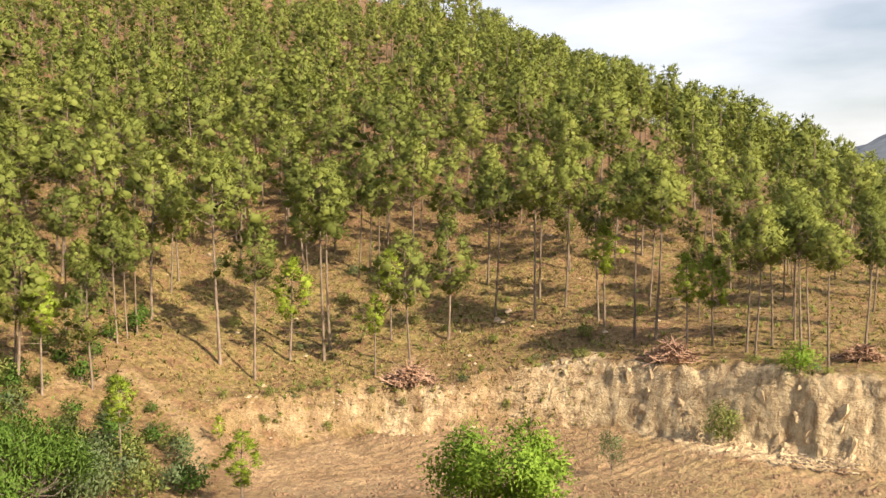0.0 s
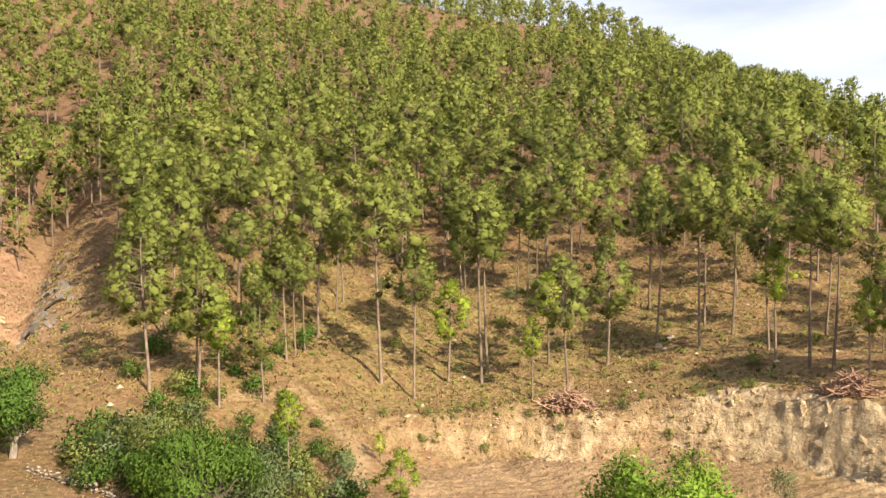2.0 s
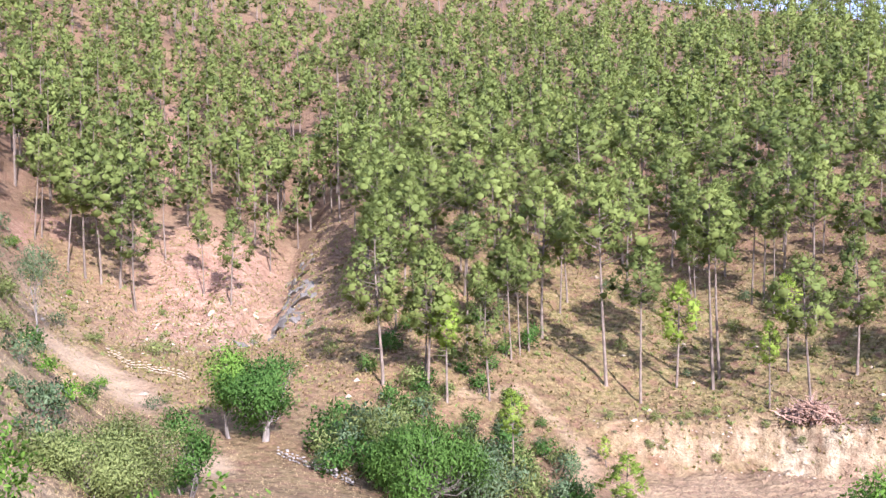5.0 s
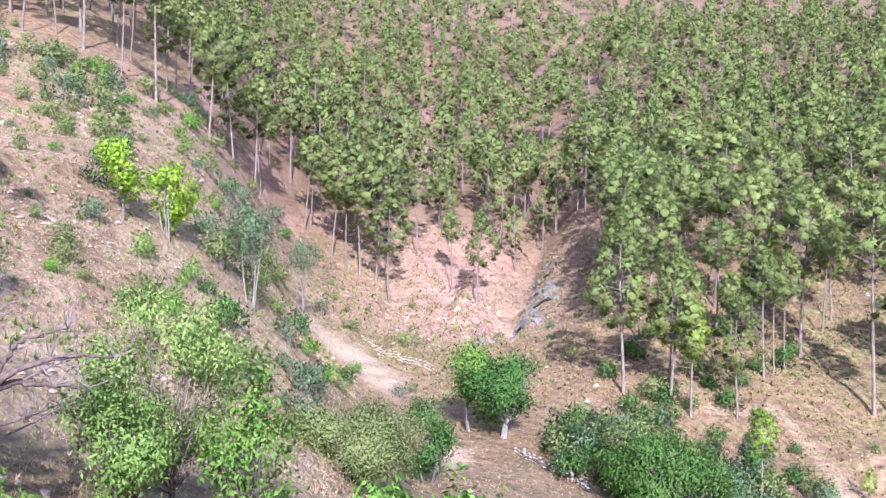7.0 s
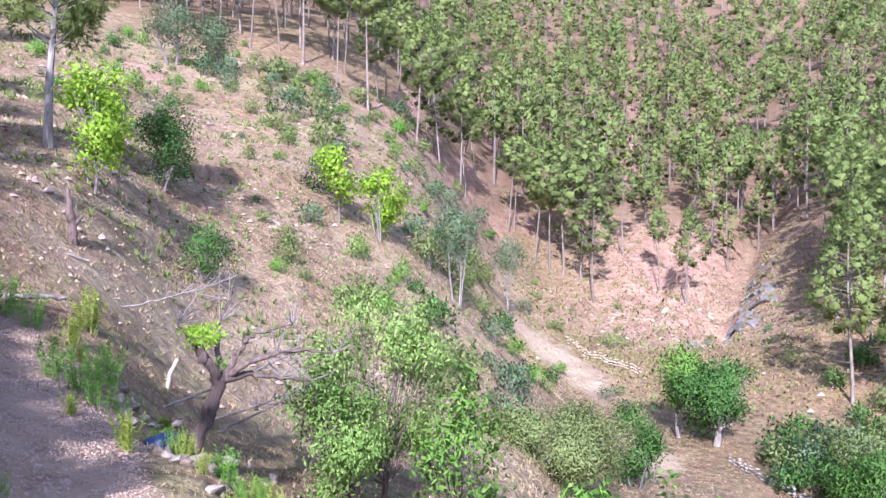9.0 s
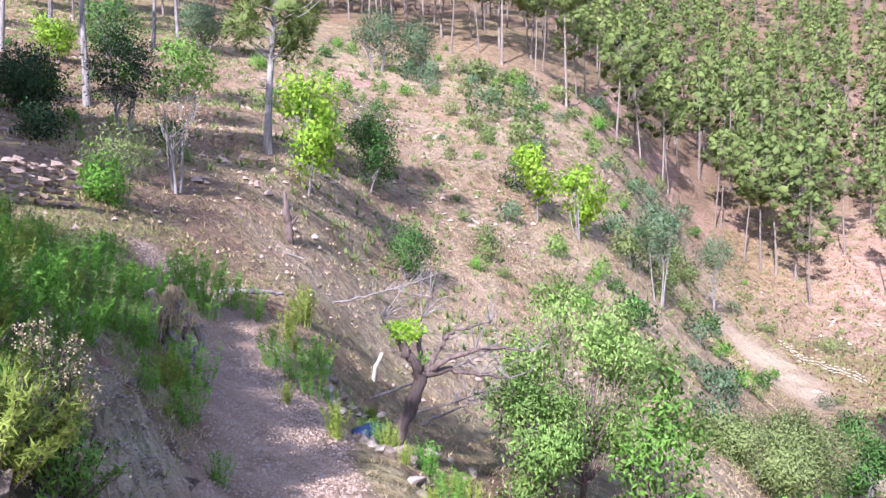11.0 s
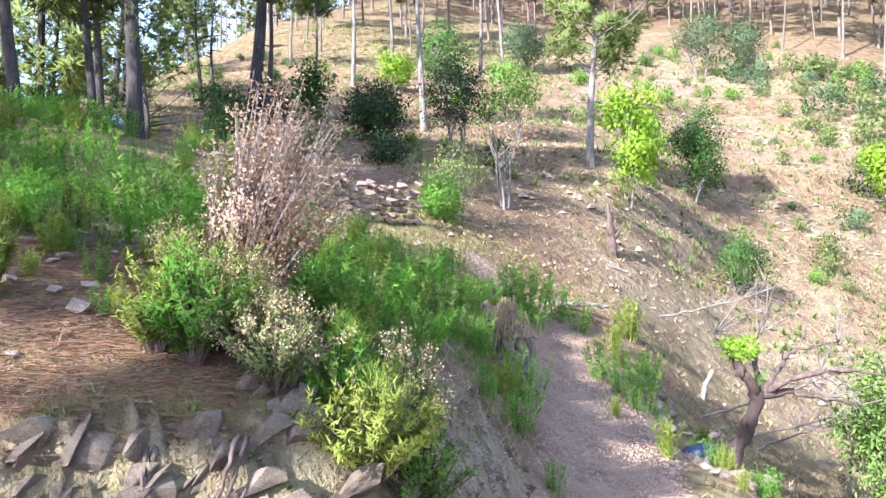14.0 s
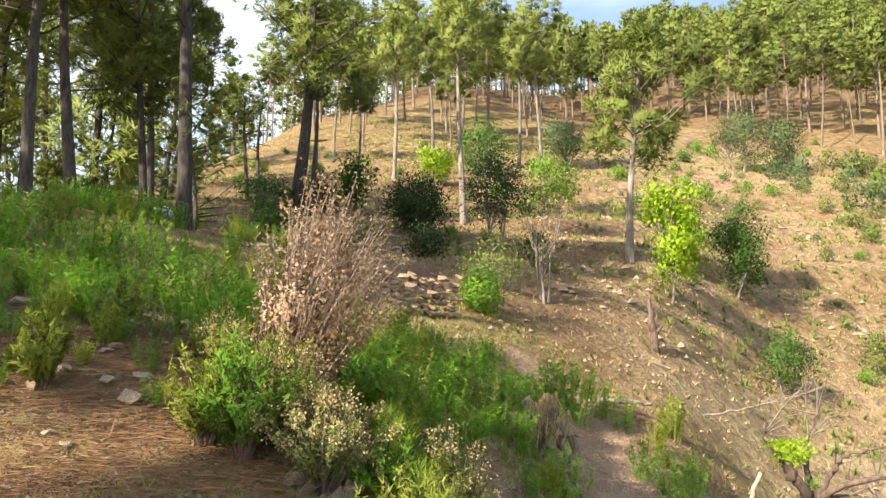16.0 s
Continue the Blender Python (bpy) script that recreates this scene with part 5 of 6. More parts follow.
TALL = "tall pine with a rough grey-brown trunk on the near slope"
for k, (az, r, h, bare, width, tr) in enumerate((
        (110.6, 18.5, 12.5, 0.62, 4.5, 0.17), (103.3, 31.6, 10.4, 0.52, 5.4, 0.27), (102.3, 31.0, 5.6, 0.78, 1.2, 0.13), (113.0, 23.8, 8.6, 0.30, 4.2, 0.12),
        (117.2, 21.0, 11.0, 0.50, 4.6, 0.16), (119.9, 19.0, 10.5, 0.48, 4.4, 0.14), (116.0, 31.0, 11.0, 0.42, 4.6, 0.15), (114.6, 36.0, 12.0, 0.40, 4.8, 0.16),
        (121.5, 26.0, 11.5, 0.4, 5.0, 0.16), (111.8, 34.0, 9.0, 0.5, 3.4, 0.13), (118.6, 38.0, 12.0, 0.3, 5.5, 0.18), (80.9, 29.9, 8.8, 0.40, 4.6, 0.15),
        (91.9, 34.5, 9.8, 0.70, 2.8, 0.15), (99.4, 33.6, 5.6, 0.72, 1.8, 0.08), (96.6, 47.0, 9.5, 0.62, 3.2, 0.13), (94.0, 55.0, 9.5, 0.6, 3.6, 0.14), (88.0, 62.0, 11.0, 0.62, 3.6, 0.15),
        (86.4, 63.0, 11.5, 0.66, 3.2, 0.15), (112.6, 28.5, 9.5, 0.4, 4.0, 0.14),
        (114.0, 42.0, 11.0, 0.3, 5.0, 0.17), (123.5, 24.0, 10.0, 0.2, 6.0, 0.16))):
    single_pine(az, r, h, 800 + k, bare, width, TALL, tr)
for k, (az, r, h) in enumerate(((106.4, 35.9, 4.6), (105.6, 36.6, 4.8))):
    single_pine(az, r, h, 830 + k, 0.74, 1.5, "thin scorched pine pole with a sparse top", 0.10, 120, 10)
single_pine(109.8, 18.9, 3.4, 840, 0.18, 1.7, "bushy young pine close beside a tall trunk", 0.06, 900, 30, blade=(0.15, 0.03))
for k, (az, r, h) in enumerate(((111.4, 30.0, 5.4), (115.2, 31.0, 4.0), (120.4, 31.5, 4.4))):
    single_pine(az, r, h, 860 + k, 0.05, 4.4, "low dense young pine among the tall trunks", 0.09, 520, 34, per=8, blade=(0.34, 0.075))
# pines behind the standpoint, which shade the footpath
for k, (x, y, h) in enumerate(((0.1, -10.1, 12.0), (-0.4, -11.6, 12.0), (4.6, -11.9, 11.0), (-3.2, -13.6, 13.0), (5.9, -8.1, 8.2), (-3.5, -18.0, 14.0), (-8.5, -20.0, 13.0), (-0.5, -15.5, 13.0), (-11.6, -9.6, 12.0), (-13.6, -12.2, 13.0), (-9.9, -10.4, 12.0), (-12.6, -15.4, 14.0), (-17.0, -14.4, 12.0))):
    pine(x, y, h, (5, 7, 2, 5, 2, 7, 5, 7, 0, 5, 1, 7, 5)[k], k * 1.1, 0.95, label="tall pine standing behind the footpath bend", group="pines behind the path")

# ---------------------------------------------------------------- trees and shrubs of the open slope
leafy("small_tree", 78.5, 27.0, 641, 3.9, 3.1, LEAF_LIME, GREY_BARK, "small tree with bright yellow-green large leaves", "tree", bare=0.1, clumps=110, per=26, lobes=12, lobe=(0.20, 0.36), clump_r=0.2, leaf=(0.17, 0.10), stems=3, trunk_r=0.05)
leafy("shrub", 74.4, 35.2, 642, 2.8, 2.7, LEAF_DEEP, GREY_BARK, "dark green rounded shrub beside the lime tree", "shrub", bare=0.1, clumps=120, lobes=6, lobe=(0.36, 0.52), per=44, clump_r=0.22, leaf=(0.13, 0.06), stems=4, trunk_r=0.06)
leafy("shrub", 74.6, 48.0, 643, 1.8, 2.6, LEAF_GREY, GREY_BARK, "grey leafless-looking shrub behind the dark one", "shrub", bare=0.3, clumps=30, per=20, clump_r=0.22, leaf=(0.1, 0.04), stems=5, trunk_r=0.04)
leafy("shrub", 95.2, 27.6, 644, 1.9, 2.6, LEAF_DARK, GREY_BARK, "dense dark green round bush on the slope", "shrub", bare=0.05, clumps=110, per=46, clump_r=0.2, leaf=(0.12, 0.055), stems=4, trunk_r=0.05)
leafy("shrub", 94.6, 23.5, 645, 0.9, 1.4, LEAF_DARK, GREY_BARK, "small dark shrub below the round bush", "shrub", bare=0.05, clumps=40, per=36, clump_r=0.15, leaf=(0.1, 0.05), stems=3, trunk_r=0.03)
leafy("small_tree", 89.7, 27.3, 646, 3.5, 2.4, LEAF_DARK, GREY_BARK, "small dark-leaved tree with forked stems", "tree", bare=0.3, clumps=80, per=40, clump_r=0.22, leaf=(0.12, 0.05), stems=4, trunk_r=0.05)
leafy("small_tree", 86.6, 20.5, 647, 3.2, 1.9, LEAF_DRY, GREY_BARK, "nearly bare pinkish small tree with thin branches", "tree", bare=0.32, clumps=60, per=7, clump_r=0.22, leaf=(0.10, 0.04), stems=4, trunk_r=0.045)
leafy("small_tree", 86.0, 33.0, 648, 3.4, 2.6, LEAF_FRESH, GREY_BARK, "fresh green small tree behind the bare one", "tree", bare=0.3, clumps=60, per=32, clump_r=0.26, leaf=(0.15, 0.07), stems=3, trunk_r=0.05)
leafy("shrub", 87.1, 27.5, 649, 1.1, 0.9, LEAF_DEEP, GREY_BARK, "small dark green shrub beside the bare tree", "shrub", bare=0.05, clumps=30, per=30, clump_r=0.12, leaf=(0.12, 0.06), stems=3, trunk_r=0.02)
leafy("shrub", 91.2, 17.3, 650, 1.1, 0.9, LEAF_HERB, GREY_BARK, "bright green upright shrub above the footpath", "shrub", bare=0.05, clumps=50, per=40, clump_r=0.11, leaf=(0.10, 0.03), stems=4, trunk_r=0.02)
leafy("shrub", 90.0, 18.0, 651, 1.7, 1.6, LEAF_OLIVE, GREY_BARK, "olive shrub with thin grey stems", "shrub", bare=0.15, clumps=60, per=26, clump_r=0.18, leaf=(0.08, 0.03), stems=6, trunk_r=0.02)
leafy("shrub", 71.4, 28.0, 652, 2.0, 1.9, LEAF_DEEP, GREY_BARK, "dense green bush behind the dead tree", "shrub", bare=0.05, clumps=70, per=40, clump_r=0.18, leaf=(0.10, 0.045), stems=4, trunk_r=0.04)
leafy("small_tree", 73.5, 74.0, 653, 5.6, 5.0, LEAF_GREY, GREY_BARK, "grey-green oak-like tree high on the slope", "tree", bare=0.3, clumps=80, per=40, clump_r=0.42, leaf=(0.26, 0.09), stems=2, trunk_r=0.12, group="grey trees of the upper slope")
leafy("small_tree", 71.0, 76.0, 654, 5.0, 4.2, LEAF_GREY, GREY_BARK, "grey-green oak-like tree high on the slope", "tree", bare=0.3, clumps=70, per=40, clump_r=0.42, leaf=(0.26, 0.09), stems=2, trunk_r=0.12, group="grey trees of the upper slope")
leafy("small_tree", 84.9, 69.0, 655, 4.0, 5.0, LEAF_GREY, GREY_BARK, "broad grey-green tree high on the slope", "tree", bare=0.2, clumps=90, per=40, clump_r=0.38, leaf=(0.22, 0.09), stems=3, trunk_r=0.10, group="grey trees of the upper slope")
leafy("small_tree", 90.4, 46.0, 656, 4.4, 3.0, LEAF_DEEP, GREY_BARK, "dark green small tree among the pines", "tree", bare=0.25, clumps=70, per=34, clump_r=0.3, leaf=(0.2, 0.08), stems=2, trunk_r=0.07)
leafy("sapling", 99.3, 32.6, 657, 2.1, 1.6, LEAF_DEEP, GREY_BARK, "green sapling leaning against a thin trunk", "sapling", bare=0.15, clumps=36, per=34, clump_r=0.22, leaf=(0.18, 0.09), stems=2, trunk_r=0.03)
leafy("sapling", 93.6, 46.0, 658, 2.2, 2.0, LEAF_LIME, GREY_BARK, "lime-green sapling behind the round bush", "sapling", bare=0.2, clumps=36, per=34, clump_r=0.24, leaf=(0.2, 0.11), stems=2, trunk_r=0.03)
leafy("shrub", 105.0, 31.5, 659, 1.1, 2.6, LEAF_DEEP, GREY_BARK, "low dark green shrub at the foot of a pine", "shrub", bare=0.05, clumps=50, per=34, clump_r=0.2, leaf=(0.14, 0.06), stems=3, trunk_r=0.02)
leafy("shrub", 102.0, 32.0, 660, 1.3, 1.6, LEAF_DARK, GREY_BARK, "low dark shrub at the foot of a pine", "shrub", bare=0.05, clumps=40, per=34, clump_r=0.2, leaf=(0.14, 0.06), stems=3, trunk_r=0.02)

# scattered low shrubs on the open slope
SHRUBS = []
for k in range(6):
    wp, lp = leafy_parts(860 + k, 1.0, 1.35, bare=0.05, clumps=22, per=18, clump_r=0.14, leaf=(0.16, 0.07), stems=3, trunk_r=0.018)
    SHRUBS.append((mesh_from("stem", *wp, GREY_BARK), mesh_from("foliage", lp[0], lp[1], (LEAF_OLIVE, LEAF_FRESH, LEAF_OLIVE, LEAF_GREY, LEAF_HERB, LEAF_DEEP)[k], True, lp[2])))
SHRUB_WORDS = ("olive-green", "fresh green", "dull olive", "grey-green", "bright green", "deep green")


def shrub(az, r, s, k, turn=0.0, kind="shrub"):
    x, y = polar(az, r)
    ob = empty(kind, Matrix.LocRotScale((x, y, ground_z(x, y) - 0.05), Euler((0, 0, turn)), (s, s, s)), "%s low shrub scattered over the dry slope" % SHRUB_WORDS[k], kind, "scattered shrubs" if kind == "shrub" else "bushes of the wood edge")
    part("stem", SHRUBS[k][0], ob)
    part("foliage", SHRUBS[k][1], ob)


rs = np.random.default_rng(77)
for i in range(90):
    az, r = rs.uniform(57, 82), math.sqrt(rs.uniform(32 ** 2, 88 ** 2))
    shrub(az, r, rs.uniform(0.3, 0.95) * (0.7 + r / 90), int(rs.integers(6)), rs.uniform(0, 6))
for i in range(52):     # thicker belt under the wood edge
    q = rs.uniform(0, 1)
    shrub(60.5 + 10.5 * q + rs.normal(0, 2.2), 64.0 + 14.0 * q + rs.normal(0, 9.0), 0.7 + 1.5 * rs.uniform(0, 1) ** 1.5, int(rs.choice([0, 0, 2, 2, 3, 1])), rs.uniform(0, 6), "bush")
for i in range(76):
    shrub(rs.uniform(80, 108), math.sqrt(rs.uniform(20 ** 2, 66 ** 2)), 0.3 + 0.8 * rs.uniform(0, 1) ** 2, int(rs.choice([0, 2, 2, 1, 3, 5])), rs.uniform(0, 6))
for i in range(26):     # flank of the spur
    shrub(rs.uniform(47, 60), rs.uniform(40, 100), rs.uniform(0.5, 1.5), int(rs.integers(6)), rs.uniform(0, 6))
for i in range(46):     # lip and face of the cut bank
    a = rs.uniform(-27, 15)
    shrub(a, float(bank_line(a)[0]) + rs.uniform(0.8, 5), rs.uniform(0.25, 0.7), int(rs.choice([0, 2, 2, 3])), rs.uniform(0, 6), "bush")
for i in range(30):     # far slope, bank and gully
    shrub(rs.uniform(-26, 54), rs.uniform(60, 100), rs.uniform(0.5, 1.3), int(rs.choice([0, 2, 0, 3])), rs.uniform(0, 6))
for i in range(16):     # ravine bed: dark shrubs, some added to fill in for its shadows
    shrub(rs.uniform(28, 36), rs.uniform(42, 52), rs.uniform(1.2, 2.6), int(rs.choice([5, 5, 3, 0])), rs.uniform(0, 6))
for i in range(64):     # ravine edge and terrace lip
    shrub(rs.uniform(16.5, 34), rs.uniform(45, 61), rs.uniform(0.7, 1.9), int(rs.choice([0, 2, 3, 5, 5])), rs.uniform(0, 6), "bush")

# ---------------------------------------------------------------- herbs and bushes by the footpath
def herb_mesh(seed, h, w, stems, per, leaf, mat, flowers=0):
    rng = np.random.default_rng(seed)
    pieces, cents, outs = [], [], []
    for s in range(stems):
        a, q = rng.uniform(0, 6.28), rng.uniform(0.1, 1.0) ** 0.7
        base = np.array([math.cos(a), math.sin(a), 0]) * w * 0.22 * q
        hh = h * rng.uniform(0.6, 1.05)
        top = base * 2.3 + np.array([rng.normal(0, 0.05) * h, rng.normal(0, 0.05) * h, hh])
        mid = (base + top) / 2 + np.array([0, 0, 0.06 * h])
        pieces.append(tube([base - np.array([0, 0, 0.05]), mid, top], [0.006, 0.005, 0.002], 3))
        t = rng.uniform(0.12, 1.0, per)[:, None]
        c = base * (1 - t) ** 2 + 2 * mid * t * (1 - t) + top * t * t
        d = unit(rng.normal(0, 1, (per, 3)) * np.array([1, 1, 0.35]) + np.array([0, 0, 0.75]))
        cents.append(c)
        outs.append(d)
    v, f = blades(rng, np.concatenate(cents), np.concatenate(outs), 2, leaf[0], leaf[1], 0, 0.25)
    return mesh_from("stem", *join(pieces), mat), mesh_from("foliage", v, f, mat)


HERBS = [herb_mesh(900 + k, 0.75, 0.8, 18, 21, (0.085, 0.019), (LEAF_HERB, LEAF_FRESH, LEAF_HERB, LEAF_OLIVE, LEAF_HERB)[k]) for k in range(5)]
HERBS_YELLOW = [herb_mesh(920 + k, 0.6, 0.55, 20, 34, (0.07, 0.014), LEAF_YELLOW) for k in range(2)]


def herb(az, r, s, k=0, yellow=False, turn=0.0):
    x, y = polar(az, r)
    st, fo = (HERBS_YELLOW if yellow else HERBS)[k]
    ob = empty("herb_clump", Matrix.LocRotScale((x, y, ground_z(x, y) - 0.02), Euler((0, 0, turn)), (s, s, s)),
               "yellow-green upright herb clump beside the path" if yellow else "lush green upright herb clump on the bank", "herb", "herbs of the bank")
    tagged(part("stem", st, ob), kind="stuff")
    tagged(part("foliage", fo, ob), kind="stuff")


rh = np.random.default_rng(31)
for i in range(100):     # above the path
    az = rh.uniform(88.5, 101)
    r = rh.uniform(7.4 if az < 93.5 else 5.4, 12.5)
    herb(az, r, 0.28 + 0.55 * rh.uniform(0, 1) ** 1.5, int(rh.integers(2 if i % 5 == 0 else 5)), i % 5 == 0, turn=rh.uniform(0, 6))
for i in range(230):    # the herb-covered slope
    az, r = rh.uniform(104, 124), math.sqrt(rh.uniform(7.5 ** 2, 21 ** 2))
    if float(fbm(np.array([polar(az, r)[0] / 2.4]), np.array([polar(az, r)[1] / 2.4]), 33)[0]) < -0.12:
        continue
    herb(az, r, 0.3 + 0.75 * rh.uniform(0, 1) ** 1.6, int(rh.integers(2 if i % 4 == 0 else 5)), i % 4 == 0, turn=rh.uniform(0, 6))
for i in range(14):
    herb(rh.uniform(99, 112), rh.uniform(5.5, 8), rh.uniform(0.6, 0.9), int(rh.integers(5)), turn=rh.uniform(0, 6))
for az, r, s, yl in ((86.8, 9.3, 0.75, 0), (85.9, 9.6, 0.8, 0), (87.6, 8.6, 0.7, 1), (86.6, 8.2, 0.6, 0), (84.6, 7.4, 0.4, 0), (80.9, 12.9, 0.8, 0), (79.4, 12.4, 0.85, 0), (78.4, 11.9, 0.8, 0), (76.9, 9.7, 0.75, 1),
                     (80.1, 10.9, 0.5, 1), (77.9, 13.4, 0.9, 0), (72.2, 11.0, 0.5, 1), (79.8, 15.0, 0.9, 1), (78.8, 16.5, 1.3, 1), (82.0, 15.5, 0.8, 0), (83.4, 15.8, 0.9, 0), (85.6, 14.6, 1.35, 0), (85.0, 14.9, 1.2, 0), (86.2, 14.9, 1.2, 0),
                     (68.0, 10.5, 0.8, 1), (66.5, 9.5, 0.8, 1), (69.2, 9.0, 0.6, 0), (64.0, 9.0, 0.8, 1)):
    herb(az, r, s, 1, bool(yl), az)

for i in range(46):     # both lips of the path
    r = rh.uniform(6.5, 15)
    az = 80.4 + (r - 9) * 0.55 + (math.degrees(1.0 / r) * rh.uniform(-2.0, -1.0) if i % 3 else math.degrees(1.0 / r) * rh.uniform(0.95, 1.3))
    herb(az, r, 0.22 + 0.4 * rh.uniform(0, 1) ** 2, int(rh.integers(2)), i % 2 == 0, rh.uniform(0, 6))

for i in range(95):     # small herbs down to the litter of the bank
    az, r = rh.uniform(107, 124.5), rh.uniform(5.0, 9.5)
    herb(az, r, 0.22 + 0.42 * rh.uniform(0, 1) ** 1.4 * smooth01(4.6, 7.0, r), int(rh.integers(2 if i % 3 == 0 else 5)), i % 3 == 0, rh.uniform(0, 6))
for i in range(7):     # broader-leaved low bushes among the herbs
    shrub(rh.uniform(92.5, 101.5), rh.uniform(5.6, 10.5), rh.uniform(0.22, 0.5), int(rh.choice([1, 4, 4, 5])), rh.uniform(0, 6), "bush")
for i in range(20):     # crease between the open slope and the spur
    shrub(rh.uniform(49.5, 57.5), rh.uniform(27, 60), rh.uniform(0.6, 1.5), int(rh.choice([0, 2, 3, 5])), rh.uniform(0, 6), "bush")
for i in range(22):     # shrubby edge above the ravine, added to imitate the slope's shade
    shrub(rh.uniform(19, 31), rh.uniform(57, 74), rh.uniform(0.8, 1.9), int(rh.choice([0, 2, 5, 5])), rh.uniform(0, 6), "bush")
for i in range(34):     # flank of the spur under the wood edge
    shrub(rh.uniform(53, 60.5), rh.uniform(62, 100), rh.uniform(0.8, 1.8), int(rh.choice([0, 2, 3])), rh.uniform(0, 6), "bush")

# close bushes on the bank edge

def fan_bush(name, az, r, seed, h, w, stems, per, leaf, mat, bark, label, group="", flowers=0, lean=0.0):
    """Many thin stems fanning from one root, with small leaves along them and flower heads at their tips."""
    rng = np.random.default_rng(seed)
    x, y = polar(az, r)
    ob = empty(name, pose(x, y, ground_z(x, y) - 0.03, 0, 0, az), label, "bush", group)
    sp, cents, outs, tips = [], [], [], []
    for k in range(stems):
        a, q = rng.uniform(0, 6.28), rng.uniform(0, 1) ** 0.6
        top = np.array([math.cos(a) * q * w * 0.5, math.sin(a) * q * w * 0.5, h * rng.uniform(0.55, 1.05) * (1.05 - 0.35 * q * q)])
        top[0] += lean
        mid = top * np.array([0.4, 0.4, 0.5]) + rng.normal(0, 0.03 * h, 3)
        sp.append(tube([(0, 0, -0.05), mid, top], [0.008, 0.005, 0.002], 3))
        t = rng.uniform(0.3, 1.02, per)[:, None]
        c = 2 * mid * t * (1 - t) + top * t * t + rng.normal(0, 0.022 * h, (per, 3))
        cents.append(c)
        outs.append(unit(rng.normal(0, 1, (per, 3)) + np.array([0, 0, 0.7])))
        tips.append(top)
    c, o = np.concatenate(cents), np.concatenate(outs)
    soft = unit(unit(c - np.array([0, 0, h * 0.45])) + np.array([0, 0, 0.2]))
    tagged(part("stem", (*join(sp), bark), ob), kind="stuff")
    v, f, n = blades(rng, c, o, 2, leaf[0], leaf[1], 0, 0.5, soft)
    tagged(part("foliage", (v, f, mat, True, n), ob), kind="stuff")
    if flowers:
        tp = np.array(tips)
        fc = tp[rng.integers(len(tp), size=flowers)] * rng.uniform(0.82, 1.0, (flowers, 1)) + rng.normal(0, 0.02, (flowers, 3))
        tagged(part("flower_spray", (*leaves(rng, fc, 8, 0.012, 0.015, 0.012), PETAL), ob, "small cream flower heads"), kind="stuff")
    return ob


fan_bush("dry_bush", 105.7, 5.2, 661, 1.42, 0.9, 130, 74, (0.024, 0.014), LEAF_DRY, WEATHERED, "dried pinkish-brown bush with brittle twigs", lean=0.26)
EDGE = "green bushes of the bank edge"
fan_bush("leafy_bush", 108.4, 4.5, 664, 0.62, 0.6, 40, 46, (0.048, 0.011), LEAF_HERB, DEAD_WOOD, "fresh green narrow-leaved bush on the bank edge", EDGE)
fan_bush("leafy_bush", 110.6, 4.6, 665, 0.5, 0.5, 30, 40, (0.050, 0.011), LEAF_YELLOW, DEAD_WOOD, "bright yellow-green narrow-leaved bush on the bank edge", EDGE)
fan_bush("leafy_bush", 119.6, 5.2, 666, 0.48, 0.32, 26, 50, (0.050, 0.012), LEAF_YELLOW, DEAD_WOOD, "small yellow-green upright bush on bare ground", EDGE)
fan_bush("leafy_bush", 115.2, 6.6, 669, 0.4, 0.28, 18, 40, (0.050, 0.012), LEAF_YELLOW, DEAD_WOOD, "small yellow-green upright bush on bare ground", EDGE)
fan_bush("leafy_bush", 97.6, 4.15, 667, 0.55, 0.75, 60, 46, (0.046, 0.011), LEAF_YELLOW, DEAD_WOOD, "sunlit yellow-green bush at the bank foot", EDGE)
fan_bush("leafy_bush", 99.4, 4.5, 672, 0.55, 0.55, 34, 40, (0.046, 0.011), LEAF_HERB, DEAD_WOOD, "fresh green narrow-leaved bush on the bank edge", EDGE)
FLOWERY = "olive-leaved bush with small cream flower heads"
fan_bush("flowering_bush", 106.2, 4.7, 662, 0.6, 0.7, 80, 50, (0.028, 0.009), LEAF_YELLOW, DEAD_WOOD, FLOWERY, "cream-flowered bushes", 300)
fan_bush("flowering_bush", 103.6, 4.35, 663, 0.5, 0.75, 70, 50, (0.026, 0.009), LEAF_OLIVE, DEAD_WOOD, FLOWERY, "cream-flowered bushes", 300)
fan_bush("flowering_bush", 108.2, 5.3, 670, 0.62, 0.8, 70, 50, (0.028, 0.009), LEAF_YELLOW, DEAD_WOOD, FLOWERY, "cream-flowered bushes", 260)
fan_bush("flowering_bush", 95.4, 4.75, 668, 0.68, 0.6, 50, 36, (0.030, 0.013), LEAF_OLIVE, DEAD_WOOD, FLOWERY, "cream-flowered bushes", 260)
fan_bush("flowering_bush", 94.2, 4.4, 671, 0.5, 0.6, 50, 36, (0.030, 0.013), LEAF_FRESH, DEAD_WOOD, FLOWERY, "cream-flowered bushes", 60)


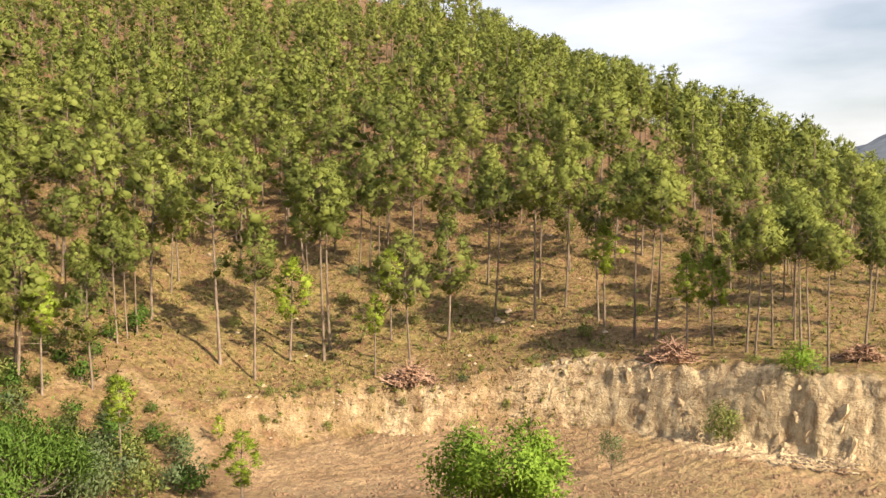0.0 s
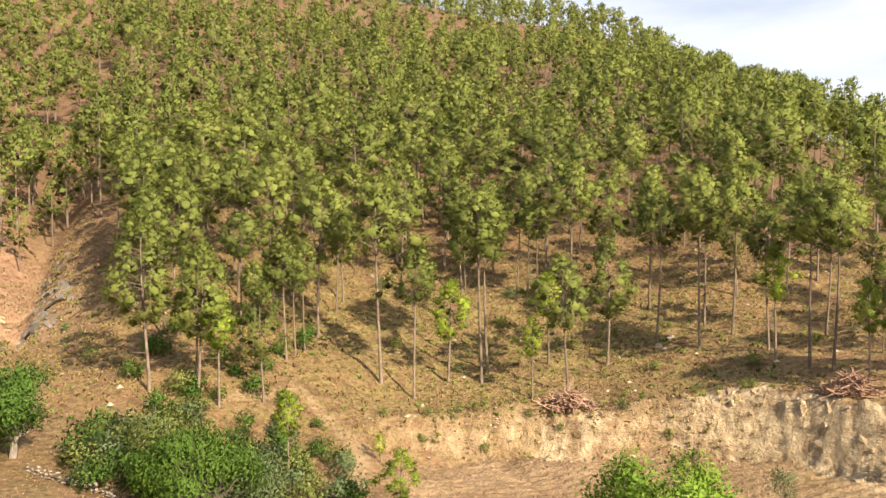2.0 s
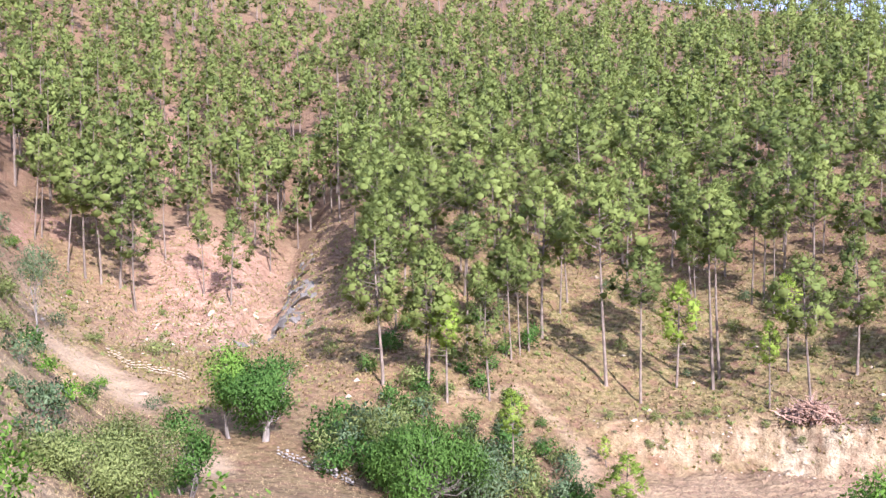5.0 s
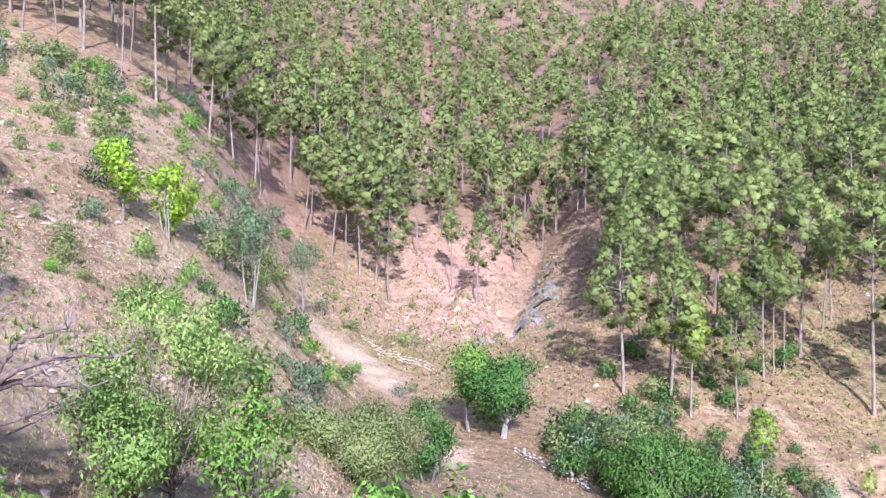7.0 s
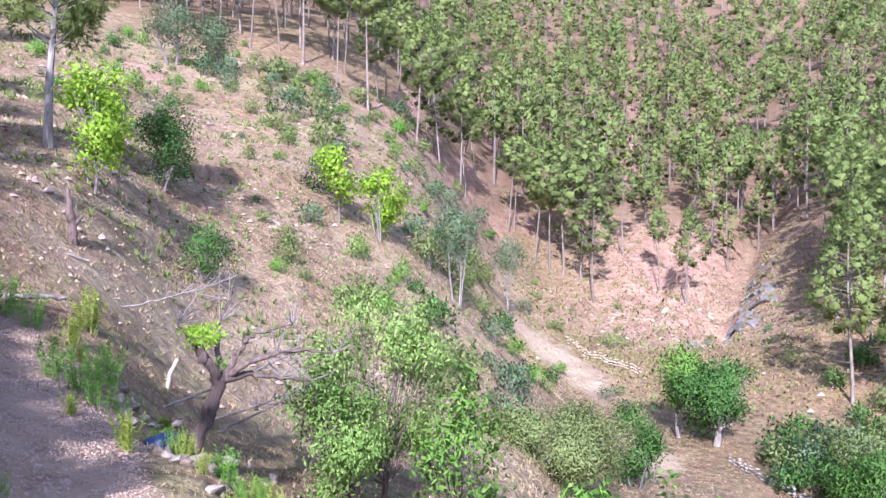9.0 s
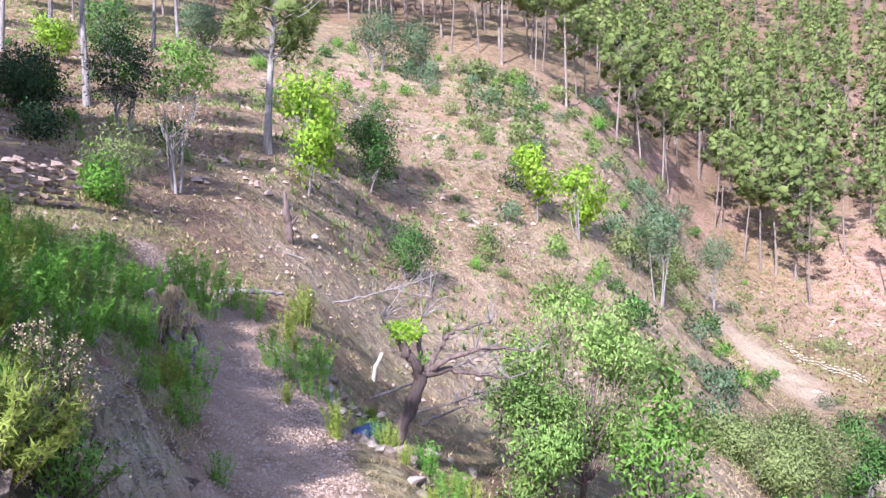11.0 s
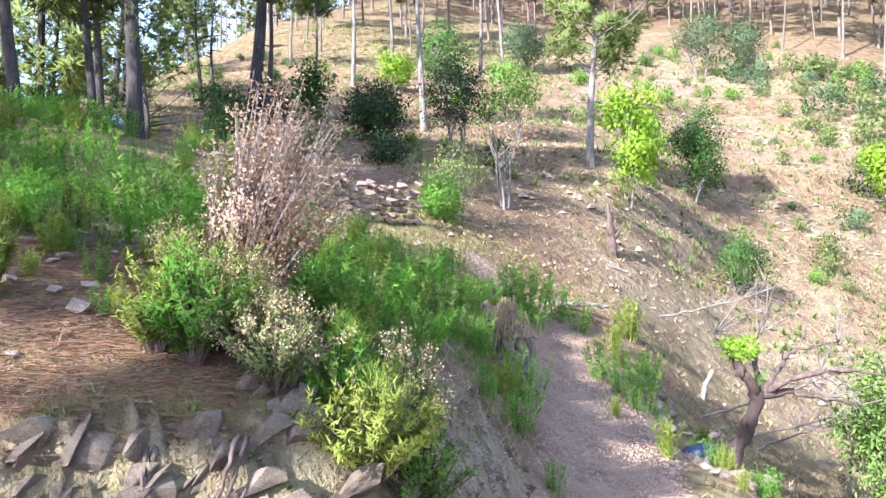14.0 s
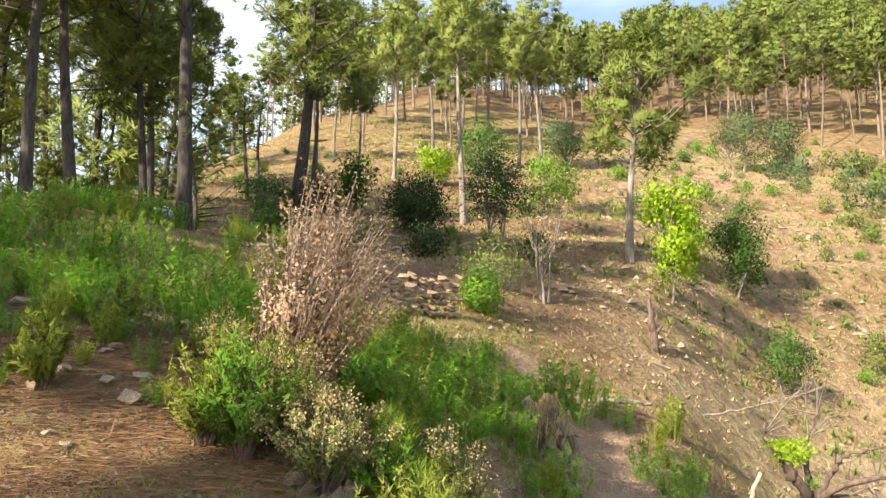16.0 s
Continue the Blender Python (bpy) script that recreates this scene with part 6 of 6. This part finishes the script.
def seedling(az, r, h, seed, n=60):
    """A grass-stage pine: long soft needles from a short stem."""
    rng = np.random.default_rng(seed)
    x, y = polar(az, r)
    ob = empty("pine_seedling", pose(x, y, ground_z(x, y)), "young pine seedling with long soft bright needles", "seedling", "pine seedlings")
    part("stem", (*tube([(0, 0, -0.05), (0.01, 0, h * 0.4), (0, 0.01, h * 0.75)], [0.014, 0.012, 0.006], 5), DEAD_WOOD), ob)
    c = np.stack([rng.normal(0, 0.02, n), rng.normal(0, 0.02, n), rng.uniform(0.2, 0.75, n) * h], 1)
    part("needles", (*blades(rng, c, rng.normal(0, 0.4, (n, 3)) + np.array([0, 0, 0.9]), 8, h * 0.26, 0.005, 0, 0.35), NEEDLE_YOUNG), ob)


for k, (az, r, h) in enumerate(((99.5, 6.6, 0.62), (98.2, 6.9, 0.5), (99.0, 5.2, 0.45), (98.4, 5.0, 0.5), (96.9, 4.4, 0.55), (97.6, 4.5, 0.5), (94.6, 4.7, 0.4), (101.5, 7.2, 0.5), (100.4, 9.5, 0.7), (103.0, 8.6, 0.6))):
    seedling(az, r, h, 950 + k)

# ---------------------------------------------------------------- dead pollarded tree and things beside the path
def branch_line(pts, r0, r1, sides=7, wob=0.012, seed=0):
    """A limb through points (right, away, up), resampled and slightly knotted."""
    rng = np.random.default_rng(seed)
    p = np.asarray(pts, float)
    t = np.linspace(0, len(p) - 1, 4 * len(p))
    q = np.stack([np.interp(t, range(len(p)), p[:, i]) for i in range(3)], 1)
    k = np.array([0.25, 0.5, 0.25])
    q[1:-1] = q[:-2] * k[0] + q[1:-1] * k[1] + q[2:] * k[2]
    q[1:-1] += rng.normal(0, wob, (len(q) - 2, 3))
    return tube(q, np.linspace(r0, r1, len(q)) * rng.uniform(0.88, 1.15, len(q)), sides)


dead = empty("dead_tree", facing(73.0, 12.6, -0.1), "pollarded dead-looking tree with dark bare limbs beside the path", "tree")
part("trunk", (*join([branch_line([(-0.02, 0, -0.2), (0.06, 0, 0.2), (0.16, 0.03, 0.5), (0.33, 0.05, 0.9), (0.46, 0.05, 1.28)], 0.12, 0.09, 9, 0.014, 1),
                      branch_line([(0.42, 0.05, 1.15), (0.36, -0.05, 1.38), (0.2, -0.1, 1.55), (0.13, -0.12, 1.74)], 0.09, 0.06, 7, 0.012, 2)]), DEAD_WOOD, True), dead)
DEAD_LIMBS = (((0.46, 0.05, 1.25), (0.62, 0.1, 1.45), (0.75, 0.2, 1.7), (0.98, 0.3, 1.85), (1.5, 0.4, 1.95)), ((0.48, 0.05, 1.28), (0.8, -0.1, 1.45), (1.2, -0.2, 1.62), (1.65, -0.3, 1.66), (2.0, -0.3, 1.6)),
         ((0.5, 0.02, 1.24), (0.85, 0.1, 1.28), (1.3, 0.1, 1.2), (1.75, 0.2, 1.12)), ((0.44, 0.1, 1.25), (0.4, 0.4, 1.6), (0.46, 0.7, 2.0), (0.6, 0.9, 2.3)),
         ((0.2, -0.1, 1.55), (0.05, 0.1, 1.75), (-0.15, 0.2, 2.05)))
rd = np.random.default_rng(12)
for k, L in enumerate(DEAD_LIMBS):
    limb = part("limb", (*branch_line(L, 0.055, 0.012, 6, 0.012, 20 + k), DEAD_WOOD, True), dead)
    tw = []
    for i in range(9):
        a = np.array(L[int(rd.integers(2, len(L)))])
        d = unit(np.array([rd.normal(0.3, 0.6), rd.normal(0, 0.5), rd.uniform(0.1, 0.9)]))
        e = a + d * rd.uniform(0.35, 0.9)
        tw.append(tube([a, (a + e) / 2 + rd.normal(0, 0.05, 3), e], [0.012, 0.008, 0.003], 4))
    tagged(part("twig_spray", (*join(tw), WEATHERED), limb), kind="stuff")
rl = np.random.default_rng(13)
tagged(part("leaf_tuft", (*leaves(rl, np.array([0.13, -0.12, 1.9]) + rl.normal(0, 1, (30, 3)) * np.array([0.13, 0.12, 0.065]), 14, 0.045, 0.085, 0.038), LEAF_LIME), dead, "bright lime-green tuft of new leaves"), kind="stuff")
tagged(part("leaf_tuft", (*leaves(rl, np.array([0.45, 0.05, 1.42]) + rl.normal(0, 1, (6, 3)) * 0.05, 8, 0.04, 0.08, 0.04), LEAF_FRESH), dead, "small fresh green tuft of leaves"), kind="stuff")

# felled pale branches behind it
for k, (az, r, turn, L, h) in enumerate(((74.0, 15.5, 10, 2.4, 0.9), (72.0, 16.0, -12, 2.6, 1.0), (70.5, 17.0, 20, 2.2, 0.9), (79.2, 20.5, 160, 1.8, 0.9), (76.5, 20.0, 10, 2.2, 0.6))):
    ob = empty("cut_branch", facing(az, r, 0.0, turn), "felled bare branch with many pale twigs", "branch", "felled branches")
    rb = np.random.default_rng(60 + k)
    main = [(-0.2, 0, 0.05), (0.3 * L, 0.1, 0.35 * h), (0.7 * L, 0, 0.75 * h), (L, 0.1, h)]
    part("stem", (*branch_line(main, 0.028, 0.008, 6, 0.015, k), WEATHERED, True), ob)
    tw = []
    for i in range(34):
        a = np.array(main[1]) + (np.array(main[3]) - np.array(main[1])) * rb.uniform(0, 1)
        e = a + unit(np.array([rb.normal(0.4, 0.6), rb.normal(0, 0.6), rb.normal(0.35, 0.5)])) * rb.uniform(0.3, 0.9)
        e[2] = max(e[2], 0.05)
        tw.append(tube([a, (a + e) / 2 + rb.normal(0, 0.06, 3), e], [0.011, 0.007, 0.003], 3))
    tagged(part("twig_spray", (*join(tw), WEATHERED), ob), kind="stuff")

thing("cut_stump", (*branch_line([(0, 0, -0.1), (0.06, 0, 0.25), (0.2, 0.03, 0.55)], 0.05, 0.04, 8, 0.006, 5), bark_material("pale_cut_wood", (0.30, 0.24, 0.18), (0.54, 0.46, 0.37), 5), True), facing(74.2, 17.5, 0.0), "pale leaning cut stump below the path", "stump")
thing("dark_stump", (*join([branch_line([(0, 0, -0.1), (0.02, 0, 0.3), (-0.03, 0, 0.8), (-0.1, 0.05, 1.2)], 0.14, 0.05, 7, 0.02, 6), branch_line([(0, 0, 0.3), (0.15, 0, 0.5), (0.22, 0.05, 0.6)], 0.07, 0.03, 5, 0.01, 7)]), DEAD_WOOD, True),
      facing(79.7, 21.4), "dark charred stump with twigs on the slope edge", "stump")

m_blue, nt_b, b_b = nodes_of("blue_plastic", 0.45)
nt_b.links.new(ramp_node(nt_b, noise_node(nt_b, 9, 4, 0.6, object_coords(nt_b)), (0.3, (0.008, 0.014, 0.04)), (0.7, (0.025, 0.042, 0.11))), b_b.inputs["Base Color"])


def lumpy(seed, size, mat, name):
    rng = np.random.default_rng(seed)
    bm = bmesh.new()
    bmesh.ops.create_icosphere(bm, subdivisions=3, radius=0.5)
    for v in bm.verts:
        n = noise.noise(v.co * 3.1 + Vector((seed, 0, 0))) * 0.22 + noise.noise(v.co * 8 + Vector((0, seed, 0))) * 0.08
        v.co = Vector((v.co.x * size[0], v.co.y * size[1], max(v.co.z, -0.32) * size[2])) * (1 + n)
    me = bpy.data.meshes.new(name)
    bm.to_mesh(me)
    bm.free()
    me.materials.append(mat)
    me.polygons.foreach_set("use_smooth", [True] * len(me.polygons))
    return me


thing("plastic_bundle", lumpy(3, (0.52, 0.38, 0.34), m_blue, "plastic_bundle"), facing(74.6, 10.9, 0.1), "crumpled dark blue plastic bundle lying by the tree", "bundle")
m_tarp, nt_t, b_t = nodes_of("white_tarp", 0.6)
nt_t.links.new(ramp_node(nt_t, noise_node(nt_t, 6, 4, 0.6, object_coords(nt_t)), (0.35, (0.22, 0.25, 0.32)), (0.65, (0.70, 0.72, 0.76))), b_t.inputs["Base Color"])
thing("white_bundle", lumpy(5, (0.55, 0.4, 0.36), m_tarp, "white_bundle"), facing(112.0, 21.2, 0.12), "white and grey bundle lying beneath the pines", "bundle")

# weathered roots in the bank head of the path
roots = empty("root_stump", facing(88.3, 10.4, -0.3), "weathered grey root stump in the bank beside the path", "stump")
rr2 = np.random.default_rng(14)
for k in range(16):
    a = np.array([rr2.uniform(-0.32, 0.36), rr2.uniform(-0.05, 0.25), rr2.uniform(0.35, 0.85)])
    e = a + np.array([rr2.normal(0.06, 0.14), -rr2.uniform(0.05, 0.25), -rr2.uniform(0.3, 0.95)])
    m1, m2 = a * 0.67 + e * 0.33 + rr2.normal(0, 0.06, 3), a * 0.33 + e * 0.67 + rr2.normal(0, 0.06, 3)
    part("root", (*branch_line([a, m1, m2, e], rr2.uniform(0.03, 0.075), 0.015, 6, 0.022, 70 + k), WEATHERED, True), roots)
mane = rr2.uniform(0, 1, (60, 3)) * np.array([0.75, 0.3, 0.45]) + np.array([-0.3, -0.1, 0.5])
tagged(part("dry_grass", (*blades(rr2, mane, np.tile(np.array([0, -0.4, -0.2]), (60, 1)), 9, 0.3, 0.010, 0.7, 0.4), GRASS_DRY), roots, "dry grass hanging over the roots"), kind="stuff")
hang = empty("exposed_roots", facing(107.6, 3.9, 0.0), "dark weathered roots hanging from the bank edge", "roots")
for k in range(5):
    a = np.array([rr2.uniform(-0.3, 0.3), 0.05, rr2.uniform(-0.02, 0.12)])
    e = a + np.array([rr2.normal(-0.08, 0.1), -rr2.uniform(0.15, 0.3), -rr2.uniform(0.25, 0.5)])
    part("root", (*branch_line([a, (a + e) / 2 + rr2.normal(0, 0.04, 3) + np.array([0, -0.05, 0.03]), e], rr2.uniform(0.012, 0.02), 0.004, 5, 0.006, 90 + k), DEAD_WOOD, True), hang)
thing("fallen_log", (*branch_line([(-0.5, 0, 0.05), (0, 0.05, 0.1), (0.5, 0, 0.08), (0.9, 0.1, 0.04)], 0.07, 0.035, 7, 0.012, 8), WEATHERED, True), facing(83.2, 16.4, 0.0), "grey weathered branch lying across the path head", "log")

stone_wall("stone_wall_terrace", 7, 3.8, 0.8, polar(101.5, 14.3), polar(92.8, 16.2), STONES_WALL_SHADED, "low dry-stone terrace wall above the footpath", 7)
stone_wall("stone_wall_upper", 4, 2.2, 0.6, polar(106.5, 13.2), polar(101.4, 14.4), STONES_WALL_SHADED, "tumbled dry-stone wall on the herb slope", 8)

# loose rocks: path edge, bank face, slope
def loose(az, r, s, k, kind, label, group, lift=0.0, tilt=0.3):
    x, y = polar(az, r)
    rng = np.random.default_rng(int(abs(az) * 97 + r * 13))
    thing("rock", kind[k % len(kind)], Matrix.LocRotScale((x, y, ground_z(x, y) + lift + s * 0.1), Euler((rng.normal(0, tilt), rng.normal(0, tilt), rng.uniform(0, 6.3))), (s, s, s * rng.uniform(0.7, 1.1))), label, "rock", group)


rk = np.random.default_rng(21)
for i in range(46):
    r = rk.uniform(7.5, 14.5)
    az = 80.4 + (r - 9) * 0.55 - math.degrees(1.0 / r) * rk.uniform(0.95, 1.9) + rk.normal(0, 0.3)
    loose(az, r, rk.uniform(0.12, 0.40), i, STONES_BANK if rk.uniform() < 0.5 else STONES, "broken grey-brown stone edging the footpath", "stones of the path edge")
for i in range(22):
    loose(rk.uniform(86, 93), rk.uniform(4.7, 7.4), rk.uniform(0.05, 0.2), i, STONES_BANK, "small grey stone in the earth bank", "stones of the bank")
for i in range(40):     # rock face under the bank edge: slabs leaning one way, packed in earth
    az, q = rk.uniform(97, 124), rk.uniform(0, 1)
    r = 3.58 + 0.44 * q
    x, y = polar(az, r)
    sz = rk.uniform(0.08, 0.2) if i % 3 else rk.uniform(0.2, 0.38)
    turn = Matrix.Rotation(radians(az), 4, "Z") @ Matrix.Rotation(radians(rk.normal(-28, 16)), 4, "X") @ Matrix.Rotation(radians(rk.normal(-52, 20)), 4, "Y") @ Matrix.Rotation(radians(rk.normal(0, 22)), 4, "X")
    thing("rock", STONES_BANK[i % 6], Matrix.Translation((x, y, ground_z(x, y) - 0.25 * sz)) @ turn @ Matrix.Diagonal((sz, sz * rk.uniform(0.6, 1.3), sz, 1)), "angular tan rock jutting from the earth bank", "rock", "rocks of the bank edge")
for i in range(160):     # large blocks standing out of the rock face
    az = rk.uniform(97, 123) if i % 3 else rk.uniform(94.5, 106)
    x, y = polar(az, rk.uniform(3.55, 4.06) if i % 3 else rk.uniform(3.9, 4.7))
    sz = 0.14 + 0.3 * rk.uniform(0, 1) ** 1.6
    turn = Matrix.Rotation(radians(az), 4, "Z") @ Matrix.Rotation(radians(rk.normal(-24, 12)), 4, "X") @ Matrix.Rotation(radians(rk.normal(-28, 16)), 4, "Y")
    thing("rock", BLOCKS_BANK[i % 6], Matrix.Translation((x, y, ground_z(x, y) - 0.10)) @ turn @ Matrix.Diagonal((sz, sz * rk.uniform(0.8, 1.5), sz * rk.uniform(0.6, 1.0), 1)), "large leaning tan slab in the earth bank", "rock", "rocks of the bank edge")
for i in range(16):
    loose(rk.uniform(111, 123), rk.uniform(4.3, 7.5), rk.uniform(0.06, 0.2), i, STONES, "flat stone lying on needle litter", "stones on the litter", 0, 0.1)
for i in range(30):
    loose(rk.uniform(66, 76), rk.uniform(9, 15), rk.uniform(0.1, 0.36), i, STONES, "grey-brown rock on the steep edge below the path", "stones below the path")
# ---------------------------------------------------------------- grasses, litter and gravel
def tuft_field(name, label, seed, n, az0, az1, r0, r1, h, w, per, mat, keep=None, clump=True):
    """Grass tufts in one mesh, thick and thin by patches."""
    rng = np.random.default_rng(seed)
    az = rng.uniform(az0, az1, n)
    r = np.sqrt(rng.uniform(r0 * r0, r1 * r1, n))
    x, y = -np.sin(np.radians(az)) * r, np.cos(np.radians(az)) * r
    ok = path_mask(x, y) < 0.3
    if clump:
        ok &= rng.uniform(-0.75, 0.6, n) < fbm(x / 5, y / 5, seed, 3)
    ok &= field_mask(x, y) < 0.4
    if keep:
        ok &= keep(az, r)
    x, y = x[ok], y[ok]
    z = height(x, y)
    c = np.stack([x, y, z - 0.02], 1)
    up = unit(np.stack([-x, -y, np.zeros_like(x)], 1)) * 0.45 + np.array([0, 0, 1.0])
    v, f, nn = blades(rng, c, up, per, h, w, 0, 0.75, soft=up)
    ob = thing(name, (v, f, mat, True, nn), pose(0, 0, 0), label, "grass", kind="stuff")
    return ob


GRASS_HERB = leaf_material("green_grass_blades", (0.11, 0.15, 0.03), (0.20, 0.25, 0.05), (0.33, 0.34, 0.10), 0.8, 0.3)
NOT_SAND = lambda az, r: (np.abs(az - 48.0 - (r - 66.5) * 0.36) > 2.6) | (np.abs(r - 66.5) > 7.5)
tuft_field("dry_grass", "dry straw-coloured grass over the far slope", 1, 34000, -28, 52, 60, 125, 0.22, 0.15, 4, GRASS_SLOPE, NOT_SAND)
tuft_field("green_grass", "half-green grass over the far slope", 2, 30000, -28, 52, 58, 120, 0.24, 0.16, 4, GRASS_GREEN, NOT_SAND)
tuft_field("dry_grass", "dry straw-coloured grass over the open slope", 3, 52000, 46, 110, 17, 80, 0.13, 0.028, 5, GRASS_DRY)
tuft_field("green_grass", "half-green grass over the open slope", 4, 36000, 46, 112, 17, 80, 0.13, 0.03, 5, GRASS_GREEN)
tuft_field("dry_grass", "dry grass along the path and bank", 5, 12000, 60, 124, 4, 18, 0.10, 0.008, 6, GRASS_DRY, lambda az, r: (az < 103) | (r > 9))
tuft_field("green_grass", "green grass along the path and bank", 6, 12000, 84, 124, 3.8, 18, 0.10, 0.007, 7, GRASS_HERB, lambda az, r: (az < 103) | (r > 8) | (r < 4.15))
tuft_field("dry_grass", "dry grass on the slope below the path", 7, 16000, 16, 70, 10, 60, 0.18, 0.018, 5, GRASS_DRY, NOT_SAND)

tuft_field("low_plants", "low olive plants dotted over the open slope", 8, 5200, 52, 100, 24, 85, 0.30, 0.05, 18, LEAF_OLIVE)
tuft_field("low_plants", "low olive plants dotted over the far slope", 9, 1800, -28, 52, 56, 105, 0.42, 0.14, 10, LEAF_OLIVE, NOT_SAND)


def gravel(name, label, seed, n, az0, az1, r0, r1, s0, s1, mat, keep):
    """Loose stones in one mesh."""
    rng = np.random.default_rng(seed)
    az = rng.uniform(az0, az1, n)
    r = np.sqrt(rng.uniform(r0 * r0, r1 * r1, n))
    x, y = -np.sin(np.radians(az)) * r, np.cos(np.radians(az)) * r
    ok = keep(x, y, az, r)
    x, y = x[ok], y[ok]
    c = np.stack([x, y, height(x, y)], 1)
    m = len(c)
    base = np.array([(1, 0, 0), (0.3, 0.9, 0.1), (-0.8, 0.5, 0), (-0.6, -0.7, 0.05), (0.4, -0.9, 0), (0.1, 0.1, 0.75), (0, 0, -0.4)])
    s = rng.uniform(s0, s1, (m, 1, 1))
    a = rng.uniform(0, 6.28, m)
    B = base[None] * rng.uniform(0.65, 1.3, (m, 7, 3)) * s
    v = np.stack([B[..., 0] * np.cos(a)[:, None] - B[..., 1] * np.sin(a)[:, None], B[..., 0] * np.sin(a)[:, None] + B[..., 1] * np.cos(a)[:, None], B[..., 2]], -1) + c[:, None]
    tri = np.array([(0, 1, 5), (1, 2, 5), (2, 3, 5), (3, 4, 5), (4, 0, 5), (1, 0, 6), (2, 1, 6), (3, 2, 6), (4, 3, 6), (0, 4, 6)])
    f = (tri[None] + np.arange(m)[:, None, None] * 7).reshape(-1, 3).tolist()
    return thing(name, (v.reshape(-1, 3), f, mat), pose(0, 0, 0), label, "stones", kind="stuff")


gravel("path_gravel", "small grey gravel pressed into the footpath", 1, 42000, 70, 100, 5, 17, 0.008, 0.024, ROCK_PATH, lambda x, y, az, r: path_mask(x, y) > np.random.default_rng(3).uniform(0.2, 1.2, len(x)))
gravel("scree", "loose stones on the far bank and gully", 2, 12000, -26, 50, 56, 112, 0.05, 0.17, ROCK_WARM, lambda x, y, az, r: (np.exp(-((az - 41) / 6) ** 2) * (r > 76) + np.exp(-((r - bank_line(az)[0] - 1.0) / 2.0) ** 2) * (az < 16)) > np.random.default_rng(4).uniform(0.1, 1.3, len(x)))
# dark soil-brown lumps imitate the shadows in the rows of hollows
SHADE_LUMP = rock_material("soil_clods", (0.10, 0.062, 0.04), (0.19, 0.125, 0.08), (0.28, 0.19, 0.12), 3)
gravel("soil_clods", "dark lumps in rows for the shaded hollows of the ploughed strip", 5, 26000, -30, 14, 40, 60, 0.07, 0.19, SHADE_LUMP,
       lambda x, y, az, r: (field_mask(x, y) > 0.5) & (np.sin((y * 0.93 - x * 0.36) * 2 * math.pi / 0.95 + 0.8 * vnoise(x / 3, y / 3, 5)) > 0.75) & (vnoise(x / 0.9, y / 0.9, 8) > -0.1))
gravel("slope_rocks", "pale stones lying about the dry slopes", 7, 1500, 58, 100, 22, 75, 0.05, 0.20, ROCK_PATH, lambda x, y, az, r: fbm(x / 6, y / 6, 52) > 0.0)
gravel("slope_rocks", "pale stones lying about the far slope", 8, 90, -26, 52, 58, 96, 0.12, 0.34, ROCK_PALE, lambda x, y, az, r: r > 0)
gravel("slope_stones", "scattered small stones on the open slope", 3, 6000, 56, 108, 10, 70, 0.02, 0.09, ROCK_PATH, lambda x, y, az, r: (path_mask(x, y) < 0.2) & (fbm(x / 4, y / 4, 51) > -0.1))
gravel("bank_stones", "broken stones in the earth mound", 9, 1200, 85.5, 93, 4.6, 7.3, 0.006, 0.02, ROCK_PATH, lambda x, y, az, r: path_mask(x, y) < 0.3)
gravel("bank_stones", "small stones in the near earth bank", 4, 4000, 84, 124, 3.4, 8, 0.006, 0.02, ROCK_BANK, lambda x, y, az, r: path_mask(x, y) < 0.3)

# fallen pine needles on the near ground
rn = np.random.default_rng(55)
n = 16000
azn, rrn = rn.uniform(106, 124, n), np.sqrt(rn.uniform(3.9 ** 2, 6.5 ** 2, n))
xn, yn = -np.sin(np.radians(azn)) * rrn, np.cos(np.radians(azn)) * rrn
cn = np.stack([xn, yn, height(xn, yn) + 0.008], 1)
thing("needle_litter", (*blades(rn, cn, rn.normal(0, 1, (n, 3)) * np.array([1, 1, 0.05]), 1, 0.11, 0.0035, 0, 0.05), LITTER), pose(0, 0, 0), "brown fallen pine needles on the bank", "litter", kind="stuff")
